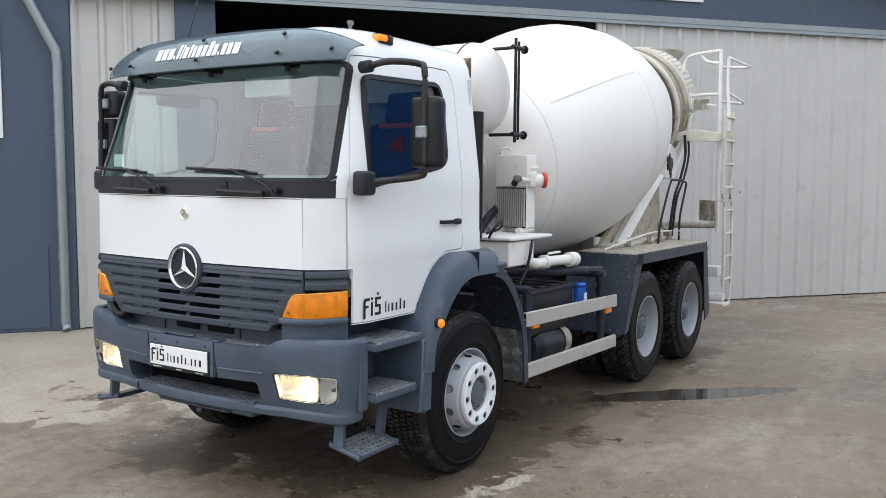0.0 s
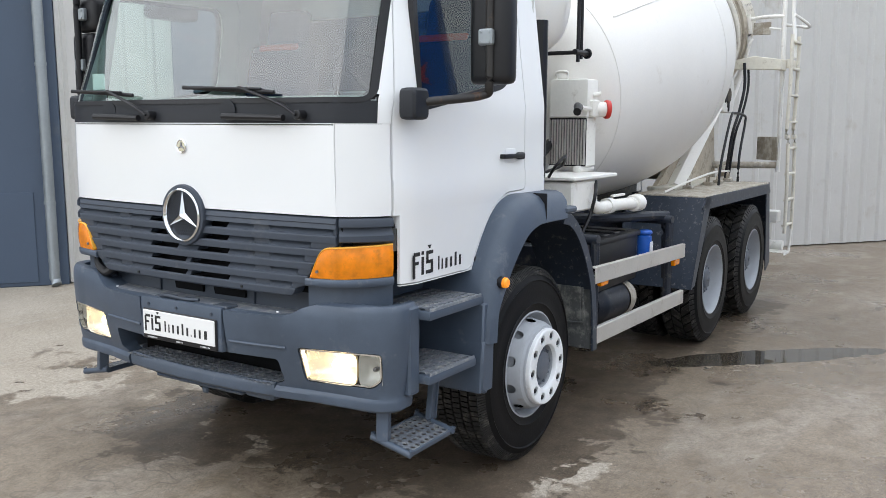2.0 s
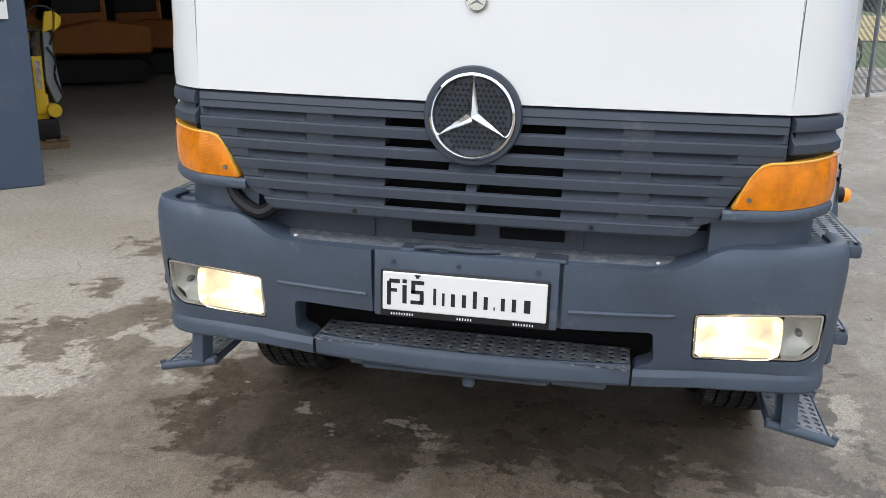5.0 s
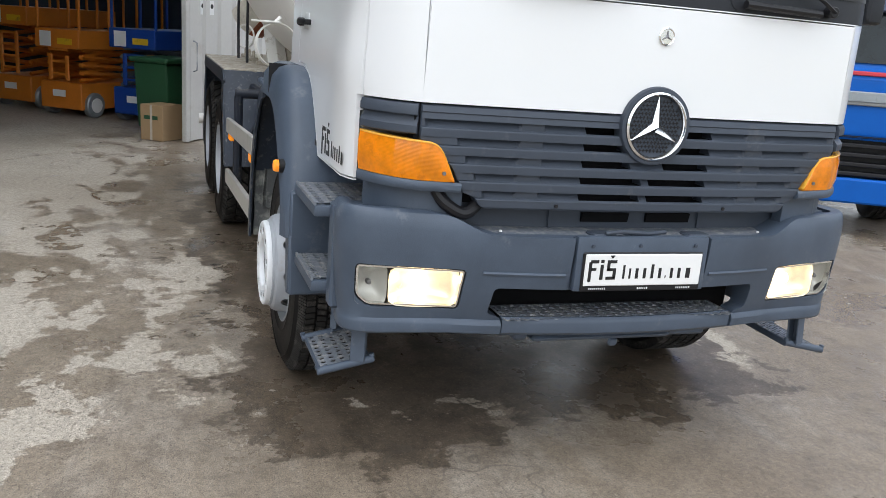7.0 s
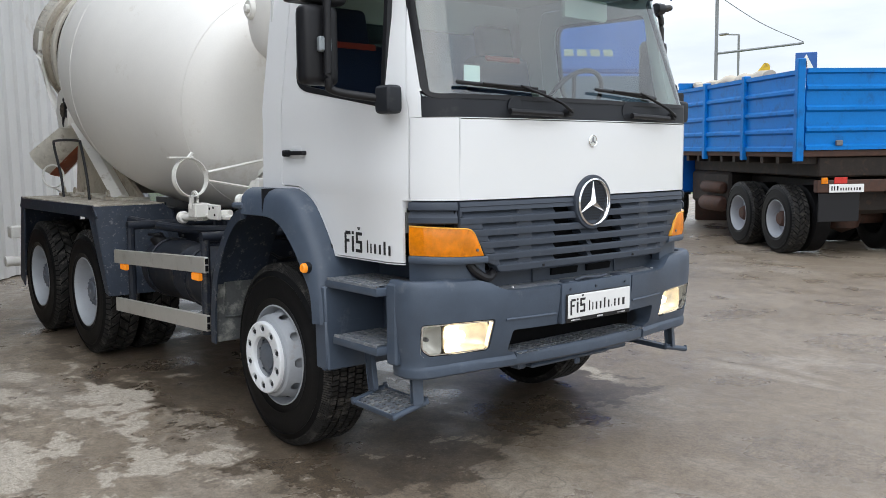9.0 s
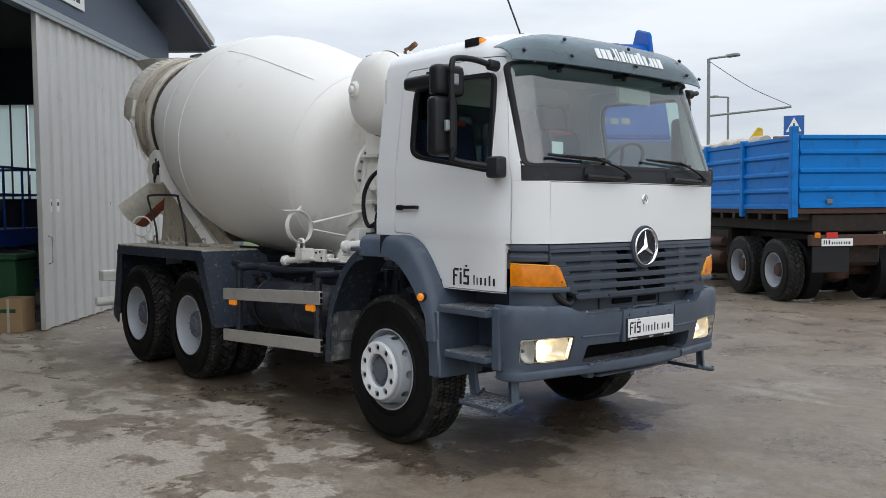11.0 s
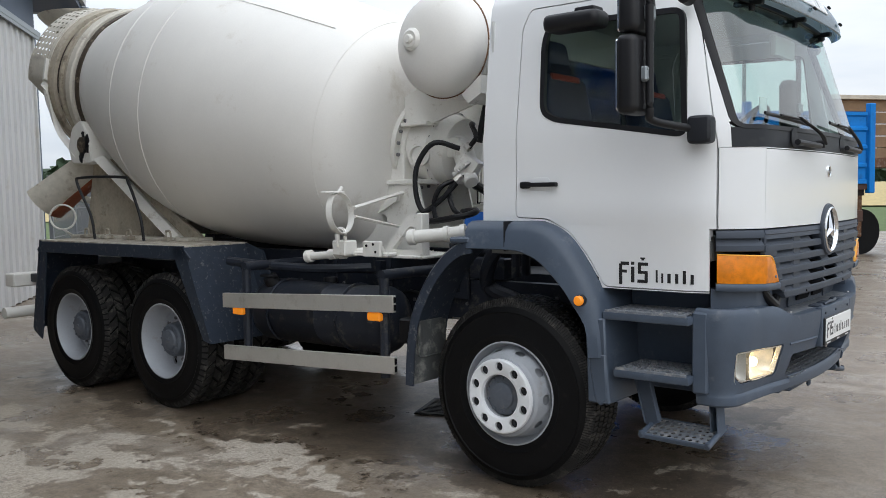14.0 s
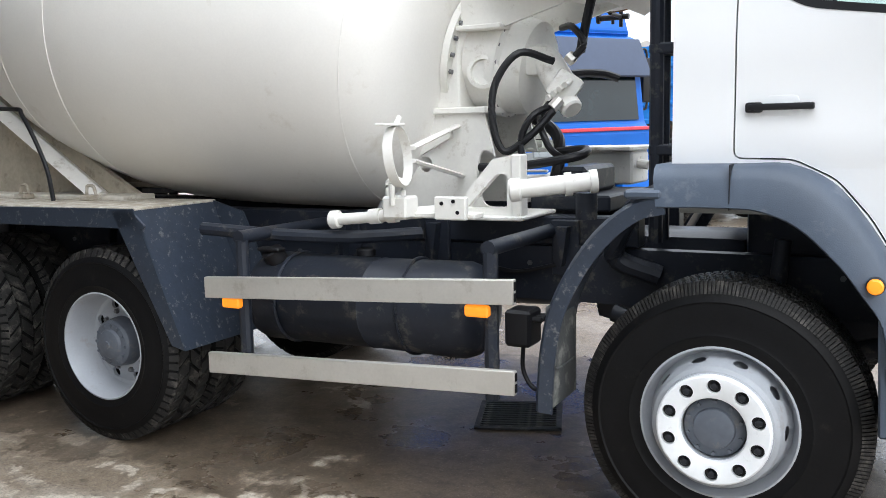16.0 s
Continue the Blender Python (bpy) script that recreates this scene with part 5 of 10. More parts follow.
step = new("bumper_step")
step.parent = truck
step["label"] = "perforated slate grey step across the bumper's middle"
bm = bmesh.new()
perforated(bm, -0.325, -0.145, -0.508, 0.508, 0.670, 5, 26, 0.0125)
part("tread_plate", bm, STEPTREAD, step, "perforated anti-slip tread", 0)
bm = bmesh.new()
along_front(bm, -0.508, 0.508, [(-0.024, 0.032), (-0.012, 0.033), (-0.004, 0.026), (0.002, 0.010), (-0.002, -0.028), (-0.014, -0.040), (-0.05, -0.040), (-0.05, 0.020), (-0.024, 0.020)], 0.640, 20, base=lambda y: bumper_x(y) - 0.072)
part("front_lip", bm, GREYPL, step)
# near-black blocks added for the shade below and behind the step
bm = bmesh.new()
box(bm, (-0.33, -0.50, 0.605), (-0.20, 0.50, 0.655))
part("underside", bm, HOLESHADE, step)
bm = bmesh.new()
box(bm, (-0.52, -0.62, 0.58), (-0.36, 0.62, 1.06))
part("opening_shade", bm, HOLESHADE, truck)
# towing bracket and lower guard below the bumper
bm = bmesh.new()
box(bm, (-0.34, -0.36, 0.556), (-0.20, 0.26, 0.580), 0.010)
box(bm, (-0.32, -0.42, 0.55), (-0.24, -0.36, 0.62), 0.01)
box(bm, (-0.32, 0.26, 0.555), (-0.22, 0.44, 0.60), 0.01)
box(bm, (-0.22, -0.02, 0.525), (-0.20, 0.02, 0.56), 0.008)
part("lower_guard", bm, GREYPL, truck, "bent slate grey guard below the bumper")

# number plate holder and plate
ph = new("plate_holder")
ph.parent = truck
bm = bmesh.new()
box(bm, (-0.105, -0.282, 0.800), (-0.066, 0.282, 1.012), 0.012, 2)
part("holder_panel", bm, GREYPL, ph)
bm = bmesh.new()
for y in (-0.21, -0.06, 0.2):
    box(bm, (-0.16, y, 1.0), (-0.085, y + 0.10, 1.016), 0.006)
tube(bm, [(-0.09, -0.16, 1.018), (-0.08, -0.1, 1.028), (-0.09, 0.02, 1.02), (-0.10, 0.1, 1.024)], 0.008)
for y in (-0.22, -0.02, 0.22):
    rod(bm, (-0.07, y, 0.978), (-0.060, y, 0.978), 0.007, seg=10)
part("latch", bm, GRILLE, ph)
bm = bmesh.new()
box(bm, (-0.068, -0.258, 0.804), (-0.056, 0.258, 0.955), 0.006)
part("plate_frame", bm, BLACK, ph, "black plastic plate frame")
bm = bmesh.new()
box(bm, (-0.058, -0.250, 0.827), (-0.051, 0.250, 0.949), 0.004)
plate = part("plate", bm, PLATEWHITE, ph, "white dealer plate with black print bars")


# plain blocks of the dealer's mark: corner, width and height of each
LETTERS = (((0.02, -0.06, 0.15, 0.76), (0.10, 0.80, 0.40, 0.15), (0.02, 0.66, 0.15, 0.20), (0.14, 0.46, 0.26, 0.13)),
           ((0.60, 0.04, 0.16, 0.70), (0.60, 0.82, 0.16, 0.14)),
           ((0.93, 0.80, 0.48, 0.14), (0.93, 0.46, 0.15, 0.36), (0.93, 0.44, 0.46, 0.13), (1.25, 0.10, 0.15, 0.36), (0.91, 0.04, 0.48, 0.14)),
           ((1.05, 1.10, 0.22, 0.06), (1.10, 1.03, 0.12, 0.08)))


def logo(at, h, parent):
    """The dealer's mark as plain blocks, one part for each."""
    for blocks in LETTERS:
        bm = bmesh.new()
        for u, v, w, hh in blocks:
            b = bmesh.new()
            bmesh.ops.create_cube(b, size=1)
            for q in b.verts:
                q.co = Vector(at((u + (q.co.x + 0.5) * w) * h, (v + (q.co.y + 0.5) * hh) * h, (q.co.z + 0.5) * 0.002))
            join(bm, b)
        part("print_block", bm, INK, parent, smooth=0)


logo(lambda u, v, w: (-0.052 + w, -0.237 + u, 0.849 + v), 0.083, plate)
bars("plate_print", plate, INK, lambda u, v, w: (-0.052 + w, -0.095 + u, 0.855 + v), [0.016, 0.014, 0.022, 0.022, 0.021, 0.022, 0.007, 0.021, 0.022, 0.034], 0.042, 0.0115, rises=(1.25, 0.95, 0.95, 0.95, 1.3, 0.95, 0.25, 0.95, 0.95, 0.95))
for u0, n in ((-0.225, 9), (-0.02, 6), (0.15, 8)):
    bars("frame_print", plate, WHITEINK, lambda u, v, w: (-0.0565 + w, u0 + u, 0.812 + v), [0.006] * n, 0.007, 0.0022)

# headlamps
for s_ in (-1, 1):
    lamp = new("headlamp")
    lamp.parent = truck
    lamp["label"] = "rectangular headlamp, lit warm white"
    outl = soften([(0.684 * s_, 0.704), (0.676 * s_, 0.870), (1.068 * s_, 0.872), (1.064 * s_, 0.748), (1.020 * s_, 0.710)], 0.022)
    bm = bmesh.new()

    def lamp_sheet(o, dx0, dx1, inside=0.0):
        b = bmesh.new()
        f = [b.verts.new((lamp_x(y, z) + dx0, y, z)) for y, z in o]
        g = [b.verts.new((lamp_x(y, z) + dx1, y, z)) for y, z in o]
        b.faces.new(f)
        b.faces.new(g[::-1])
        for k in range(len(o)):
            b.faces.new((f[k], f[(k + 1) % len(o)], g[(k + 1) % len(o)], g[k]))
        bmesh.ops.recalc_face_normals(b, faces=b.faces[:])
        return b

    def lamp_frame(o, d, dx0, dx1):
        b = bmesh.new()
        o2 = shrink(o, d)
        a0 = [b.verts.new((lamp_x(y, z) + dx0, y, z)) for y, z in o]
        a1 = [b.verts.new((lamp_x(y, z) + dx0, y, z)) for y, z in o2]
        a2 = [b.verts.new((lamp_x(y, z) + dx1, y, z)) for y, z in o2]
        n = len(o)
        for k in range(n):
            b.faces.new((a0[k], a0[(k + 1) % n], a1[(k + 1) % n], a1[k]))
            b.faces.new((a1[k], a1[(k + 1) % n], a2[(k + 1) % n], a2[k]))
        return b

    join(bm, lamp_sheet(outl, -0.105, -0.112))
    part("housing", bm, BLACK, lamp)
    part("lamp_rim", lamp_frame(outl, 0.006, -0.010, -0.10), BLACK, lamp)
    part("lens_frame", lamp_frame(shrink(outl, 0.006), 0.006, -0.006, -0.03), REFLECTOR, lamp)
    # a boxy faceted reflector round the bulb, and a smaller one at the corner
    for ya, yb, nm, mat in ((0.684, 0.946, "reflector", LITREFLECTOR), (0.947, 1.064, "side_reflector", SIDEREFLECTOR)):
        yc_, hw = (ya + yb) / 2 * s_, (yb - ya) / 2
        zc_ = 0.788
        b = bmesh.new()
        rings = []
        for rr, dp in ((1.0, -0.022), (0.94, -0.045), (0.80, -0.068), (0.55, -0.085), (0.2, -0.094)):
            ring = []
            for k in range(28):
                a = 2 * math.pi * k / 28
                ca, sa = math.cos(a), math.sin(a)
                q = (abs(ca) ** 6 + abs(sa) ** 6) ** (-1 / 6)
                yy = yc_ + hw * rr * q * ca
                zz = zc_ + 0.077 * rr * q * sa
                ring.append(b.verts.new((lamp_x(yc_, zc_) + dp - 0.12 * (abs(yy) - abs(yc_)), yy - yc_, zz - zc_)))
            rings.append(ring)
        for p, q in zip(rings, rings[1:]):
            for k in range(28):
                b.faces.new((p[k], p[(k + 1) % 28], q[(k + 1) % 28], q[k]))
        b.faces.new(rings[-1])
        xo = lamp_x(yc_, zc_) - 0.06
        for v in b.verts:
            v.co.x -= xo
        rf_ = part(nm, b, mat, lamp, smooth=50)
        rf_.matrix_basis = Matrix.Translation((xo, yc_, zc_))
    yc = 0.815 * s_
    for yb_, r_, mat in ((yc, 1.0, BULB), (1.005 * s_, 0.45, NUT)):
        bm = bmesh.new()
        turned(bm, [(0, 0.0), (0.020 * r_, 0.004), (0.026 * r_, 0.02), (0.018 * r_, 0.036), (0, 0.040)], 14, Matrix.Translation((lamp_x(yb_, 0.79) - 0.085, yb_, 0.788)) @ Matrix.Rotation(radians(90), 4, "Y"))
        part("bulb", bm, mat, lamp, "lit bulb" if r_ == 1.0 else "unlit bulb")
    bm = bmesh.new()
    lo_ = shrink(outl, 0.012)
    bm.faces.new([bm.verts.new((lamp_x(y, z) - 0.009, y, z)) for y, z in lo_])
    lens = towards(part("lens", bm, LAMPGLASS, lamp), (1, 0, 0))
    lens.visible_shadow = False

# side steps
for s_ in (-1, 1):
    st = new("cab_steps")
    st.parent = truck
    st["label"] = "slate grey cab entry steps with perforated treads"
    bm = bmesh.new()
    box(bm, (-0.90, s_ * 0.80, 0.60), (-0.34, s_ * 0.84, 1.15), 0.008)
    prism(bm, [(-0.965, 0.56), (-0.84, 0.56), (-0.86, 0.80), (-0.87, 1.0), (-0.98, 1.0)], s_ * 0.82, s_ * 1.205, "y", bevel=0.008)
    box(bm, (-0.44, s_ * 0.82, 0.66), (-0.36, s_ * 1.13, 1.06), 0.01)
    part("step_box", bm, GREYPL, st)
    for z, x0, x1 in ((1.045, -0.89, -0.43), (0.755, -0.83, -0.43)):
        bm = bmesh.new()
        box(bm, (x0, s_ * 0.83, z - 0.05), (x1, s_ * 1.190, z - 0.008), 0.012, 2)
        tr = part("step", bm, GREYPL, st)
        bm = bmesh.new()
        perforated(bm, x0 + 0.02, x1 - 0.02, min(s_ * 0.90, s_ * 1.180), max(s_ * 0.90, s_ * 1.180), z, 13, 6, 0.0125)
        box(bm, (x0 + 0.012, s_ * 1.178, z - 0.012), (x1 - 0.012, s_ * 1.187, z + 0.003), 0.002)
        part("tread_plate", bm, STEPTREAD, tr, "worn perforated tread", 0)
    hang = new("hanging_step")
    hang.parent = truck
    hang["label"] = "perforated lowest step hung below the bumper"
    hx = -0.49 if s_ > 0 else -0.515
    m = pose(hx, s_ * 1.06, 0.447, -12 * s_, 1, 0)
    bm = bmesh.new()
    perforated(bm, -0.165, 0.165, -0.092, 0.092, 0, 9, 5, 0.0125, m=m)
    part("tread_plate", bm, STEPTREAD, hang, "perforated tread", 0)
    bm = bmesh.new()
    for q in (-0.097, 0.097):
        box(bm, (-0.17, q - 0.006, -0.024), (0.17, q + 0.006, 0.003), 0.004, m=m)
    for q in (-0.172, 0.172):
        rod(bm, m @ Vector((q, -0.112, -0.004)), m @ Vector((q, 0.112, -0.004)), 0.016, seg=12, bevel=0.004)
        for e in (-0.105, 0.105):
            rod(bm, m @ Vector((q, e, 0.004)), m @ Vector((q, e, 0.018)), 0.011, seg=6)
    part("step_frame", bm, GREYPL, hang, "rolled bars at the step's ends")
    bm = bmesh.new()
    a, e = m @ Vector((0.165, -0.05 * s_, 0.0)), Vector((hx + 0.150, s_ * 1.005, 0.66))
    for w in (-0.022, 0.022):
        box(bm, (-0.028, w - 0.004, 0), (0.028, w + 0.004, (e - a).length), 0.003, m=frame_to(a, e))
    box(bm, (-0.028, -0.022, 0), (-0.021, 0.022, (e - a).length), 0.002, m=frame_to(a, e))
    part("front_strut", bm, GREYPL, hang)
    bm = bmesh.new()
    a, e = m @ Vector((-0.165, -0.02 * s_, 0.0)), Vector((hx - 0.235, s_ * 1.02, 0.70))
    box(bm, (-0.006, -0.045, 0), (0.006, 0.045, (e - a).length), 0.004, m=frame_to(a, e))
    for w in (-0.045, 0.045):
        box(bm, (-0.016, w - 0.005, 0.01), (0.012, w + 0.005, (e - a).length), 0.003, m=frame_to(a, e))
    part("rear_strut", bm, GREYPL, hang, "folded steel strap leaning backwards")

# front wheel arches
ARCH_OUT = [(-0.865, 0.80), (-0.885, 0.98), (-0.935, 1.14), (-1.03, 1.30), (-1.14, 1.425), (-1.28, 1.488), (-1.45, 1.490), (-1.74, 1.490)]
ARCH_IN = [(-0.945, 0.80), (-0.965, 0.95), (-1.03, 1.05), (-1.11, 1.155), (-1.24, 1.275), (-1.36, 1.325), (-1.47, 1.335), (-1.72, 1.335)]
for s_ in (-1, 1):
    arch = new("wheel_arch")
    arch.parent = truck
    arch["label"] = "slate grey plastic front wheel arch"
    o = spline([(x, 0, z) for x, z in ARCH_OUT], 4)
    i_ = spline([(x, 0, z) for x, z in ARCH_IN], 4)
    b = bmesh.new()
    rings = []
    for p, q in zip(o, i_):
        mid = p.lerp(q, 0.35)
        lip = p.lerp(q, 0.97)
        rings.append([b.verts.new((v.x, s_ * y, v.z)) for v, y in ((p, 1.085), (p, 1.15), (p.lerp(q, 0.10), 1.19), (mid, 1.222), (lip, 1.238), (q, 1.232), (q, 1.18), (q.lerp(p, 0.15), 0.80), (p, 0.80))])
    for p, q in zip(rings, rings[1:]):
        for k in range(9):
            b.faces.new((p[k], p[(k + 1) % 9], q[(k + 1) % 9], q[k]))
    b.faces.new(rings[0])
    b.faces.new(rings[-1][::-1])
    bm = bmesh.new()
    join(bm, b)
    part("arch_panel", bm, GREYPL, arch, smooth=40)
    bm = bmesh.new()
    prism(bm, [(-1.460, 1.491), (-1.463, 1.491), (-1.463, 1.33), (-1.460, 1.33)], s_ * 1.06, s_ * 1.236, "y")
    part("arch_seam", bm, BLACK, arch)
    bm = bmesh.new()
    rod(bm, (-0.99, s_ * 1.205, 1.09), (-0.99, s_ * 1.245, 1.09), 0.030, seg=20, bevel=0.004)
    rf = part("side_marker", bm, BLACK, arch)
    bm = bmesh.new()
    turned(bm, [(0.026, 0.0), (0.026, 0.016), (0.020, 0.024), (0, 0.027)], 20, frame_to((-0.99, s_ * 1.243, 1.09), (-0.99, s_ * 1.3, 1.09)))
    part("marker_lens", bm, AMBER_LIT, rf, "glowing amber marker lens")
    # lower foot of the arch down to the steps
    bm = bmesh.new()
    prism(bm, [(-0.965, 0.82), (-0.86, 0.82), (-0.85, 0.58), (-0.90, 0.545), (-0.93, 0.60)], s_ * 0.98, s_ * 1.21, "y", bevel=0.01)
    part("arch_foot", bm, GREYPL, arch)
    # rear half: separate bent mudguard with a flap
    gd = new("mudguard")
    gd.parent = truck
    gd["label"] = "bent slate grey mudguard behind the front wheel"
    pts = spline([(-1.70, 0, 1.385), (-1.80, 0, 1.36), (-1.90, 0, 1.295), (-2.0, 0, 1.19), (-2.085, 0, 1.06), (-2.15, 0, 0.92), (-2.185, 0, 0.76), (-2.20, 0, 0.60), (-2.205, 0, 0.50)], 4)
    b = bmesh.new()
    rings = []
    for k, p in enumerate(pts):
        t = (pts[min(k + 1, len(pts) - 1)] - pts[max(k - 1, 0)]).normalized()
        nr = Vector((-t.z, 0, t.x))
        if nr.dot(p - Vector((-1.505, 0, 0.54))) < 0:
            nr = -nr
        inn = p - nr * 0.075
        rings.append([b.verts.new(v) for v in ((p.x, s_ * 0.86, p.z), (p.x, s_ * 1.215, p.z), (p.x - nr.x * 0.015, s_ * 1.232, p.z - nr.z * 0.015), (inn.x, s_ * 1.232, inn.z), (inn.x, s_ * 1.222, inn.z),
                                               (p.x - nr.x * 0.014, s_ * 1.20, p.z - nr.z * 0.014), (p.x - nr.x * 0.014, s_ * 0.86, p.z - nr.z * 0.014))])
    for p, q in zip(rings, rings[1:]):
        for k in range(7):
            b.faces.new((p[k], p[(k + 1) % 7], q[(k + 1) % 7], q[k]))
    b.faces.new(rings[0])
    b.faces.new(rings[-1][::-1])
    bm = bmesh.new()
    join(bm, b)
    part("guard_panel", bm, MUDGUARD, gd, smooth=45)
    bm = bmesh.new()
    box(bm, (-2.165, s_ * 0.88, 0.50), (-2.150, s_ * 1.205, 0.93), 0.004)
    box(bm, (-2.152, s_ * 0.93, 0.66), (-2.142, s_ * 1.14, 0.88), 0.004)
    tube(bm, [(-2.142, s_ * 0.93, 0.66), (-2.142, s_ * 1.13, 0.66), (-2.142, s_ * 1.16, 0.70), (-2.140, s_ * 1.15, 0.88)], 0.006)
    part("flap_panel", bm, SCUFFED, gd, "muddy embossed flap")
    bm = bmesh.new()
    box(bm, (-1.84, s_ * 1.12, 1.365), (-1.70, s_ * 1.24, 1.40), 0.01)
    part("clamp", bm, GREYPL, gd)

# ---- cab: glass, visor, wipers, mirrors, inside ----
def screen_sheet(inset, dx, n=26, m=10, outer=None):
    """The windscreen's curved sheet."""
    b = bmesh.new()
    grid = []
    for j in range(m + 1):
        z = 1.942 + inset + (2.612 - 1.942 - 2 * inset) * j / m
        w = 1.006 - inset - (z - 1.942) * 0.080
        grid.append([b.verts.new((surf_x(y, z) + dx, y, z)) for y in [w * math.sin(math.pi / 2 * (2 * i / n - 1)) for i in range(n + 1)]])
    for p, q in zip(grid, grid[1:]):
        for i in range(n):
            b.faces.new((p[i], p[i + 1], q[i + 1], q[i]))
    return b


bm = bmesh.new()
join(bm, screen_sheet(0.0, -0.012))
ws = towards(part("windscreen", bm, WINDSCREEN, cab, "greenish laminated windscreen"), (1, 0, 0))
ws.visible_shadow = False
# rubber seal round the windscreen
bm = bmesh.new()
def densed(o, step=0.05):
    """The outline with more points along its long edges."""
    res = []
    for i in range(len(o)):
        a, c = Vector(o[i]), Vector(o[(i + 1) % len(o)])
        n = max(1, int((c - a).length / step))
        res += [tuple(a.lerp(c, k / n)) for k in range(n)]
    return res


mid_line = densed(SCREEN)
so, si = shrink(mid_line, -0.008), shrink(mid_line, 0.014)
b = bmesh.new()
rings = []
for (yo, zo), (yi, zi) in zip(so, si):
    rings.append([b.verts.new(v) for v in ((surf_x(yo, zo) + 0.004, yo, zo), (surf_x(yi, zi) + 0.004, yi, zi), (surf_x(yi, zi) - 0.018, yi, zi), (surf_x(yo, zo) - 0.018, yo, zo))])
for k in range(len(rings)):
    p, q = rings[k], rings[(k + 1) % len(rings)]
    for i in range(4):
        b.faces.new((p[i], p[(i + 1) % 4], q[(i + 1) % 4], q[i]))
bmesh.ops.recalc_face_normals(b, faces=b.faces[:])
join(bm, b)
part("windscreen_seal", bm, BLACK, cab, "black windscreen rubber")
rw = part("rear_window", prism(bmesh.new(), shrink(REARWIN, -0.004), -1.690, -1.685, "x"), REARGLASS, cab, "dark tinted rear window")
rw.visible_shadow = False
for s_, dr in ((1, door_l), (-1, door_r)):
    b = bmesh.new()
    prism(b, shrink(SIDEWIN, -0.006), 1.0, 1.004, "y")
    for v in b.verts:
        v.co.y = s_ * (half_width(v.co.z) - 0.022 + (v.co.y - 1.0))
    g = part("side_window", b, SIDEGLASS, dr, "tinted door window")
    g.visible_shadow = False
    b = bmesh.new()
    o, i_ = shrink(SIDEWIN, -0.008), shrink(SIDEWIN, 0.020)
    n = len(o)
    rr = []
    for (ox, oz), (ix, iz) in zip(o, i_):
        rr.append([b.verts.new((x, s_ * (half_width(z) + d), z)) for x, z, d in ((ox, oz, 0.003), (ix, iz, 0.004), (ix, iz, -0.024), (ox, oz, -0.024))])
    for k in range(n):
        p, q = rr[k], rr[(k + 1) % n]
        for i in range(4):
            b.faces.new((p[i], p[(i + 1) % 4], q[(i + 1) % 4], q[i]))
    bmesh.ops.recalc_face_normals(b, faces=b.faces[:])
    part("window_seal", b, BLACK, dr, "black window rubber")
    # handle bar on two feet before a shallow raised pocket
    bm = bmesh.new()
    box(bm, (-1.425, s_ * 1.108, 1.676), (-1.205, s_ * 1.124, 1.700), 0.008, 2)
    box(bm, (-1.435, s_ * 1.088, 1.668), (-1.375, s_ * 1.120, 1.706), 0.012, 2)
    box(bm, (-1.235, s_ * 1.088, 1.676), (-1.205, s_ * 1.118, 1.700), 0.008, 2)
    rod(bm, (-1.407, s_ * 1.115, 1.687), (-1.407, s_ * 1.123, 1.687), 0.012, seg=12)
    part("door_handle", bm, BLACK, dr, "dark plastic pull handle")
    bm = bmesh.new()
    prism(bm, soften([(-1.395, 1.655), (-1.245, 1.655), (-1.258, 1.728), (-1.365, 1.728)], 0.02), s_ * 1.086, s_ * 1.0955, "y", bevel=0.0035, seg=2)
    part("handle_recess", bm, WHITE, dr)
    # dealer mark and bars
    if s_ > 0:
        at = lambda u, v, w: (-0.435 - u, 1.0925 + w, 1.178 + v)
        at2 = lambda u, v, w: (-0.635 - u, 1.0925 + w, 1.188 + v)
    else:
        at = lambda u, v, w: (-0.845 + u, -1.0925 - w, 1.178 + v)
        at2 = lambda u, v, w: (-0.645 + u, -1.0925 - w, 1.188 + v)
    logo(at, 0.115, dr)
    bars("door_print", dr, INK, at2, [0.018, 0.018, 0.030, 0.028, 0.028, 0.028], 0.050, 0.0115, rises=(1.25, 0.95, 0.95, 0.95, 1.3, 0.95))
    # vertical panel joint behind the door is the door gap; amber roof marker
    bm = bmesh.new()
    box(bm, (-0.87, s_ * 0.945 - 0.03, 2.745), (-0.73, s_ * 0.945 + 0.035, 2.805), 0.015, 2, m=None)
    rl = part("roof_marker_lamp", bm, BLACK, cab)
    bm = bmesh.new()
    box(bm, (-0.80, s_ * 0.948 - 0.018, 2.757), (-0.715, s_ * 0.948 + 0.040, 2.797), 0.012, 2)
    part("marker_lens", bm, AMBER_LIT, rl, "amber roof marker lens")

# sun visor
vis = new("sun_visor")
vis.parent = truck
vis["label"] = "smoked translucent sun visor above the windscreen"
b = bmesh.new()
NV = 36


def visor_at(y, v, lift=0.006):
    """A place on the visor: y across, v from its lower to its upper edge."""
    u = y / 1.02
    e = abs(u) ** 6
    xl = -0.212 - 0.045 * u * u - 0.115 * e
    xh = -0.385 - 0.045 * u * u - 0.105 * e
    zl, zh = 2.598 + 0.01 * e, 2.825 - 0.02 * u * u - 0.10 * e
    return Vector((xl + (xh - xl) * v ** 1.8 + lift, y, zl + (zh - zl) * (1 - (1 - v) ** 1.4) + lift * 0.6))


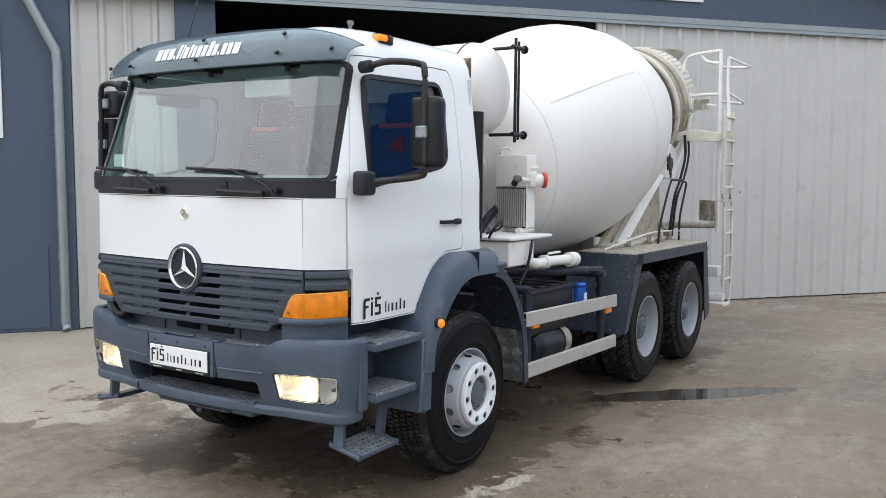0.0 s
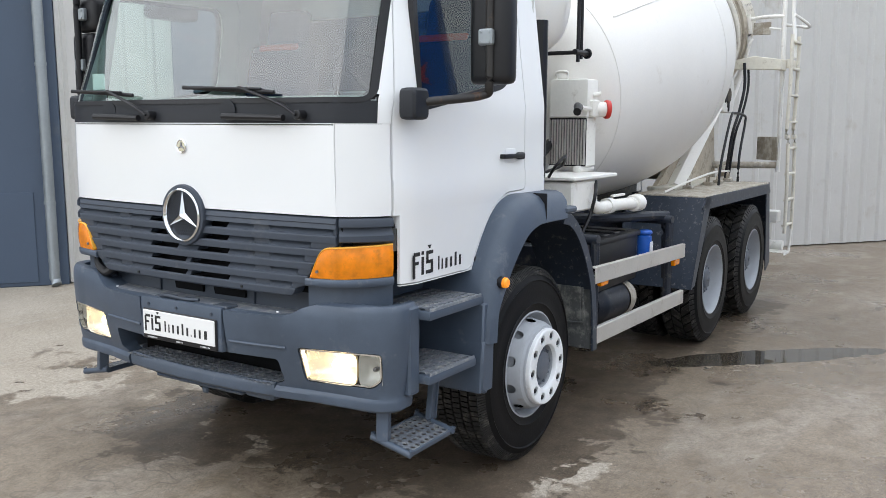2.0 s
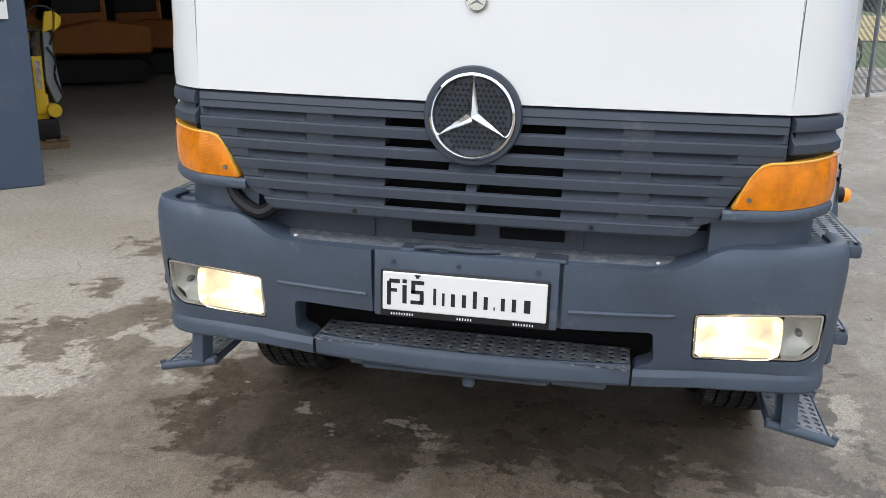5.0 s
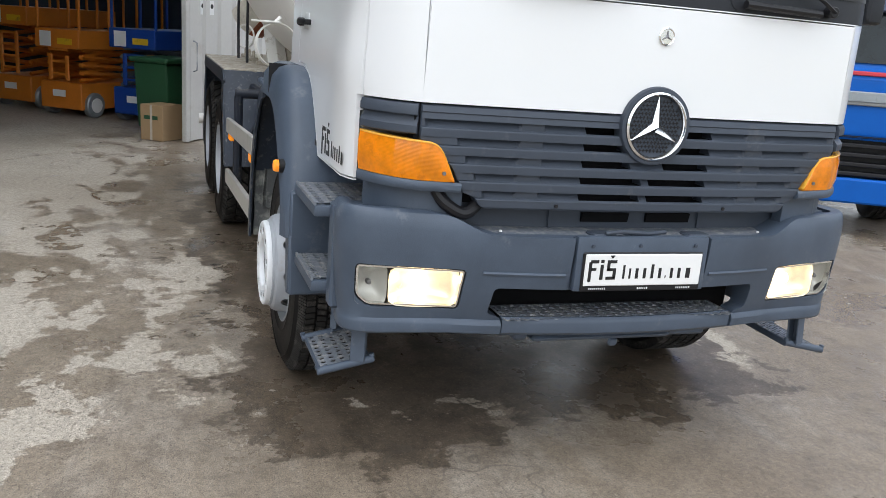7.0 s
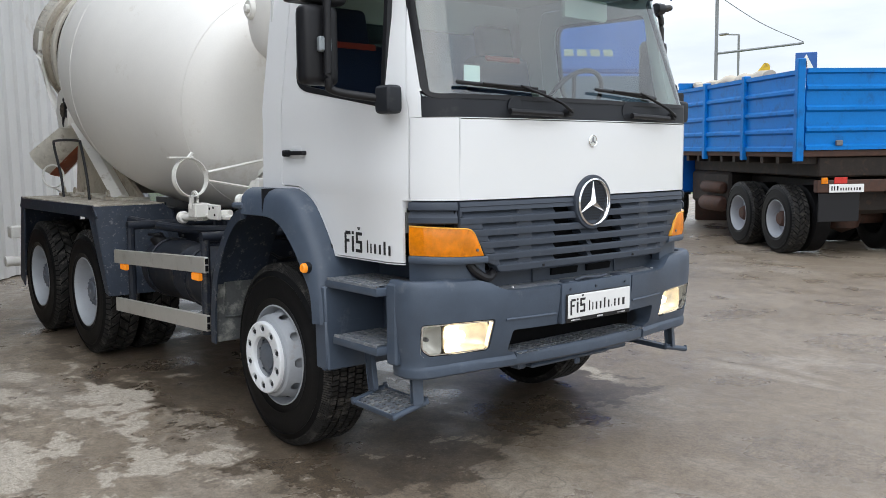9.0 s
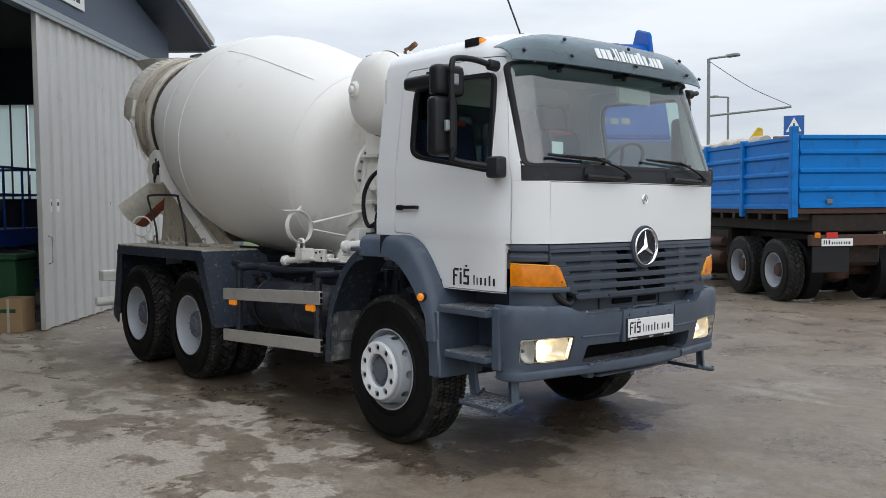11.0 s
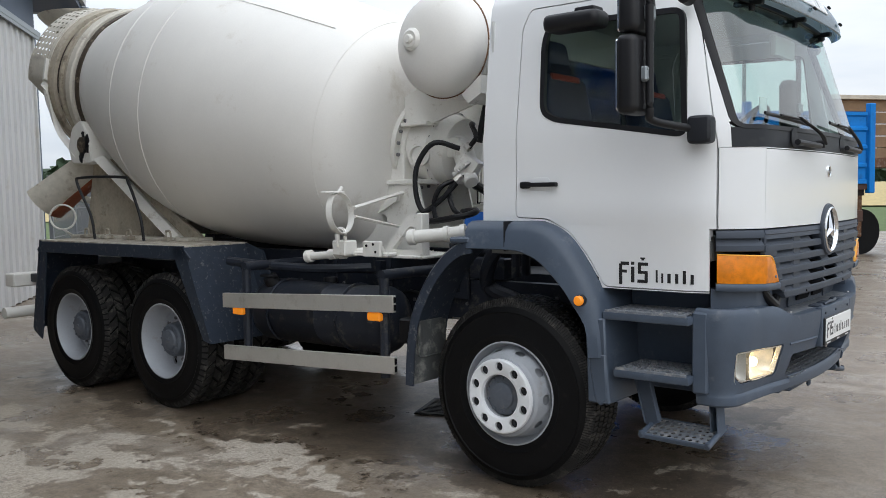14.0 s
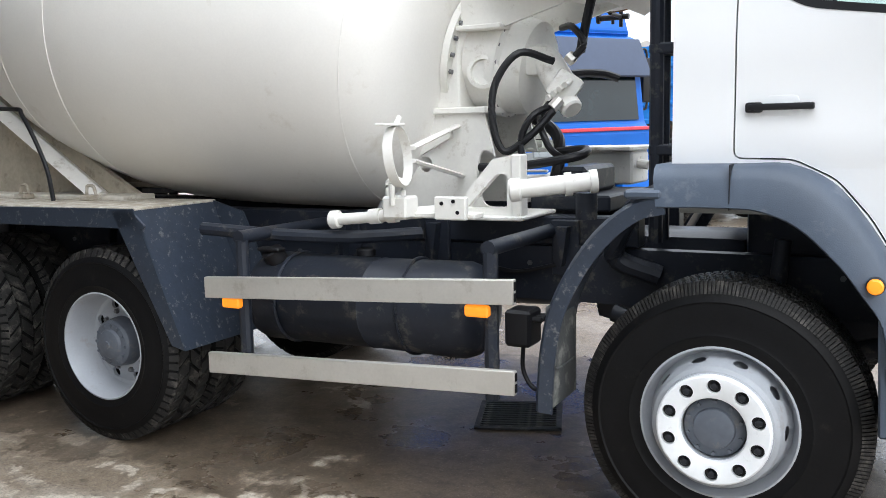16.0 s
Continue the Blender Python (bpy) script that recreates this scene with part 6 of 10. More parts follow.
rows = [[tuple(visor_at(1.02 * (2 * i / NV - 1), j / 8, 0.0)) for i in range(NV + 1)] for j in range(9)]
outer = [[b.verts.new(p) for p in r] for r in rows]
inner = [[b.verts.new((x - 0.008, y * 0.995, z - 0.005)) for x, y, z in r] for r in rows]
for j in range(8):
    for i in range(NV):
        b.faces.new((outer[j][i], outer[j][i + 1], outer[j + 1][i + 1], outer[j + 1][i]))
        b.faces.new((inner[j][i], inner[j + 1][i], inner[j + 1][i + 1], inner[j][i + 1]))
for i in range(NV):
    b.faces.new((outer[0][i], inner[0][i], inner[0][i + 1], outer[0][i + 1]))
    b.faces.new((outer[8][i], outer[8][i + 1], inner[8][i + 1], inner[8][i]))
for j in range(8):
    b.faces.new((outer[j][0], outer[j + 1][0], inner[j + 1][0], inner[j][0]))
    b.faces.new((outer[j][NV], inner[j][NV], inner[j + 1][NV], outer[j + 1][NV]))
part("visor_sheet", b, VISOR, vis, smooth=50)


for y, v in ((-0.95, 0.30), (-0.62, 0.16), (-0.62, 0.62), (0.01, 0.14), (0.01, 0.62), (0.64, 0.16), (0.64, 0.62), (0.95, 0.30)):
    bm = bmesh.new()
    p = visor_at(y, v)
    rod(bm, p, p + Vector((0.012, 0, 0.01)), 0.013, seg=12, bevel=0.003)
    part("visor_knob", bm, BLACK, vis)
for y in (-0.62, 0.02, 0.62):
    bm = bmesh.new()
    p = visor_at(y, 0.0)
    box(bm, (p.x - 0.20, y - 0.02, 2.585), (p.x - 0.05, y + 0.02, 2.612), 0.006)
    rod(bm, (p.x - 0.11, y, 2.56), (p.x - 0.11, y, 2.60), 0.016, seg=10)
    part("visor_bracket", bm, BLACK, vis)
bm = bmesh.new()
ws_ = [0.030, 0.030, 0.030, 0.009, 0.014, 0.009, 0.023, 0.014, 0.016, 0.023, 0.023, 0.023, 0.023, 0.009, 0.023, 0.023, 0.034]
hs_ = [0.042, 0.042, 0.042, 0.012, 0.055, 0.055, 0.042, 0.05, 0.042, 0.042, 0.042, 0.055, 0.042, 0.012, 0.042, 0.042, 0.042]
y = -0.37
for w_, h_ in zip(ws_, hs_):
    q0 = [visor_at(y, 0.22), visor_at(y + w_ * 1.42, 0.22), visor_at(y + w_ * 1.42, 0.22 + h_ * 6.2), visor_at(y, 0.22 + h_ * 6.2)]
    f = [bm.verts.new(p) for p in q0]
    g = [bm.verts.new(p - Vector((0.004, 0, 0.003))) for p in q0]
    bm.faces.new(f)
    bm.faces.new(g[::-1])
    for k in range(4):
        bm.faces.new((f[k], f[(k + 1) % 4], g[(k + 1) % 4], g[k]))
    y += w_ * 1.42 + 0.013
part("visor_print", bm, WHITEINK, vis, "white print bars", smooth=0)

# wipers
for y0 in (0.72, -0.20):
    wp = new("wiper")
    wp.parent = truck
    wp["label"] = "black windscreen wiper parked along the glass"
    px_ = front_x(y0, 1.88) + 0.03
    bm = bmesh.new()
    rod(bm, (px_ - 0.05, y0, 1.885), (px_ + 0.012, y0, 1.885), 0.022, seg=14, bevel=0.004)
    tube(bm, [(px_ + 0.012, y0, 1.885), (px_ + 0.014, y0 - 0.10, 1.935), (front_x(y0 - 0.3, 2.0) + 0.04, y0 - 0.33, 2.005)], 0.011, flat=0.6)
    part("wiper_arm", bm, BLACK, wp)
    bm = bmesh.new()
    tube(bm, [(front_x(y0 - 0.70 + 0.055 * k, 2.01) + 0.022, y0 - 0.70 + 0.055 * k, 2.012 - 0.003 * k) for k in range(11)], 0.006, straight=True, flat=1.6)
    tube(bm, [(front_x(y0 - .5, 2.0) + 0.032, y0 - 0.56, 2.008), (front_x(y0 - .35, 2.0) + 0.038, y0 - 0.33, 2.0), (front_x(y0 - .1, 2.0) + 0.03, y0 - 0.22, 1.997)], 0.006)
    part("wiper_blade", bm, BLACK, wp)
    bm = bmesh.new()
    tube(bm, [(front_x(y0 - 0.1, 1.86) + 0.035, y0 - 0.07, 1.872), (front_x(y0 - 0.3, 1.86) + 0.035, y0 - 0.42, 1.880)], 0.015, straight=True)
    part("grab_bar", bm, BLACK, wp, "ribbed black grab bar on the cowl")
for y in (-0.55, 0.3):
    bm = bmesh.new()
    turned(bm, [(0, 0), (0.05, 0.0), (0.05, 0.004), (0, 0.006)], 24, pose(front_x(y, 1.9) + 0.001, y, 1.905, 0, 90, 0))
    part("cowl_cap", bm, COWL, cowl)

# mirrors
def mirror_head(parent, name, c, half, label=""):
    bm = bmesh.new()
    box(bm, (-half[0], -half[1], -half[2]), half, min(half) * 0.8, 3, m=Matrix.Translation(c))
    part(name, bm, BLACK, parent, label, 50)
    bm = bmesh.new()
    prism(bm, rounded(-half[1] * 0.85, -half[2] * 0.9, half[1] * 0.85, half[2] * 0.9, 0.02), -half[0] - 0.003, -half[0] + 0.004, "x", m=Matrix.Translation(c))
    part("mirror_glass", bm, CHROME, parent)
    bm = bmesh.new()
    box(bm, (half[0] - 0.004, -0.035, -0.035), (half[0] + 0.03, 0.035, 0.035), 0.008, m=Matrix.Translation(c))
    for a in (-0.02, 0.02):
        for e in (-0.02, 0.02):
            rod(bm, (c[0] + half[0] + 0.028, c[1] + a, c[2] + e), (c[0] + half[0] + 0.034, c[1] + a, c[2] + e), 0.006, seg=8)
    part("mirror_clamp", bm, GALV, parent)


for s_ in (1, -1):
    mr = new("door_mirror")
    mr.parent = truck
    mr["label"] = "black door mirror on a bent tubular arm"
    bm = bmesh.new()
    ym = 1.36 if s_ < 0 else 1.33
    xm = -0.55 if s_ < 0 else -0.68
    tube(bm, [(-0.50, s_ * 1.06, 2.575), (-0.52, s_ * 1.20, 2.60), (xm, s_ * (ym - 0.04), 2.60), (xm, s_ * ym, 2.55), (xm, s_ * ym, 2.30), (xm, s_ * ym, 2.03), (xm, s_ * (ym - 0.03), 1.975), (-0.46, s_ * 1.19, 1.945), (-0.40, s_ * 1.10, 1.935)], 0.019, seg=12, steps=8)
    part("mirror_arm", bm, BLACK if s_ < 0 else ARMRUST, mr)
    bm = bmesh.new()
    box(bm, (-0.455, s_ * 1.085, 1.865), (-0.335, s_ * 1.175, 2.0), 0.03, 3)
    part("arm_foot", bm, COWL, mr)
    bm = bmesh.new()
    rod(bm, (-0.50, s_ * 1.02, 2.575), (-0.50, s_ * 1.10, 2.58), 0.035, seg=16, bevel=0.008)
    part("arm_socket", bm, COWL, mr)
    if s_ < 0:
        mirror_head(mr, "wide_angle_mirror", (xm - 0.075, -1.335, 2.47), (0.05, 0.115, 0.095))
        mirror_head(mr, "main_mirror", (xm - 0.075, -1.37, 2.185), (0.05, 0.095, 0.185))
    else:
        mirror_head(mr, "main_mirror", (xm - 0.05, 1.32, 2.22), (0.05, 0.10, 0.20))
km = new("kerb_mirror")
km.parent = truck
bm = bmesh.new()
box(bm, (-1.22, -1.23, 2.475), (-0.90, -1.07, 2.565), 0.04, 3)
box(bm, (-1.08, -1.14, 2.56), (-0.96, -1.03, 2.60), 0.02, 2)
part("mirror_housing", bm, BLACK, km, "black kerb mirror above the door window", 50)

# roof aerial and hatch
bm = bmesh.new()
tube(bm, [(-0.68, -0.62, 2.83), (-0.77, -0.64, 3.05), (-1.00, -0.70, 3.62)], 0.006, seg=6)
rod(bm, (-0.68, -0.62, 2.80), (-0.68, -0.62, 2.86), 0.018, seg=10)
part("aerial", bm, BLACK, cab, "thin whip aerial")
bm = bmesh.new()
box(bm, (-1.35, -0.40, 2.835), (-0.85, 0.40, 2.872), 0.02, 2)
part("roof_hatch", bm, WHITE, cab, "white roof hatch")
bm = bmesh.new()
rod(bm, (-0.78, 0.72, 2.80), (-0.78, 0.72, 2.88), 0.012, seg=8)
rod(bm, (-0.78, 0.72, 2.88), (-0.78, 0.72, 2.90), 0.02, seg=8)
part("roof_bolt", bm, NUT, cab)

# inside
bm = bmesh.new()
box(bm, (-1.68, -1.04, 1.30), (-0.38, 1.04, 1.42))
part("cab_floor", bm, DASH, cab)
bm = bmesh.new()
prism(bm, [(-0.22, 1.42), (-0.21, 1.93), (-0.40, 1.98), (-0.62, 1.93), (-0.68, 1.80), (-0.60, 1.42)], -0.86, 0.86, "y", bevel=0.02)
part("dashboard", bm, DASH, cab, "dark grey dashboard")
bm = bmesh.new()
box(bm, (-1.675, -1.03, 1.42), (-1.66, 1.03, 2.04))
for a, c in ((-1.03, -0.62), (0.62, 1.03)):
    box(bm, (-1.675, a, 2.04), (-1.66, c, 2.62))
part("rear_trim", bm, CABGREY, cab, "grey trim of the cab's rear wall")
bm = bmesh.new()
box(bm, (-1.6, -0.9, 2.70), (-0.6, 0.9, 2.72), 0.01)
part("headliner", bm, CABGREY, cab)
for y, nm in ((0.60, "driver_seat"), (-0.62, "passenger_seat")):
    se = new(nm)
    se.parent = truck
    se["label"] = "dark blue cloth seat with red piping"
    bm = bmesh.new()
    box(bm, (-1.30, y - 0.26, 1.62), (-0.80, y + 0.26, 1.80), 0.06, 3)
    part("seat_cushion", bm, SEATBLUE, se, smooth=50)
    bm = bmesh.new()
    box(bm, (-0.075, -0.26, 0.0), (0.075, 0.26, 0.62), 0.06, 3, m=pose(-1.38, y, 1.72, 0, -12, 0))
    part("backrest", bm, SEATBLUE, se, smooth=50)
    bm = bmesh.new()
    box(bm, (-0.05, -0.15, 0.60), (0.05, 0.15, 0.84), 0.045, 3, m=pose(-1.38, y, 1.72, 0, -12, 0))
    part("headrest", bm, SEATBLUE, se, smooth=50)
    bm = bmesh.new()
    box(bm, (0.060, -0.16, 0.575), (0.080, 0.16, 0.615), 0.008, m=pose(-1.38, y, 1.72, 0, -12, 0))
    part("piping", bm, SEATRED, se)
    bm = bmesh.new()
    box(bm, (-1.25, y - 0.2, 1.42), (-0.9, y + 0.2, 1.62), 0.02)
    part("seat_base", bm, BLACK, se)
bm = bmesh.new()
b = bmesh.new()
mt = pose(-0.80, 0.60, 2.0, 0, -55, 0)
bmesh.ops.create_circle(b, radius=0.01, segments=8)
bmesh.ops.delete(b, geom=b.verts[:], context="VERTS")
ringp = [mt @ Vector((0.225 * math.cos(a), 0.225 * math.sin(a), 0)) for a in [2 * math.pi * k / 36 for k in range(37)]]
tube(b, ringp, 0.015, seg=8, straight=True)
join(bm, b)
rod(bm, mt @ Vector((0, 0, -0.25)), mt @ Vector((0, 0, 0)), 0.03, seg=12)
for k in range(3):
    a = radians(90 + 120 * k)
    rod(bm, mt @ Vector((0, 0, -0.01)), mt @ Vector((0.22 * math.cos(a), 0.22 * math.sin(a), 0)), 0.014, seg=8)
part("steering_wheel", bm, BLACK, cab, "black steering wheel")
bm = bmesh.new()
box(bm, (-0.235, -0.80, 2.02), (-0.231, -0.70, 2.10), m=pose(0, 0, 0.0))
part("windscreen_sticker", bm, WHITEINK, cab, "small white sticker inside the glass", smooth=0)
bm = bmesh.new()
box(bm, (-0.50, 0.15, 2.44), (-0.46, 0.52, 2.56), 0.02, 2)
part("inner_sunshade", bm, CABGREY, cab)

# ---- chassis ----
for s_ in (-1, 1):
    bm = bmesh.new()
    prism(bm, [(s_ * 0.36, 0.80), (s_ * 0.44, 0.80), (s_ * 0.44, 1.065), (s_ * 0.36, 1.065), (s_ * 0.36, 1.055), (s_ * 0.43, 1.055), (s_ * 0.43, 0.81), (s_ * 0.36, 0.81)], -7.1, -0.45, "x")
    rail = part("frame_rail", bm, CHASSIS, truck, "dark blue steel frame rail")
    for k in range(26):
        bm = bmesh.new()
        x = -0.9 - 0.235 * k
        rod(bm, (x, s_ * 0.44, 0.90 + 0.08 * (k % 2)), (x, s_ * 0.452, 0.90 + 0.08 * (k % 2)), 0.013, seg=6)
        part("bolt", bm, NUT, rail)
    bm = bmesh.new()
    box(bm, (-7.0, s_ * 0.34, 1.075), (-2.0, s_ * 0.455, 1.215), 0.008)
    part("subframe_rail", bm, CHASSIS, truck, "dark blue mixer subframe rail")
    for x in (-2.35, -3.05, -3.6, -4.6, -5.4, -6.4):
        bm = bmesh.new()
        box(bm, (x - 0.07, s_ * 0.445, 0.93), (x + 0.07, s_ * 0.475, 1.20), 0.006)
        prism(bm, [(x - 0.03, 1.17), (x + 0.03, 1.17), (x, 0.98)], s_ * 0.475, s_ * 0.53, "y")
        part("subframe_bracket", bm, CHASSIS, truck)
for x in (-0.7, -2.2, -3.4, -4.2, -5.4, -6.6):
    bm = bmesh.new()
    box(bm, (x - 0.05, -0.37, 0.83), (x + 0.05, 0.37, 1.03), 0.01)
    part("cross_member", bm, CHASSIS, truck)
# engine, gearbox, shafts and axles under the cab
bm = bmesh.new()
box(bm, (-1.55, -0.33, 0.62), (-0.55, 0.33, 1.36), 0.06, 2)
box(bm, (-2.3, -0.22, 0.66), (-1.55, 0.22, 1.12), 0.08, 2)
rod(bm, (-2.3, 0, 0.82), (-4.5, 0, 0.66), 0.055)
rod(bm, (-5.0, 0, 0.60), (-5.9, 0, 0.60), 0.05)
part("drivetrain", bm, CHASSIS, truck, "oily dark engine and drive shaft")
bm = bmesh.new()
tube(bm, [(-1.505, -0.95, 0.53), (-1.505, -0.6, 0.46), (-1.505, 0, 0.44), (-1.505, 0.6, 0.46), (-1.505, 0.95, 0.53)], 0.06)
part("front_axle", bm, CHASSIS, truck)
for x in (-4.74, -6.09):
    bm = bmesh.new()
    rod(bm, (x, -0.95, 0.535), (x, 0.95, 0.535), 0.085)
    turned(bm, [(0, -0.2), (0.2, -0.14), (0.25, 0), (0.2, 0.14), (0, 0.2)], 20, Matrix.Translation((x, 0, 0.56)))
    part("rear_axle", bm, CHASSIS, truck)
for s_ in (-1, 1):
    bm = bmesh.new()
    for k in range(4):
        tube(bm, [(-6.2 + 0.12 * k, s_ * 0.52, 0.76 + 0.02 * k), (-5.41, s_ * 0.52, 0.93), (-4.62 - 0.12 * k, s_ * 0.52, 0.76 + 0.02 * k)], 0.018, seg=6, flat=1.0)
    box(bm, (-5.55, s_ * 0.44, 0.60), (-5.28, s_ * 0.60, 0.96), 0.03)
    part("leaf_spring", bm, CHASSIS, truck, "dark stacked leaf spring")
    bm = bmesh.new()
    tube(bm, [(-2.1, s_ * 0.52, 0.78), (-1.5, s_ * 0.52, 0.62), (-0.75, s_ * 0.52, 0.78)], 0.035, flat=1.2)
    rod(bm, (-1.42, s_ * 0.58, 0.55), (-1.36, s_ * 0.55, 1.15), 0.035)
    part("front_spring", bm, CHASSIS, truck)
    # dark inner liner of the front wheel arch
    bm = bmesh.new()
    prism(bm, [(-0.93, 0.75), (-0.96, 1.02), (-1.10, 1.22), (-1.30, 1.36), (-1.70, 1.36), (-1.70, 1.40), (-1.20, 1.40), (-0.96, 1.20), (-0.90, 0.75)], s_ * 0.60, s_ * 1.10, "y")
    part("arch_liner", bm, BLACK, truck)

# rear mudguards
for s_ in (-1, 1):
    mg = new("rear_mudguard")
    mg.parent = truck
    mg["label"] = "scuffed dark blue steel mudguard over the rear axles"
    bm = bmesh.new()
    box(bm, (-6.62, s_ * 0.60, 1.262), (-4.42, s_ * 1.205, 1.278), 0.004)
    part("top_plate", bm, CEMENT, mg, "dusty flat top plate")
    bm = bmesh.new()
    prism(bm, [(-6.68, 1.185), (-6.60, 1.262), (-4.45, 1.275), (-4.35, 1.19), (-4.36, 1.17), (-6.66, 1.165)], s_ * 1.195, s_ * 1.21, "y", bevel=0.003)
    part("side_band", bm, MUDGUARD, mg)
    b = bmesh.new()
    lo, hi = (-4.12, 0.555), (-4.425, 1.276)
    prism(b, [lo, hi, (hi[0] - 0.02, hi[1]), (lo[0] - 0.02, lo[1])], s_ * 0.62, s_ * 1.205, "y")
    part("front_slope", b, MUDGUARD, mg, "scuffed sloping front plate")
    b = bmesh.new()
    prism(b, [(lo[0], lo[1]), (hi[0], hi[1]), (hi[0] - 0.16, hi[1] - 0.02), (lo[0] - 0.09, lo[1] + 0.02)], s_ * 1.198, s_ * 1.21, "y")
    part("slope_edge", b, MUDGUARD, mg)
    b = bmesh.new()
    prism(b, [(lo[0], lo[1]), (hi[0], hi[1]), (hi[0] + 0.22, hi[1] - 0.06), (lo[0] + 0.10, lo[1] + 0.25)], s_ * 0.615, s_ * 0.625, "y")
    part("inner_gusset", b, MUDGUARD, mg)
    b = bmesh.new()
    prism(b, [(-6.62, 1.275), (-6.80, 0.45), (-6.82, 0.45), (-6.64, 1.278)], s_ * 0.62, s_ * 1.205, "y")
    prism(b, [(-6.60, 1.27), (-6.80, 0.43), (-6.66, 0.36), (-6.62, 0.50), (-6.52, 1.18)], s_ * 1.196, s_ * 1.208, "y")
    part("rear_slope", b, MUDGUARD, mg)
    bm = bmesh.new()
    tube(bm, [(-4.7, s_ * 1.0, 1.225), (-6.3, s_ * 1.0, 1.225)], 0.022, straight=True)
    for x in (-4.8, -5.4, -6.2):
        box(bm, (x - 0.05, s_ * 0.45, 1.20), (x + 0.05, s_ * 1.19, 1.262), 0.006)
    part("guard_stay", bm, CHASSIS, mg)

# aluminium side rails with stays and amber markers
for s_ in (-1, 1):
    sr = new("side_underrun_guard")
    sr.parent = truck
    sr["label"] = "brushed aluminium side guard of two rails"
    x0, x1 = (-3.965, -2.30) if s_ < 0 else (-3.92, -2.19)
    for z0, z1 in (((0.842, 0.925) if s_ < 0 else (0.845, 0.895)), ((0.462, 0.545) if s_ < 0 else (0.485, 0.515))):
        bm = bmesh.new()
        h = 0.105
        o = [(x0, z0), (x1, z1), (x1, z1 + h), (x0, z0 + h)]
        prism(bm, o, s_ * 1.180, s_ * 1.212, "y", bevel=0.004)
        rl = part("guard_rail", bm, ALU, sr)
        # dark patches paint the shade inside the hollow rail
        bm = bmesh.new()
        for k in range(2):
            zz = z1 + 0.012 + 0.047 * k
            box(bm, (x1 - 0.001, s_ * 1.185, zz), (x1 + 0.002, s_ * 1.206, zz + 0.036))
        part("rail_end", bm, HOLESHADE, rl)
    for x in (x1 - 0.13, x0 + 0.20):
        bm = bmesh.new()
        tube(bm, [(x, s_ * 1.145, 0.50), (x, s_ * 1.145, 1.13)], 0.032, straight=True)
        tube(bm, [(x, s_ * 1.17, 1.145), (x, s_ * 0.44, 1.145)], 0.034, straight=True, seg=12)
        part("guard_stay", bm, CHASSIS, sr)
        bm = bmesh.new()
        z = 0.80 + (0.06 if x > -3 else 0)
        box(bm, (x - 0.10, s_ * 1.13, z), (x + 0.01, s_ * 1.205, z + 0.05), 0.008)
        part("side_marker", bm, AMBER_LIT if s_ < 0 else AMBER, sr, "amber side marker")
bm = bmesh.new()
tube(bm, [(-4.15, -1.0, 1.16), (-3.75, -0.93, 1.135), (-3.35, -0.80, 1.12), (-3.1, -0.55, 1.12)], 0.034)
part("mudguard_tube", bm, CHASSIS, truck)
bm = bmesh.new()
tube(bm, [(-2.6, 0.62, 1.22), (-3.1, 0.9, 1.20), (-3.7, 1.08, 1.175), (-3.76, 1.10, 1.13), (-3.76, 1.12, 0.70)], 0.036)
part("mudguard_tube", bm, CHASSIS, truck)

# air tank on the right, battery box and small tank on the left
at_ = new("air_tank")
at_.parent = truck
at_["label"] = "dented dark blue cylindrical fuel tank"
bm = bmesh.new()
R = 0.222
turned(bm, [(0, 0), (0.09, 0.006), (0.16, 0.030), (0.205, 0.075), (R, 0.125), (R, 0.60), (R + 0.003, 0.605), (R, 0.61), (R, 1.235), (0.205, 1.285), (0.16, 1.33), (0.09, 1.354), (0, 1.36)], 48, Matrix.Translation((-2.56, -0.84, 0.808)) @ Matrix.Rotation(radians(-90), 4, "Y"))
for v in bm.verts:
    v.co += Vector((0, 0.012 * noise.noise(v.co * 3.5), 0.012 * noise.noise(v.co * 3.5 + Vector((5, 2, 1)))))
part("tank_shell", bm, CHASSIS, at_, smooth=50)
for x in (-2.95, -3.65):
    bm = bmesh.new()
    ringp = [(x, -0.84 + (R + 0.006) * math.cos(a), 0.808 + (R + 0.006) * math.sin(a)) for a in [2 * math.pi * k / 40 for k in range(41)]]
    tube(bm, ringp, 0.010, seg=6, straight=True)
    box(bm, (x - 0.05, -0.66, 0.56), (x + 0.05, -0.42, 0.9), 0.01)
    part("tank_strap", bm, CHASSIS, at_)
bm = bmesh.new()
rod(bm, (-3.72, -0.92, 0.99), (-3.74, -0.96, 1.06), 0.055, seg=16, bevel=0.008)
box(bm, (-3.80, -1.0, 1.055), (-3.66, -0.94, 1.075), 0.006, m=None)
part("filler_cap", bm, BLACK, at_)
bm = bmesh.new()
rod(bm, (-3.3, -0.76, 1.02), (-3.3, -0.76, 1.06), 0.05, seg=16, bevel=0.006)
part("sender_cap", bm, BLACK, at_)
bm = bmesh.new()
box(bm, (-2.43, -1.02, 0.70), (-2.31, -0.88, 0.86), 0.012)
tube(bm, [(-2.37, -0.95, 0.70), (-2.36, -0.97, 0.58), (-2.28, -1.0, 0.52), (-2.22, -0.95, 0.66)], 0.010)
for k in range(3):
    rod(bm, (-2.31, -0.98 + 0.04 * k, 0.82), (-2.27, -0.98 + 0.04 * k, 0.82), 0.014, seg=8)
part("valve_block", bm, BLACK, truck, "black air valve with hanging hose")

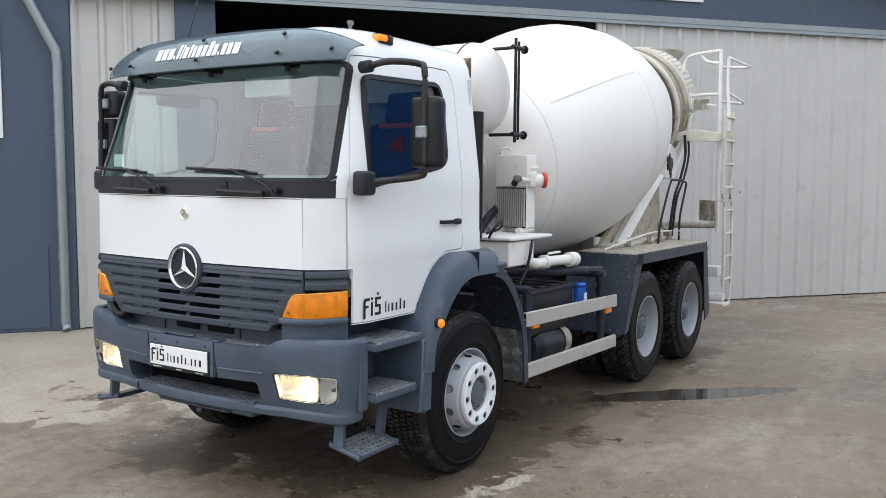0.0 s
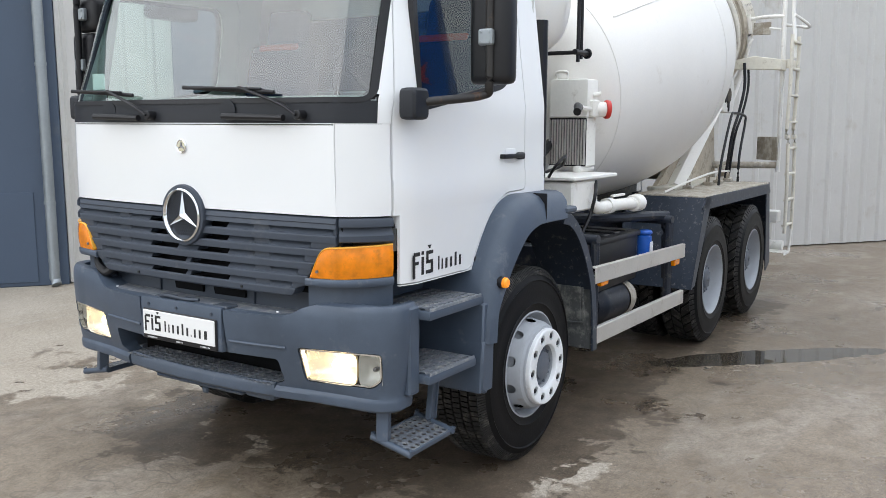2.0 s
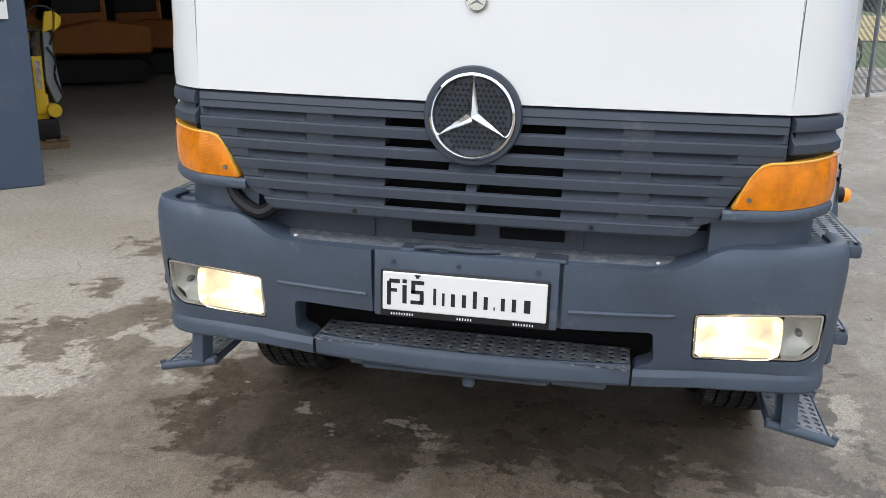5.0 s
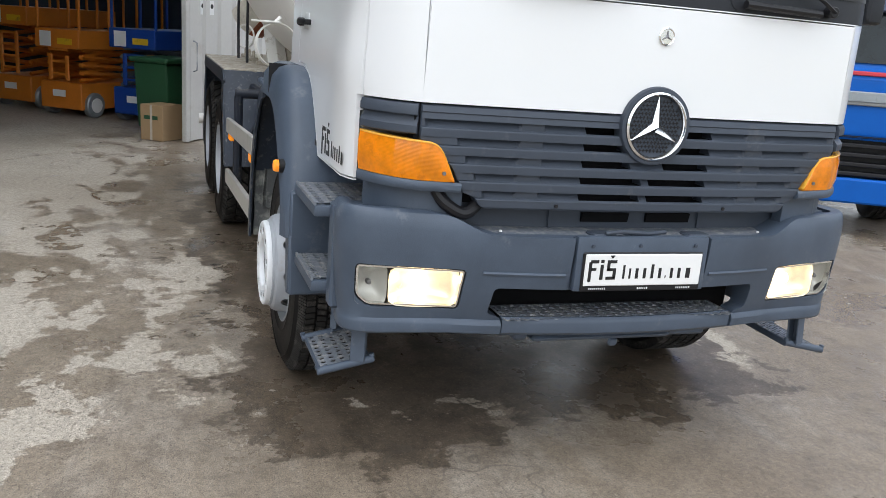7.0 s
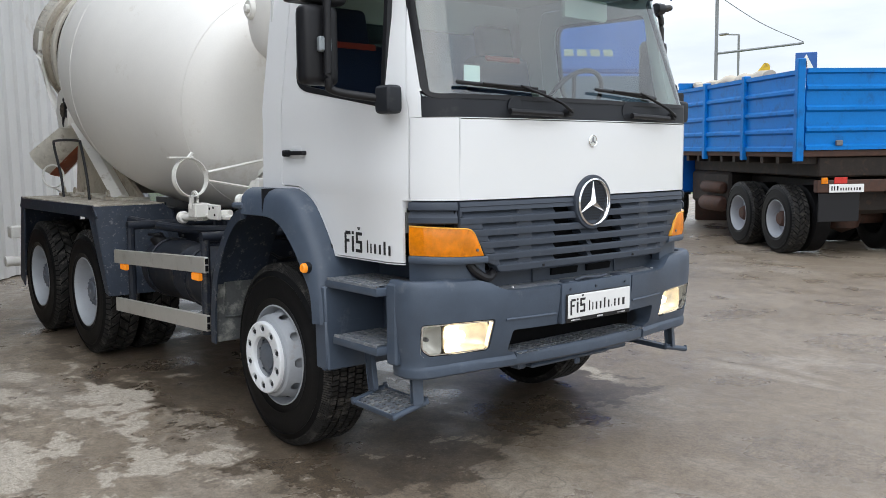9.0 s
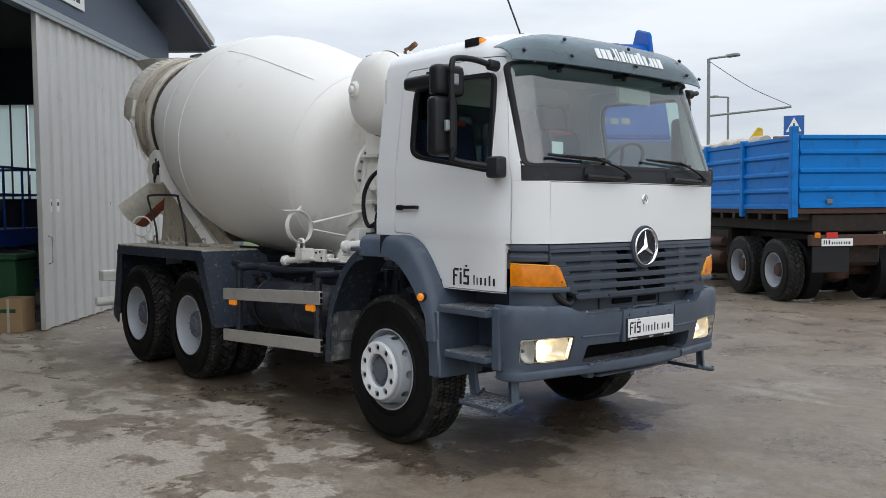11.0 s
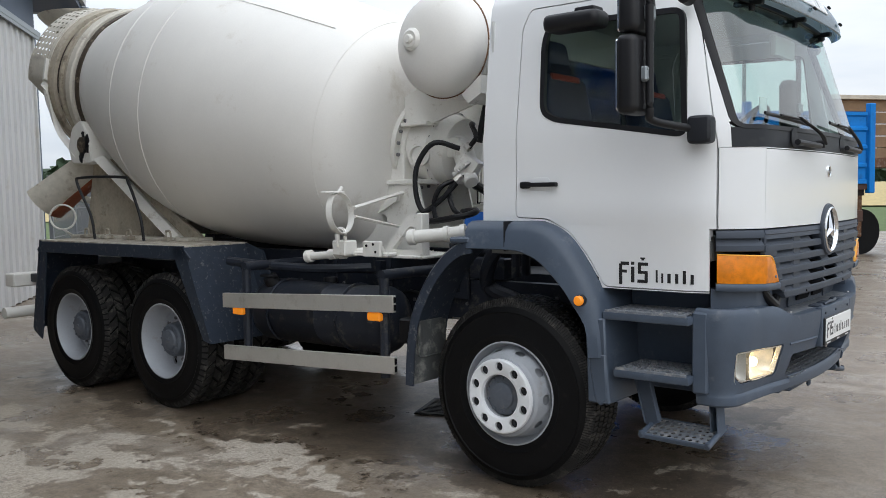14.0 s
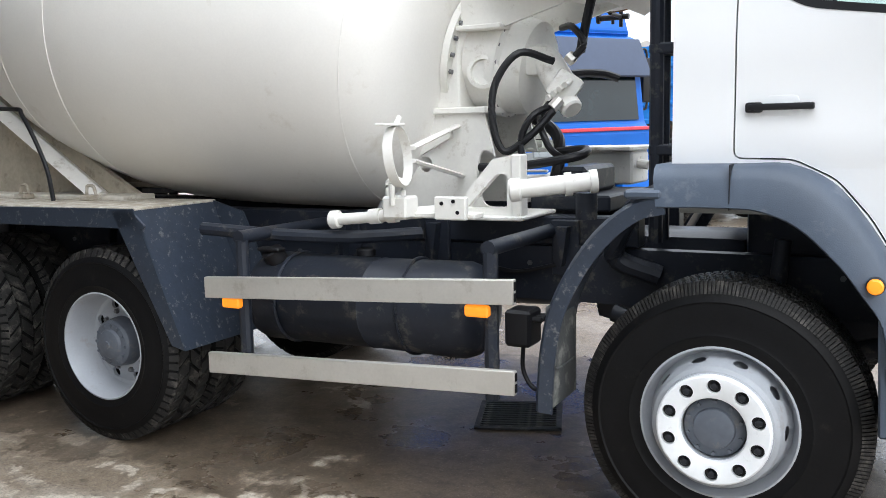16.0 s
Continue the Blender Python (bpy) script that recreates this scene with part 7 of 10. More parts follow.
bb = new("battery_box")
bb.parent = truck
bb["label"] = "black plastic battery box with a dusty lid"
bm = bmesh.new()
box(bm, (-3.40, 0.52, 0.74), (-2.42, 1.02, 1.06), 0.02, 2)
part("box_body", bm, BLACK, bb)
bm = bmesh.new()
box(bm, (-3.42, 0.50, 1.055), (-2.40, 1.04, 1.10), 0.02, 2)
for k in range(5):
    box(bm, (-3.3 + 0.19 * k, 0.54, 1.098), (-3.2 + 0.19 * k, 1.0, 1.112), 0.006)
part("lid", bm, BLACK, bb, "ribbed dusty lid")
bm = bmesh.new()
box(bm, (-3.47, 0.53, 0.78), (-3.415, 1.0, 1.05), 0.01)
part("end_bracket", bm, GALV, bb)
bm = bmesh.new()
rod(bm, (-3.50, 1.03, 0.88), (-3.50, 1.03, 1.05), 0.058, seg=20, bevel=0.01)
rod(bm, (-3.50, 1.03, 1.05), (-3.50, 1.03, 1.085), 0.062, seg=20, bevel=0.012)
fb = part("filter_canister", bm, BLUECAP, truck, "blue plastic filter canister")
bm = bmesh.new()
box(bm, (-3.53, 1.082, 0.92), (-3.48, 1.092, 1.0), 0.002)
part("canister_label", bm, WHITEINK, fb)
sa = new("brake_air_tank")
sa.parent = truck
bm = bmesh.new()
turned(bm, [(0, 0), (0.09, 0.01), (0.13, 0.06), (0.135, 0.1), (0.135, 0.42), (0.13, 0.46), (0.0, 0.47)], 28, frame_to((-2.72, 0.93, 0.635), (-3.3, 0.93, 0.61)))
part("tank_shell", bm, CHASSIS, sa)
bm = bmesh.new()
turned(bm, [(0.136, 0.0), (0.136, 0.10), (0.12, 0.15), (0.06, 0.175), (0, 0.18)], 28, frame_to((-3.19, 0.93, 0.615), (-3.6, 0.93, 0.60)))
part("tank_end", bm, CEMENT, sa, "dust-covered tank end")
bm = bmesh.new()
box(bm, (-2.3, 0.50, 0.70), (-2.20, 0.9, 1.1), 0.01)
tube(bm, [(-2.3, 0.8, 1.1), (-2.45, 0.9, 1.12), (-2.4, 0.95, 0.9)], 0.016)
part("left_bracket", bm, CHASSIS, truck)

# rear end: lamps, underrun bar
for s_ in (-1, 1):
    rl = new("rear_lamp")
    rl.parent = truck
    bm = bmesh.new()
    box(bm, (-7.42, s_ * 0.86, 0.80), (-7.25, s_ * 1.17, 0.93), 0.012)
    part("lamp_housing", bm, OFFWHITE, rl, "dusty lamp housing at the tail")
    bm = bmesh.new()
    box(bm, (-7.44, s_ * 0.88, 0.815), (-7.415, s_ * 1.15, 0.915), 0.006)
    part("lamp_lens", bm, REDCAP, rl)
bm = bmesh.new()
rod(bm, (-7.36, -1.22, 0.545), (-7.36, 1.22, 0.545), 0.055, seg=18)
for y in (-0.5, 0.5):
    box(bm, (-7.40, y - 0.05, 0.55), (-7.10, y + 0.05, 0.90), 0.01)
part("rear_underrun_bar", bm, OFFWHITE, truck, "dusty round rear underrun bar")
bm = bmesh.new()
box(bm, (-7.3, -1.0, 0.84), (-7.1, 1.0, 0.92), 0.01)
part("tail_beam", bm, CHASSIS, truck)

# behind the cab: upright frame, air intake, tube
bm = bmesh.new()
for y in (-0.42, -0.30):
    tube(bm, [(-1.93, y, 1.10), (-1.93, y, 2.75)], 0.032, straight=True)
for z in (1.5, 1.95, 2.3):
    box(bm, (-1.96, -0.45, z), (-1.78, -0.27, z + 0.05), 0.008)
part("cab_rear_frame", bm, CHASSIS, truck, "dark tubular frame behind the cab")
bm = bmesh.new()
tube(bm, [(-1.80, 1.0, 1.55), (-1.80, 1.0, 2.2), (-1.80, 1.0, 2.42)], 0.05, flat=1.0)
part("air_intake", bm, BLACK, truck, "black air intake pipe behind the cab")
bm = bmesh.new()
prism(bm, [(-1.74, 2.74), (-1.86, 2.80), (-1.86, 2.66), (-1.74, 2.62)], 0.70, 0.92, "y", bevel=0.006)
part("roof_flap", bm, RUST, truck, "rusty bent plate behind the cab roof")
bm = bmesh.new()
tube(bm, [(-1.75, -0.55, 1.35), (-1.95, -0.6, 1.30), (-2.1, -0.5, 1.05), (-1.9, -0.45, 0.95)], 0.05)
part("exhaust_pipe", bm, CHASSIS, truck)
for s_ in (-1, 1):
    bm = bmesh.new()
    tube(bm, [(-2.4 - 0.2 * k, s_ * (0.47 + 0.015 * (k % 2)), 0.98 - 0.010 * k - 0.03 * (k % 2)) for k in range(8)], 0.011, seg=6)
    part("air_line", bm, HOSE, truck, "black air line along the frame")

# ---- mixer superstructure ----
def drum_pt(a, r, ang):
    """A place at distance a along the drum's axis, radius r and angle ang round it."""
    return DRUM_AX @ Vector((r * math.cos(ang), r * math.sin(ang), a))


# weld seams round and along the drum
for a in (0.63, 2.42, 2.95):
    bm = bmesh.new()
    r = float(np.interp(a, [k[0] for k in key], [k[1] for k in key])) + 0.004
    rr = [drum_pt(a, r, 2 * math.pi * k / 120) for k in range(121)]
    tube(bm, rr, 0.0025 if a < 1 else 0.005, seg=5, straight=True)
    part("weld_seam", bm, DRUM, drum)


def drum_angle(z_up, y_side):
    """Angle round the axis of the direction that is up by z_up and sideways by y_side."""
    d = DRUM_AX.to_3x3().inverted() @ Vector((0, y_side, z_up))
    return math.atan2(d.y, d.x)


for s_, segs in ((-1, ((0.85, 2.35, 0.80), (2.98, 3.4, 0.86))), (1, ((0.8, 2.3, 0.55), (2.5, 3.3, -0.75)))):
    for a0, a1, zz in segs:
        bm = bmesh.new()
        ang = drum_angle(zz, s_ * math.sqrt(max(0.0, 1 - zz * zz)))
        pts = [drum_pt(a0 + (a1 - a0) * k / 14, drum_radius(a0 + (a1 - a0) * k / 14) + 0.004, ang) for k in range(15)]
        tube(bm, pts, 0.005, seg=5, straight=True)
        part("weld_seam", bm, DRUM, drum)
# roller ring, dirty collars and the drum's mouth
for nm, prof_, mat in (("grease_band", [(0.70, 4.03), (0.760, 4.04), (0.770, 4.06), (0.766, 4.085), (0.735, 4.10), (0.715, 4.14)], GREASE),
                       ("roller_ring", [(0.70, 4.12), (0.774, 4.125), (0.788, 4.14), (0.788, 4.215), (0.774, 4.23), (0.70, 4.235)], CREAMDIRT),
                       ("dirty_groove", [(0.725, 4.23), (0.690, 4.25), (0.690, 4.285), (0.715, 4.30)], GREASE),
                       ("drum_collar", [(0.70, 4.285), (0.748, 4.29), (0.752, 4.325), (0.730, 4.335), (0.722, 4.375), (0.748, 4.385), (0.748, 4.42), (0.70, 4.43)], BANDDIRT),
                       ("inner_groove", [(0.715, 4.425), (0.672, 4.45), (0.655, 4.55), (0.645, 4.66)], GREASE)):
    bm = bmesh.new()
    turned(bm, prof_, 72, DRUM_AX)
    part(nm, bm, mat, drum, "cement-stained steel")
# front flange with bolts; the gear group sits before it
GEAR_AX = DRUM_AX @ Matrix.Translation((0, 0, 0.13))
bm = bmesh.new()
turned(bm, [(0, 0.235), (0.36, 0.235), (0.36, 0.195), (0, 0.195)], 48, GEAR_AX)
turned(bm, [(0, 0.195), (0.30, 0.195), (0.29, 0.16), (0, 0.16)], 48, GEAR_AX)
fl = part("drum_flange", bm, OFFWHITE, drum, "bolted white drum flange")
b = bmesh.new()
rod(b, (0, 0, -0.016), (0, 0, 0), 0.014, seg=6)
BOLT = mesh_of("bolt", b, NUT, 30)
for k in range(24):
    o = child("bolt", BOLT, fl)
    o.matrix_basis = GEAR_AX @ Matrix.Translation((0.33 * math.cos(2 * math.pi * k / 24), 0.33 * math.sin(2 * math.pi * k / 24), 0.194))
# gearbox
gb = new("drum_gearbox")
gb.parent = truck
gb["label"] = "white painted drum gearbox with bolted rim"
bm = bmesh.new()
turned(bm, [(0, 0.16), (0.27, 0.16), (0.27, 0.02), (0.285, 0.02), (0.285, -0.03), (0.26, -0.05), (0.24, -0.16), (0.18, -0.20), (0, -0.20)], 48, GEAR_AX)
part("gear_housing", bm, OFFWHITE, gb)
bm = bmesh.new()
prism(bm, [(-3.19, 1.74), (-3.21, 2.15), (-2.99, 2.15), (-2.99, 1.74)], -0.30, 0.30, "y", bevel=0.01)
part("mount_block", bm, OFFWHITE, gb)
for k in range(20):
    o = child("bolt", BOLT, gb)
    o.matrix_basis = GEAR_AX @ Matrix.Translation((0.268 * math.cos(2 * math.pi * k / 20), 0.268 * math.sin(2 * math.pi * k / 20), -0.022))
bm = bmesh.new()
turned(bm, [(0.0, 0.0), (0.085, 0.0), (0.085, 0.05), (0.065, 0.055), (0.06, 0.03), (0, 0.03)], 24, frame_to((-2.87, -0.24, 1.93), (-2.83, -0.40, 1.93)))
part("inspection_cap", bm, OFFWHITE, gb)
bm = bmesh.new()
tube(bm, [(-2.69, -0.10, 2.00), (-2.58, -0.14, 1.98), (-2.50, -0.20, 1.90), (-2.44, -0.24, 1.82)], 0.078, seg=14)
box(bm, (-2.66, -0.22, 1.90), (-2.54, -0.04, 2.05), 0.03, 2)
box(bm, (-0.07, -0.08, -0.06), (0.07, 0.08, 0.09), 0.025, 2, m=pose(-2.44, -0.25, 1.82, 0, 35, 20))
rod(bm, (-2.45, -0.25, 1.80), (-2.37, -0.30, 1.72), 0.055, seg=12, bevel=0.01)
for k in range(4):
    rod(bm, (-2.47 + 0.03 * k, -0.31, 1.80 + 0.02 * k), (-2.48 + 0.03 * k, -0.36, 1.78 + 0.02 * k), 0.016, seg=6)
part("hydraulic_motor", bm, OFFWHITE, gb, "white hydraulic motor with hose fittings")
# pedestal
pd = new("front_pedestal")
pd.parent = truck
pd["label"] = "white welded steel pedestal below the drum gearbox"
for s_ in (-1, 1):
    side = prism(bmesh.new(), [(-3.50, 1.22), (-3.27, 1.72), (-2.85, 1.72), (-2.72, 1.22)], s_ * 0.285, s_ * 0.305, "y")
    holes = [rod(bmesh.new(), (-3.20, s_ * 0.2, 1.46), (-3.20, s_ * 0.4, 1.46), 0.042, seg=18),
             prism(bmesh.new(), soften([(-2.86, 1.24), (-2.70, 1.24), (-2.74, 1.40), (-2.80, 1.52), (-2.87, 1.54), (-2.90, 1.40)], 0.05), s_ * 0.2, s_ * 0.4, "y")]
    part("side_plate", carve(side, holes), OFFWHITE, pd)
bm = bmesh.new()
prism(bm, [(-3.52, 1.22), (-3.28, 1.72), (-3.26, 1.72), (-3.50, 1.22)], -0.29, 0.29, "y")
part("rear_plate", bm, OFFWHITE, pd)
bm = bmesh.new()
box(bm, (-3.32, -0.33, 1.72), (-2.83, 0.33, 1.755), 0.006)
part("top_plate", bm, OFFWHITE, pd)
for s_ in (-1, 1):
    bm = bmesh.new()
    prism(bm, [(-3.40, 1.46), (-3.03, 1.64), (-3.03, 1.60), (-3.38, 1.43)], s_ * 0.305, s_ * 0.335, "y")
    part("gusset", bm, OFFWHITE, pd)
    # outrigger frame and drilled plate
    fr = carve(prism(bmesh.new(), [(-2.86, 1.23), (-2.62, 1.50), (-2.50, 1.52), (-2.50, 1.23)], s_ * 0.66, s_ * 0.70, "y"),
               [prism(bmesh.new(), soften([(-2.76, 1.27), (-2.60, 1.43), (-2.55, 1.43), (-2.55, 1.27)], 0.02), s_ * 0.5, s_ * 0.9, "y")])
    part("outrigger", fr, OFFWHITE, pd)
    bm = bmesh.new()
    box(bm, (-2.52, s_ * 0.64, 1.23), (-2.47, s_ * 0.72, 1.52), 0.006)
    box(bm, (-2.90, s_ * 0.30, 1.215), (-2.46, s_ * 0.74, 1.236), 0.006)
    part("outrigger_base", bm, OFFWHITE, pd)
# water tank behind the cab
wt = new("water_tank")
wt.parent = truck
wt["label"] = "cream white cylindrical water tank behind the cab"
bm = bmesh.new()
turned(bm, [(0, -0.70), (0.10, -0.695), (0.22, -0.67), (0.30, -0.625), (0.342, -0.56), (0.352, -0.48), (0.352, 0.60), (0.342, 0.68), (0.30, 0.745), (0.22, 0.79), (0.10, 0.815), (0, 0.82)], 56, Matrix.Translation((-2.44, 0, 2.645)) @ Matrix.Rotation(radians(-90), 4, "X"))
part("tank_shell", bm, DRUM, wt, smooth=50)
for y in (-0.48, 0.60):
    bm = bmesh.new()
    tube(bm, [(-2.44 + 0.354 * math.cos(a), y, 2.645 + 0.354 * math.sin(a)) for a in [2 * math.pi * k / 64 for k in range(65)]], 0.006, seg=5, straight=True)
    part("weld_seam", bm, RUST, wt, "rust-stained weld seam")
bm = bmesh.new()
turned(bm, [(0.075, 0.0), (0.075, 0.035), (0.055, 0.055), (0.03, 0.05), (0.03, 0.03), (0, 0.03)], 24, frame_to((-2.56, -0.665, 2.67), (-2.56, -0.9, 2.67)))
rod(bm, (-2.56, -0.70, 2.67), (-2.56, -0.74, 2.67), 0.03, seg=12, bevel=0.008)
part("filler_neck", bm, OFFWHITE, wt)
bm = bmesh.new()
box(bm, (-2.51, -0.615, 2.905), (-2.42, -0.600, 2.955), 0.004, m=None)
part("maker_plate", bm, INK, wt, "dark riveted maker's plate")
for s_ in (-1, 1):
    bm = bmesh.new()
    prism(bm, [(-2.98, 2.15), (-2.98, 2.36), (-2.80, 2.42), (-2.20, 2.38), (-2.20, 2.30), (-2.74, 2.15)], s_ * 0.26, s_ * 0.285, "y")
    box(bm, (-2.99, s_ * 0.20, 2.14), (-2.74, s_ * 0.33, 2.165), 0.005)
    part("tank_bracket", bm, OFFWHITE, wt)
bm = bmesh.new()
prism(bm, [(-2.30, 2.30), (-2.14, 2.42), (-2.14, 2.30), (-2.24, 2.24)], -0.5, 0.5, "y")
part("tank_cradle", bm, OFFWHITE, wt)
bm = bmesh.new()
tube(bm, [(-2.40, -0.28, 2.995), (-2.40, -0.28, 3.03), (-2.36, -0.28, 3.035), (-2.28, -0.28, 3.05)], 0.014, seg=8)
rod(bm, (-2.34, -0.28, 3.03), (-2.26, -0.28, 3.06), 0.024, seg=10)
part("tank_valve", bm, RUST, wt, "rusty valve on the tank")
# level gauge on the left end
gg = new("level_gauge")
gg.parent = truck
bm = bmesh.new()
tube(bm, [(-2.50, 0.92, 2.24), (-2.50, 0.92, 3.02)], 0.012, straight=True)
tube(bm, [(-2.55, 0.92, 2.26), (-2.55, 0.92, 3.0)], 0.010, straight=True)
part("gauge_tube", bm, BLACK, gg, "dark level gauge tube")
for z in (2.30, 2.95):
    bm = bmesh.new()
    rod(bm, (-2.50, 0.70, z), (-2.50, 0.90, z), 0.013)
    rod(bm, (-2.45, 0.92, z), (-2.63, 0.92, z), 0.018, seg=10)
    turned(bm, [(0, 0), (0.03, 0.0), (0.034, 0.01), (0.03, 0.02), (0, 0.02)], 12, frame_to((-2.63, 0.92, z), (-2.7, 0.92, z)))
    part("gauge_cock", bm, BLACK, gg)
# oil cooler on the left
oc = new("oil_cooler")
oc.parent = truck
oc["label"] = "white hydraulic oil cooler with ribbed radiator"
oc.matrix_basis = Matrix.Translation((-0.15, -0.08, 0))
bm = bmesh.new()
box(bm, (-2.95, 0.60, 1.90), (-2.77, 0.89, 2.16), 0.02, 2)
part("oil_reservoir", bm, OFFWHITE, oc)
bm = bmesh.new()
box(bm, (-2.94, 0.60, 1.56), (-2.78, 0.885, 1.90), 0.01)
part("radiator_body", bm, OFFWHITE, oc)
b = bmesh.new()
box(b, (-0.002, -0.005, 0), (0.012, 0.005, 0.31))
FIN = mesh_of("cooling_fin", b, ALU, 0)
for k in range(14):
    o = child("cooling_fin", FIN, oc)
    o.location = (-2.772, 0.613 + 0.020 * k, 1.575)
# near-black sheet paints the shade between the fins
bm = bmesh.new()
box(bm, (-2.785, 0.607, 1.565), (-2.775, 0.880, 1.895))
part("fin_backing", bm, HOLESHADE, oc)
bm = bmesh.new()
tube(bm, [(-2.84, 0.62, 2.155), (-2.84, 0.62, 2.21), (-2.84, 0.70, 2.21), (-2.84, 0.70, 2.155)], 0.010, seg=8)
part("lifting_eye", bm, OFFWHITE, oc)
bm = bmesh.new()
rod(bm, (-2.84, 0.85, 1.955), (-2.93, 0.95, 1.955), 0.05, seg=16)
box(bm, (-2.90, 0.88, 1.90), (-2.80, 0.93, 2.02), 0.012)
rod(bm, (-2.80, 0.90, 1.955), (-2.66, 0.88, 1.965), 0.016, seg=8)
rod(bm, (-2.86, 0.89, 2.05), (-2.88, 0.94, 2.06), 0.016, seg=8)
part("suction_port", bm, OFFWHITE, oc)
bm = bmesh.new()
turned(bm, [(0, 0), (0.062, 0.0), (0.066, 0.01), (0.062, 0.03), (0.04, 0.036), (0, 0.034)], 20, frame_to((-2.93, 0.95, 1.955), (-3.05, 1.09, 1.95)))
part("red_cap", bm, REDCAP, oc, "red plastic cap")
bm = bmesh.new()
tube(bm, [(-2.66, 0.88, 1.965), (-2.54, 0.92, 1.97), (-2.44, 0.97, 1.96), (-2.36, 1.00, 1.93)], 0.026, seg=10)
part("hose", bm, HOSE, oc, "black hydraulic hose")
bm = bmesh.new()
tube(bm, [(-2.80, 0.60, 1.72), (-2.68, 0.60, 1.66), (-2.60, 0.58, 1.58), (-2.58, 0.54, 1.45), (-2.60, 0.48, 1.28)], 0.036, seg=10)
part("hose", bm, HOSE, oc)
for y in (0.65, 0.84):
    bm = bmesh.new()
    rod(bm, (-2.97, y, 1.545), (-2.72, y, 1.545), 0.026, seg=10)
    part("mount_rubber", bm, OFFWHITE, oc)
bm = bmesh.new()
box(bm, (-3.02, 0.50, 1.50), (-2.32, 1.0, 1.525), 0.006)
part("cooler_shelf", bm, OFFWHITE, truck, "white shelf plate below the oil cooler")
bm = bmesh.new()
box(bm, (-2.74, 0.62, 1.30), (-2.34, 0.98, 1.49), 0.012)
rod(bm, (-2.36, 0.80, 1.42), (-2.331, 0.80, 1.42), 0.04, seg=16)
rod(bm, (-2.26, 0.70, 1.41), (-2.34, 0.74, 1.42), 0.028, seg=10)
part("control_box", bm, OFFWHITE, truck, "white steel control box")
bm = bmesh.new()
tube(bm, [(-2.66, 0.90, 1.50), (-2.70, 0.93, 1.36), (-2.78, 0.96, 1.30), (-3.0, 0.97, 1.30), (-3.42, 0.99, 1.29)], 0.042, seg=12)
rod(bm, (-3.36, 0.987, 1.29), (-3.48, 0.992, 1.287), 0.062, seg=18, bevel=0.006)
rod(bm, (-2.93, 0.96, 1.30), (-2.99, 0.965, 1.30), 0.055, seg=14)
box(bm, (-3.22, 0.96, 1.355), (-3.0, 0.985, 1.372), 0.005)
part("water_pipe", bm, OFFWHITE, truck, "white water pipe with a ball valve")
bm = bmesh.new()
rod(bm, (-3.465, 0.992, 1.287), (-3.484, 0.993, 1.2865), 0.042, seg=16)
part("pipe_mouth", bm, NUT, truck)
bm = bmesh.new()
tube(bm, [(-2.70, 0.98, 1.48), (-2.60, 1.02, 1.40), (-2.58, 1.0, 1.28), (-2.50, 0.98, 1.16)], 0.012, seg=6)
part("cable_loop", bm, HOSE, truck, "loose black cable loop")
bm = bmesh.new()
tube(bm, [(-2.2, 0.88, 1.53), (-2.15, 0.95, 1.60), (-2.22, 0.98, 1.66), (-2.3, 0.92, 1.60), (-2.2, 0.86, 1.56)], 0.010, seg=6)
part("cable_loop", bm, HOSE, truck, "loose black cable loop")
# water pipe, cylinder and clamp ring on the right
bm = bmesh.new()
tube(bm, [(-3.39, -0.875, 1.215), (-3.25, -0.865, 1.225), (-2.9, -0.85, 1.26), (-2.75, -0.80, 1.27)], 0.028, seg=12)
rod(bm, (-3.37, -0.873, 1.217), (-3.42, -0.877, 1.212), 0.046, seg=18, bevel=0.006)
rod(bm, (-3.20, -0.862, 1.232), (-3.14, -0.858, 1.238), 0.038, seg=14)
rod(bm, (-3.10, -0.858, 1.24), (-3.05, -0.855, 1.245), 0.038, seg=14)
part("water_pipe", bm, OFFWHITE, truck, "white water pipe with coupling")
bm = bmesh.new()
rod(bm, (-3.415, -0.877, 1.212), (-3.428, -0.878, 1.211), 0.033, seg=16)
part("pipe_mouth", bm, NUT, truck)
bm = bmesh.new()
box(bm, (-3.06, -0.98, 1.235), (-2.93, -0.86, 1.34), 0.01)
tube(bm, [(-3.04, -0.95, 1.33), (-3.04, -0.95, 1.40), (-3.0, -0.95, 1.42), (-2.96, -0.95, 1.40), (-2.96, -0.95, 1.33)], 0.012, seg=6)
box(bm, (-2.80, -0.95, 1.235), (-2.64, -0.92, 1.34), 0.006)
box(bm, (-3.0, -0.90, 1.235), (-2.62, -0.80, 1.262), 0.006)
part("pipe_bracket", bm, OFFWHITE, truck, "white drilled bracket plates")
# dark discs on the plate paint the shade of drilled holes
for x, z in ((-2.76, 1.31), (-2.68, 1.27), (-2.70, 1.32)):
    bm = bmesh.new()
    rod(bm, (x, -0.951, z), (x, -0.955, z), 0.009, seg=8)
    part("hole_shade", bm, HOLESHADE, truck)
cy = new("chute_cylinder")
cy.parent = truck
bm = bmesh.new()
rod(bm, (-2.43, -0.86, 1.37), (-2.12, -0.72, 1.40), 0.042, seg=20)
rod(bm, (-2.41, -0.858, 1.371), (-2.46, -0.875, 1.366), 0.052, seg=20, bevel=0.008)
rod(bm, (-2.24, -0.775, 1.388), (-2.21, -0.762, 1.391), 0.052, seg=20)
rod(bm, (-2.14, -0.730, 1.398), (-2.11, -0.716, 1.401), 0.052, seg=20)
part("cylinder_tube", bm, OFFWHITE, cy, "white hydraulic cylinder")
rg = new("hose_ring")
rg.parent = truck
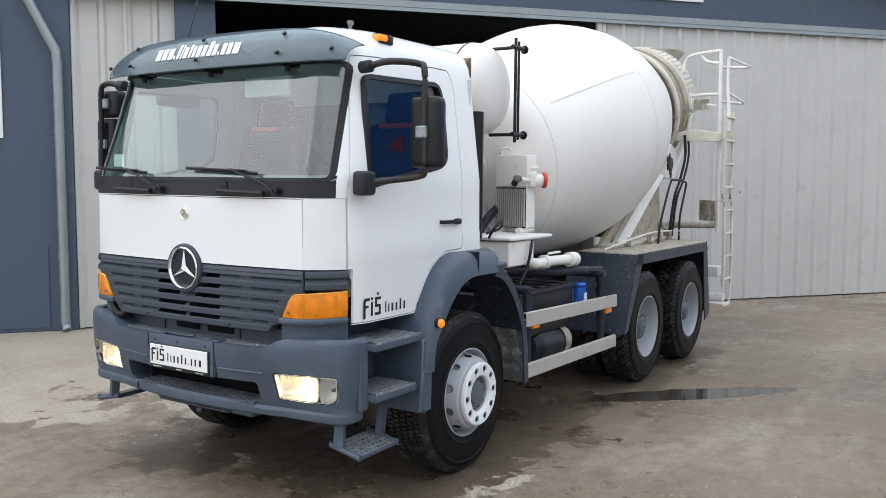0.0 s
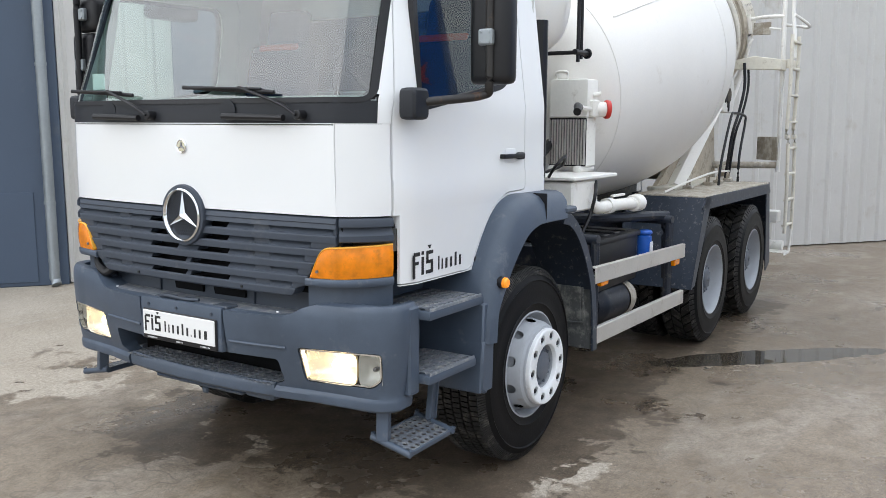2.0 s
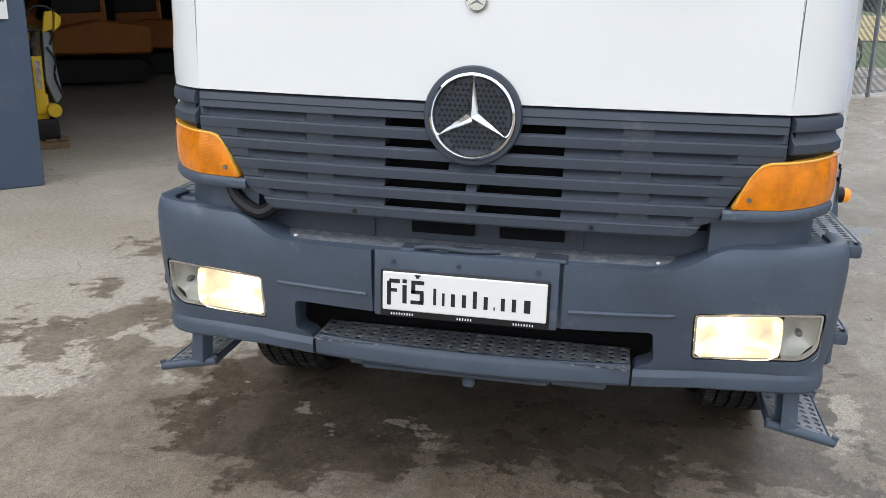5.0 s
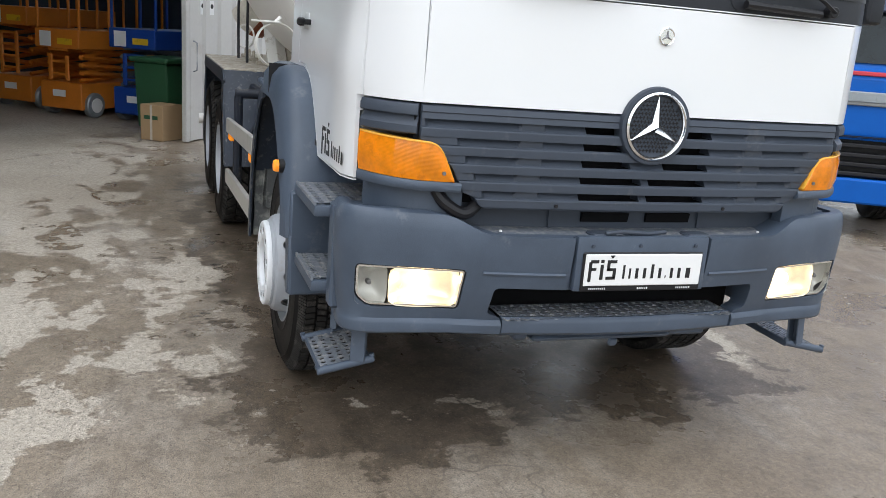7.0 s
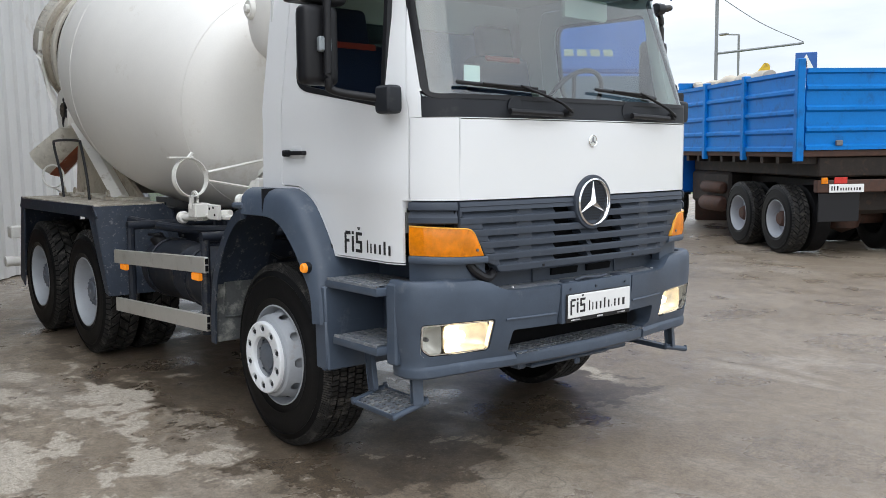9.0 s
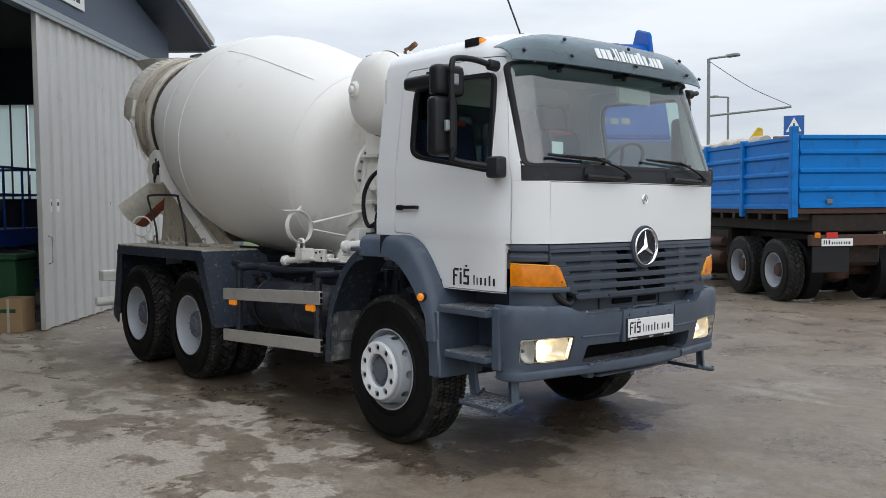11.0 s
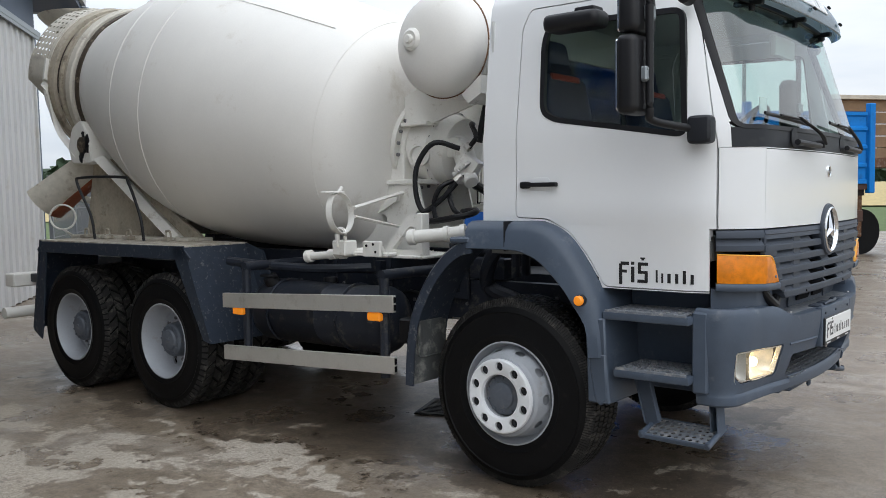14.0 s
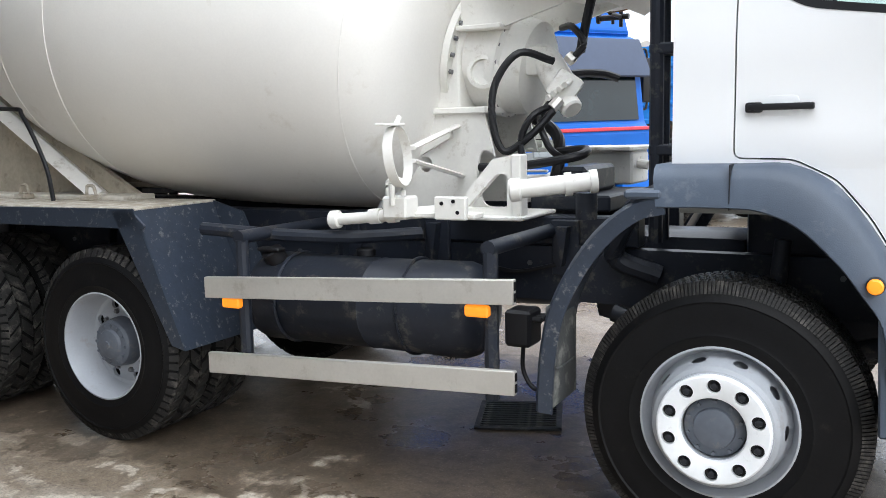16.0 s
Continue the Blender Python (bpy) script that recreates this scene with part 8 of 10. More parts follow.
rg["label"] = "white steel clamp ring on two flat arms"
bm = bmesh.new()
b = bmesh.new()
mr_ = pose(-2.95, -1.0, 1.525, 0, 84, 12)
turned(b, [(0.132, -0.022), (0.138, -0.022), (0.138, 0.022), (0.132, 0.022), (0.132, -0.022)], 40, mr_)
join(bm, b)
box(bm, (-2.97, -1.16, 1.66), (-2.92, -0.98, 1.672), 0.003)
rod(bm, (-2.95, -1.02, 1.655), (-2.95, -0.98, 1.70), 0.012, seg=8)
part("ring_band", bm, OFFWHITE, rg)
for a, c in (((-2.95, -0.87, 1.56), (-3.0, -0.31, 1.66)), ((-2.95, -0.87, 1.50), (-2.98, -0.31, 1.40))):
    bm = bmesh.new()
    tube(bm, [a, c], 0.022, straight=True, seg=6, flat=0.5)
    part("ring_arm", bm, OFFWHITE, rg)
bm = bmesh.new()
tube(bm, [(-3.0, -0.98, 1.395), (-3.0, -0.98, 1.30)], 0.014, straight=True)
part("ring_post", bm, OFFWHITE, rg)
# hydraulic hoses at the gearbox
for pts, r in (([(-2.47, -0.30, 1.96), (-2.60, -0.42, 2.00), (-2.70, -0.48, 1.86), (-2.71, -0.50, 1.68), (-2.66, -0.48, 1.53), (-2.54, -0.44, 1.60), (-2.44, -0.38, 1.72)], 0.024),
               ([(-2.42, -0.32, 1.76), (-2.52, -0.44, 1.70), (-2.58, -0.46, 1.58), (-2.56, -0.46, 1.46)], 0.022),
               ([(-2.50, -0.1, 2.14), (-2.38, -0.28, 2.12), (-2.30, -0.34, 2.03), (-2.36, -0.34, 1.96)], 0.022),
               ([(-2.80, -0.46, 1.45), (-2.55, -0.50, 1.46), (-2.34, -0.50, 1.49), (-2.27, -0.44, 1.51), (-2.29, -0.36, 1.53), (-2.45, -0.30, 1.52)], 0.028),
               ([(-2.46, -0.12, 1.85), (-2.52, -0.34, 1.70), (-2.46, -0.40, 1.55), (-2.40, -0.34, 1.48)], 0.022),
               ([(-2.30, -0.2, 2.3), (-2.34, -0.22, 2.1), (-2.36, -0.22, 2.0)], 0.03)):
    bm = bmesh.new()
    tube(bm, pts, r * 0.78, seg=10)
    part("hydraulic_hose", bm, HOSE, truck, "black hydraulic hose loop")
for p, q in (((-2.38, -0.34, 1.98), (-2.35, -0.34, 1.95)), ((-2.45, -0.38, 1.73), (-2.42, -0.35, 1.77))):
    bm = bmesh.new()
    rod(bm, p, q, 0.028, seg=8)
    part("hose_fitting", bm, ALU, truck)
bm = bmesh.new()
box(bm, (-2.62, -0.25, 1.22), (-2.2, 0.45, 1.30), 0.01)
box(bm, (-2.48, -0.2, 1.30), (-2.34, 0.3, 1.44), 0.02)
rod(bm, (-2.20, -0.60, 1.22), (-2.20, -0.60, 1.34), 0.05, seg=12)
part("hydraulic_pump", bm, CHASSIS, truck, "dirty hydraulic pump between cab and drum")

# rear pedestal with rollers
rp = new("rear_pedestal")
rp.parent = truck
rp["label"] = "cement-splashed white rear drum support"
for s_ in (-1, 1):
    bm = bmesh.new()
    prism(bm, [(-5.05, 1.28), (-6.46, 2.02), (-6.78, 2.02), (-6.95, 1.28)], s_ * 0.52, s_ * 0.56, "y")
    part("side_plate", bm, BANDDIRT, rp)
    bm = bmesh.new()
    b = bmesh.new()
    tube(bm, [(-5.30, s_ * 0.66, 1.285), (-6.50, s_ * 0.64, 2.02)], 0.085, straight=True, seg=4, flat=0.5)
    part("slanted_beam", bm, OFFWHITE, rp, "white slanted beam with cement runs")
    bm = bmesh.new()
    box(bm, (-6.9, s_ * 0.50, 1.26), (-5.0, s_ * 0.76, 1.30), 0.008)
    part("foot_plate", bm, CREAMDIRT, rp)
    # roller housing
    bm = bmesh.new()
    prism(bm, soften([(-6.50, 1.98), (-6.86, 1.98), (-6.93, 2.14), (-6.84, 2.34), (-6.68, 2.40), (-6.56, 2.24)], 0.05), s_ * 0.50, s_ * 0.74, "y", bevel=0.01)
    part("roller_housing", bm, OFFWHITE, rp)
    bm = bmesh.new()
    rod(bm, (-6.66, s_ * 0.735, 2.16), (-6.66, s_ * 0.755, 2.16), 0.075, seg=10)
    part("roller_bearing", bm, GREASE, rp, "greasy roller bearing")
    bm = bmesh.new()
    for du, dv, r_ in ((0.0, 0.0, 0.06), (0.035, 0.045, 0.05), (-0.045, -0.06, 0.05), (-0.06, -0.12, 0.035), (-0.01, 0.10, 0.03), (0.05, -0.03, 0.035)):
        b = bmesh.new()
        bmesh.ops.create_icosphere(b, subdivisions=2, radius=r_)
        for v in b.verts:
            v.co = Vector((-6.62 + du + v.co.x * (1 + 0.9 * noise.noise(v.co * 45)), s_ * 0.742 + v.co.y * 0.22, 2.15 + dv + v.co.z * (1.15 + 0.9 * noise.noise(v.co * 38))))
        join(bm, b)
    part("grease_lump", bm, BLACK, rp, "black lumps of old grease", 60)
    bm = bmesh.new()
    rod(bm, (-6.62, s_ * 0.42, 2.20), (-6.78, s_ * 0.42, 2.235), 0.11, seg=24)
    part("roller", bm, RUST, rp)
    # bent hand rail on the mudguard
    hr = bmesh.new()
    if s_ > 0:
        tube(hr, [(-5.80, s_ * 0.92, 1.28), (-5.86, s_ * 0.92, 1.50), (-6.20, s_ * 0.90, 1.92), (-6.34, s_ * 0.90, 1.97), (-6.72, s_ * 0.90, 1.95), (-6.76, s_ * 0.90, 1.88), (-6.52, s_ * 0.92, 1.55), (-6.50, s_ * 0.92, 1.28)], 0.013, seg=8)
    else:
        tube(hr, [(-5.40, -0.92, 1.28), (-5.45, -0.92, 1.50), (-5.64, -0.90, 1.78), (-5.74, -0.90, 1.83), (-6.40, -0.90, 1.84), (-6.49, -0.90, 1.79), (-6.24, -0.92, 1.50), (-6.18, -0.92, 1.28)], 0.013, seg=8)
    part("hand_rail", hr, HOSE, truck, "dark bent grab rail on the mudguard")
    for x in (-5.2, -5.8, -6.15, -6.5):
        c = bmesh.new()
        box(c, (x - 0.05, s_ * 0.78, 1.278), (x + 0.05, s_ * 0.86, 1.31), 0.006)
        tube(c, [(x - 0.03, s_ * 0.82, 1.31), (x - 0.02, s_ * 0.82, 1.36), (x + 0.03, s_ * 0.82, 1.36), (x + 0.05, s_ * 0.82, 1.31)], 0.010, seg=6)
        part("mudguard_clamp", c, CEMENT, truck)
bm = bmesh.new()
box(bm, (-6.9, -0.52, 1.28), (-6.4, 0.52, 1.42), 0.01)
box(bm, (-6.78, -0.52, 1.86), (-6.52, 0.52, 2.0), 0.01)
part("cross_beam", bm, CREAMDIRT, rp)
# charging hopper, collar frame and discharge
hp = new("charging_hopper")
hp.parent = truck
hp["label"] = "cement-crusted charging hopper and discharge funnel"
b = bmesh.new()
turned(b, [(0.735, 4.60), (0.765, 4.605), (0.765, 4.665), (0.735, 4.67), (0.735, 4.60)], 48, DRUM_AX)
part("hood_strap", b, CREAMDIRT, hp)
b = bmesh.new()
turned(b, [(0.720, 4.50), (0.755, 4.505), (0.762, 4.56), (0.757, 4.69), (0.747, 4.69), (0.747, 4.56), (0.735, 4.515), (0.720, 4.50)], 56, DRUM_AX)
part("hood_skirt", b, BANDDIRT, hp)


def on_drum(a, r, ang):
    """A place by distance along the drum's axis, radius, and turn from the top towards the left."""
    return drum_pt(a, 0.0, 0.0) + Vector((math.sin(DRUM_TILT) * r * math.cos(ang), r * math.sin(ang), math.cos(DRUM_TILT) * r * math.cos(ang)))


# perforated top of the hood
b = bmesh.new()
perforated(b, 4.67, 5.02, -1.35, 1.35, 0.0, 5, 30, 0.022)
for v in b.verts:
    v.co = on_drum(v.co.x, 0.745 + v.co.z, v.co.y)
part("perforated_cover", b, CREAMDIRT, hp, "cream hood sheet with round holes", 0)
for s_ in (-1, 1):
    b = bmesh.new()
    ring_a = [on_drum(4.66, 0.742, s_ * (1.30 + 0.09 * k)) for k in range(5)]
    ring_b = [on_drum(5.04, 0.742, s_ * (1.30 + 0.09 * k)) for k in range(5)]
    low_a, low_b = Vector((-6.96, s_ * 0.30, 2.18)), Vector((-7.20, s_ * 0.26, 2.12))
    va, vb = [b.verts.new(p) for p in ring_a + [low_a]], [b.verts.new(p) for p in ring_b + [low_b]]
    for k in range(len(va) - 1):
        b.faces.new((va[k], va[k + 1], vb[k + 1], vb[k]))
    bmesh.ops.recalc_face_normals(b, faces=b.faces[:])
    bmesh.ops.solidify(b, geom=b.faces[:], thickness=0.012)
    part("hood_cheek", b, CREAMDIRT, hp)
    bm = bmesh.new()
    tube(bm, [on_drum(4.64, 0.775, s_ * 1.35), on_drum(4.60, 0.79, s_ * 1.75), on_drum(4.45, 0.86, s_ * 2.2), Vector((-6.80, s_ * 0.70, 2.05))], 0.045, seg=6, flat=0.5)
    part("hood_stay", bm, OFFWHITE, hp, "cream bent stay down to the roller seat")
b = bmesh.new()
va = [b.verts.new(on_drum(5.04, 0.742, -1.66 + 3.32 * k / 12)) for k in range(13)]
vb = [b.verts.new((-7.20, -0.26 + 0.52 * k / 12, 2.12)) for k in range(13)]
mid_ = [b.verts.new((p.co.x * 0.55 + q.co.x * 0.45, p.co.y * 0.62 + q.co.y * 0.38, min(p.co.z, 2.95) * 0.6 + q.co.z * 0.4)) for p, q in zip(va, vb)]
for k in range(12):
    b.faces.new((vb[k], vb[k + 1], mid_[k + 1], mid_[k]))
bmesh.ops.solidify(b, geom=b.faces[:], thickness=0.010)
part("outlet_back", b, CEMENT, hp)
bm = bmesh.new()
b = bmesh.new()
rings = []
for z, rx, ry, cx in ((3.60, 0.50, 0.46, -7.82), (3.62, 0.51, 0.47, -7.82), (3.62, 0.49, 0.45, -7.82), (3.585, 0.485, 0.445, -7.82), (3.30, 0.30, 0.28, -7.62), (3.02, 0.20, 0.20, -7.46),
                      (3.02, 0.19, 0.19, -7.46), (3.30, 0.285, 0.265, -7.62), (3.57, 0.47, 0.43, -7.82)):
    rings.append([b.verts.new((cx + rx * math.cos(2 * math.pi * k / 28), ry * math.sin(2 * math.pi * k / 28), z)) for k in range(28)])
order = [7, 6, 5, 4, 3, 0, 1, 2, 8]
for i, j in zip(order, order[1:]):
    for k in range(28):
        b.faces.new((rings[i][k], rings[i][(k + 1) % 28], rings[j][(k + 1) % 28], rings[j][k]))
join(bm, b)
part("hopper_funnel", bm, CREAMDIRT, hp, "cement-stained loading funnel", 40)
# swivelling chute: a half-round trough
ch = new("discharge_chute")
ch.parent = truck
ch["label"] = "cement-lined discharge chute with red primer below"


def trough(a, c, r0, r1, thick, k0=-12, k1=192):
    b = bmesh.new()
    a, c = Vector(a), Vector(c)
    t = (c - a).normalized()
    side = t.cross(Vector((0, 0, 1))).normalized()
    up_ = side.cross(t)
    rings = []
    for p, r in ((a, r0), (c, r1)):
        o = [b.verts.new(p + side * (r * math.cos(radians(k))) + up_ * (-r * math.sin(radians(k)))) for k in range(k0, k1 + 1, 12)]
        i_ = [b.verts.new(p + side * ((r - thick) * math.cos(radians(k))) + up_ * (-(r - thick) * math.sin(radians(k)))) for k in range(k1, k0 - 1, -12)]
        rings.append(o + i_)
    p, q = rings
    n = len(p)
    for k in range(n):
        b.faces.new((p[k], p[(k + 1) % n], q[(k + 1) % n], q[k]))
    b.faces.new(p[::-1])
    b.faces.new(q)
    bmesh.ops.recalc_face_normals(b, faces=b.faces[:])
    return b


bm = bmesh.new()
join(bm, trough((-7.02, -0.34, 2.10), (-7.60, -0.64, 1.68), 0.21, 0.26, 0.014))
part("trough", bm, CREAMDIRT, ch)
bm = bmesh.new()
join(bm, trough((-7.12, -0.386, 2.045), (-7.595, -0.638, 1.677), 0.232, 0.272, 0.010, 84, 120))
part("trough_underside", bm, CHUTERED, ch, "red primed underside")
bm = bmesh.new()
tube(bm, [(-7.0, -0.2, 1.55), (-7.35, -0.48, 1.68)], 0.035, straight=True)
tube(bm, [(-7.0 + 0.085 * math.cos(math.pi * k / 8), -0.78 + 0.085 * math.cos(math.pi * k / 8), 1.47 + 0.12 * math.sin(math.pi * k / 8)) for k in range(17)], 0.010, seg=6, steps=2)
tube(bm, [(-7.0, -0.78, 1.35), (-7.02, -0.70, 1.30), (-7.10, -0.62, 1.28)], 0.012, seg=6)
part("chute_jack", bm, OFFWHITE, ch)
bm = bmesh.new()
rod(bm, (-7.0, 0, 1.0), (-7.0, 0, 2.0), 0.09, seg=16)
box(bm, (-7.15, -0.2, 1.35), (-6.85, 0.2, 1.5), 0.01)
part("chute_pivot", bm, OFFWHITE, ch)
# ladder and platform rails on the left of the tail
ld = new("access_ladder")
ld.parent = truck
ld["label"] = "cream white steel access ladder at the tail"
for x in (-6.95, -7.28):
    bm = bmesh.new()
    tube(bm, [(x, 1.28, 2.78), (x - 0.01, 1.285, 2.3), (x - 0.005, 1.275, 1.75), (x - 0.045, 1.285, 1.72), (x - 0.05, 1.30, 1.2), (x - 0.06, 1.30, 0.72)], 0.019, seg=8)
    part("ladder_rail", bm, CREAMPALE, ld, "chipped cream ladder rail")
for k in range(8):
    z = 0.80 + 0.272 * k
    x = -7.0 + 0.045 * min(1.0, max(0.0, (z - 1.7) / 0.1))
    bm = bmesh.new()
    box(bm, (x - 0.34, 1.268, z - 0.012), (x + 0.01, 1.312, z + 0.012), 0.005)
    part("rung", bm, CREAMPALE, ld)
bm = bmesh.new()
tube(bm, [(-7.18, 1.16, 1.36), (-7.20, 1.15, 2.4), (-7.25, 1.12, 3.52)], 0.024, seg=8, straight=True)
part("guard_post", bm, OFFWHITE, ld, "white tubular guard post")
bm = bmesh.new()
tube(bm, [(-7.25, 1.12, 3.51), (-7.35, 0.80, 3.50), (-7.42, 0.66, 3.46), (-7.40, 0.62, 3.30)], 0.020, seg=8)
tube(bm, [(-7.25, 1.12, 3.36), (-7.32, 0.95, 3.40), (-7.36, 0.85, 3.48)], 0.018, seg=8)
part("guard_rail", bm, OFFWHITE, ld, "white bent guard rail")
bm = bmesh.new()
tube(bm, [(-7.15, 1.27, 2.55), (-7.20, 1.25, 2.80), (-7.24, 1.22, 3.05), (-7.24, 1.22, 3.42)], 0.020, seg=8)
tube(bm, [(-7.24, 1.22, 3.42), (-7.40, 1.34, 3.36), (-7.62, 1.36, 3.34), (-7.45, 1.14, 3.33), (-7.25, 1.10, 3.34)], 0.016, seg=8)
tube(bm, [(-7.22, 1.24, 3.0), (-7.42, 1.33, 2.92), (-7.55, 1.30, 2.90), (-7.35, 1.10, 2.92)], 0.016, seg=8)
part("hoop_rail", bm, OFFWHITE, ld, "white hoop rails above the ladder")
bm = bmesh.new()
tube(bm, [(-7.22, 1.14, 2.99), (-7.25, 0.95, 3.0), (-7.30, 0.72, 2.99), (-7.32, 0.62, 3.04)], 0.020, seg=8)
tube(bm, [(-7.24, 1.10, 2.86), (-7.26, 0.98, 2.88)], 0.016, seg=6)
part("side_rail", bm, OFFWHITE, ld)
bm = bmesh.new()
prism(bm, [(0.70, 2.53), (0.92, 2.57), (1.18, 2.53), (1.18, 2.42), (0.92, 2.43), (0.70, 2.44)], -6.98, -6.93, "x", bevel=0.006)
box(bm, (-7.14, 1.14, 2.42), (-6.94, 1.20, 2.53), 0.006)
box(bm, (-7.50, 1.20, 2.45), (-7.10, 1.24, 2.54), 0.006)
part("platform_beam", bm, CREAMPALE, ld, "tapered cream steel bracket")
bm = bmesh.new()
box(bm, (-7.33, 0.80, 2.82), (-7.30, 0.98, 2.95), 0.004)
part("gusset_plate", bm, CEMENT, ld)
bm = bmesh.new()
prism(bm, [(-7.12, 1.15), (-7.39, 0.88), (-7.405, 0.895), (-7.135, 1.165)], 1.48, 1.73, "z", bevel=0.004)
part("tool_plate", bm, CEMENT, ld, "dusty cream plate")
bm = bmesh.new()
rod(bm, (-6.80, 0.45, 1.43), (-7.20, 1.14, 1.43), 0.036, seg=12)
rod(bm, (-6.84, 0.62, 1.36), (-6.86, 0.70, 1.37), 0.06, seg=12)
part("stay_bar", bm, CEMENT, ld, "cement-dusted stay bar")
bm = bmesh.new()
perforated(bm, -7.34, -7.08, 1.02, 1.30, 0.50, 6, 6, 0.013)
box(bm, (-7.34, 1.285, 0.47), (-7.08, 1.30, 0.502), 0.003)
box(bm, (-7.34, 1.02, 0.47), (-7.08, 1.035, 0.502), 0.003)
rod(bm, (-7.33, 1.29, 0.49), (-7.33, 1.30, 0.74), 0.014, seg=8)
part("bottom_tread", bm, OFFWHITE, ld)
for s_ in (1,):
    bm = bmesh.new()
    tube(bm, [(-6.92, 0.82, 2.50), (-6.90, 0.84, 2.25), (-6.80, 0.82, 1.98), (-6.66, 0.80, 1.75), (-6.62, 0.76, 1.3)], 0.016, seg=8)
    part("hydraulic_hose", bm, HOSE, truck)
    bm = bmesh.new()
    tube(bm, [(-6.95, 0.85, 2.52), (-6.93, 0.87, 2.25), (-6.83, 0.85, 1.98), (-6.69, 0.82, 1.74), (-6.66, 0.78, 1.3)], 0.013, seg=8)
    part("hydraulic_hose", bm, HOSE, truck)
bm = bmesh.new()
tube(bm, [(-4.6, 0.80, 1.285), (-5.2, 0.85, 1.36), (-5.9, 0.85, 1.40), (-6.6, 0.8, 1.38)], 0.010, seg=6)
part("loose_cable", bm, OFFWHITE, truck)

# ---- hall details ----
bm = bmesh.new()
box(bm, (HALL_L + 0.2, -26, -0.2), (HALL_R - 0.2, -0.43, 0.004))
tagged(hall_part("floor_hall", bm, CONCRETE, smooth=0), "dusty concrete floor inside the hall", "floor", kind="structure")
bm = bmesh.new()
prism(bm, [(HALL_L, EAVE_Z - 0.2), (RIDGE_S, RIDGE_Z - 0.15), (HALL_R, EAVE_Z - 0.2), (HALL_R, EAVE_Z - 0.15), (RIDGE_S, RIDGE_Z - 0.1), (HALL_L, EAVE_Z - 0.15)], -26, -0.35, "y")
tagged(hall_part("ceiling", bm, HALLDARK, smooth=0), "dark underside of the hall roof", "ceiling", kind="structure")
dp = thing("downpipe", "galvanised rain downpipe bent along the hall front", "downpipe")
bm = bmesh.new()
tube(bm, [(-2.02, 0.10, 5.0), (-1.58, 0.08, 4.05), (-1.37, 0.06, 3.62), (-1.36, 0.06, 3.45)], 0.062, straight=True, seg=14)
tube(bm, [(-1.36, 0.06, 3.52), (-1.36, 0.06, 0.10), (-1.34, 0.10, 0.03)], 0.060, straight=True, seg=14)
hall_part("pipe", bm, GALV, dp)
for z in (1.0, 2.6):
    bm = bmesh.new()
    turned(bm, [(0.068, -0.02), (0.068, 0.02), (0.060, 0.02), (0.060, -0.02), (0.068, -0.02)], 18, Matrix.Translation((-1.36, 0.06, z)))
    hall_part("pipe_clip", bm, GALV, dp)
bm = bmesh.new()
box(bm, (-4.5, -0.06, 0.05), (-1.55, -0.045, 1.12), 0.004)
tagged(hall_part("kick_panel", bm, STEELBLUE), "darker blue sheet panel low on the hall wall", "panel", kind="structure")


def board(name, s0, s1, z0, z1, w, label, rows, mat=PLATEWHITE):
    t = thing(name, label, "sign")
    bm = bmesh.new()
    box(bm, (s0, w, z0), (s1, w + 0.025, z1), 0.004)
    hall_part("panel", bm, mat, t)
    for zc, h, a, c, n in rows:
        bm = bmesh.new()
        ww = (c - a) / n
        for k in range(n):
            box(bm, (a + k * ww, w + 0.024, zc - h / 2), (a + k * ww + ww * 0.72, w + 0.028, zc + h / 2))
        hall_part("print_line", bm, INK, t, smooth=0)
    return t


board("wall_board", -5.0, -2.03, 2.51, 4.1, -0.05, "white information board on the blue hall wall", ((3.5, 0.3, -4.6, -2.5, 8), (2.9, 0.15, -4.6, -2.5, 14)))
board("hall_sign", 5.2, 8.18, 4.80, 5.75, -0.07, "white company board with black print above the gate", ((5.3, 0.28, 5.5, 7.9, 8), (4.95, 0.13, 6.3, 8.05, 9)))
board("pier_notice", 0.16, 0.46, 1.56, 2.05, -0.055, "white paper notice with an arrow on the pier", ((1.98, 0.07, 0.20, 0.42, 3), (1.86, 0.015, 0.18, 0.44, 14), (1.80, 0.015, 0.18, 0.44, 14), (1.72, 0.015, 0.18, 0.44, 14), (1.62, 0.02, 0.24, 0.40, 1)))
for s0 in (6.62, 6.82):
    st_ = thing("gate_sticker", "small white safety sticker on the gate sheet", "sticker", "gate stickers")
    bm = bmesh.new()
    box(bm, (s0, 0.001, 1.66), (s0 + 0.09, 0.0045, 1.84))
    hall_part("paper", bm, PLATEWHITE, st_, smooth=0)
    bm = bmesh.new()
    turned(bm, [(0, 0), (0.03, 0), (0.03, 0.002), (0, 0.002)], 16, Matrix.Translation((s0 + 0.045, 0.0045, 1.77)) @ Matrix.Rotation(radians(-90), 4, "X"))
    hall_part("print", bm, INK, st_)
gh = thing("gate_hook", "small dark steel hook on the gate sheet", "hook")
bm = bmesh.new()
tube(bm, [(8.90, -0.004, 1.80), (8.90, -0.02, 1.70), (8.96, -0.02, 1.68), (8.98, -0.02, 1.76)], 0.012, seg=8)
hall_part("bent_rod", bm, GREASE, gh)
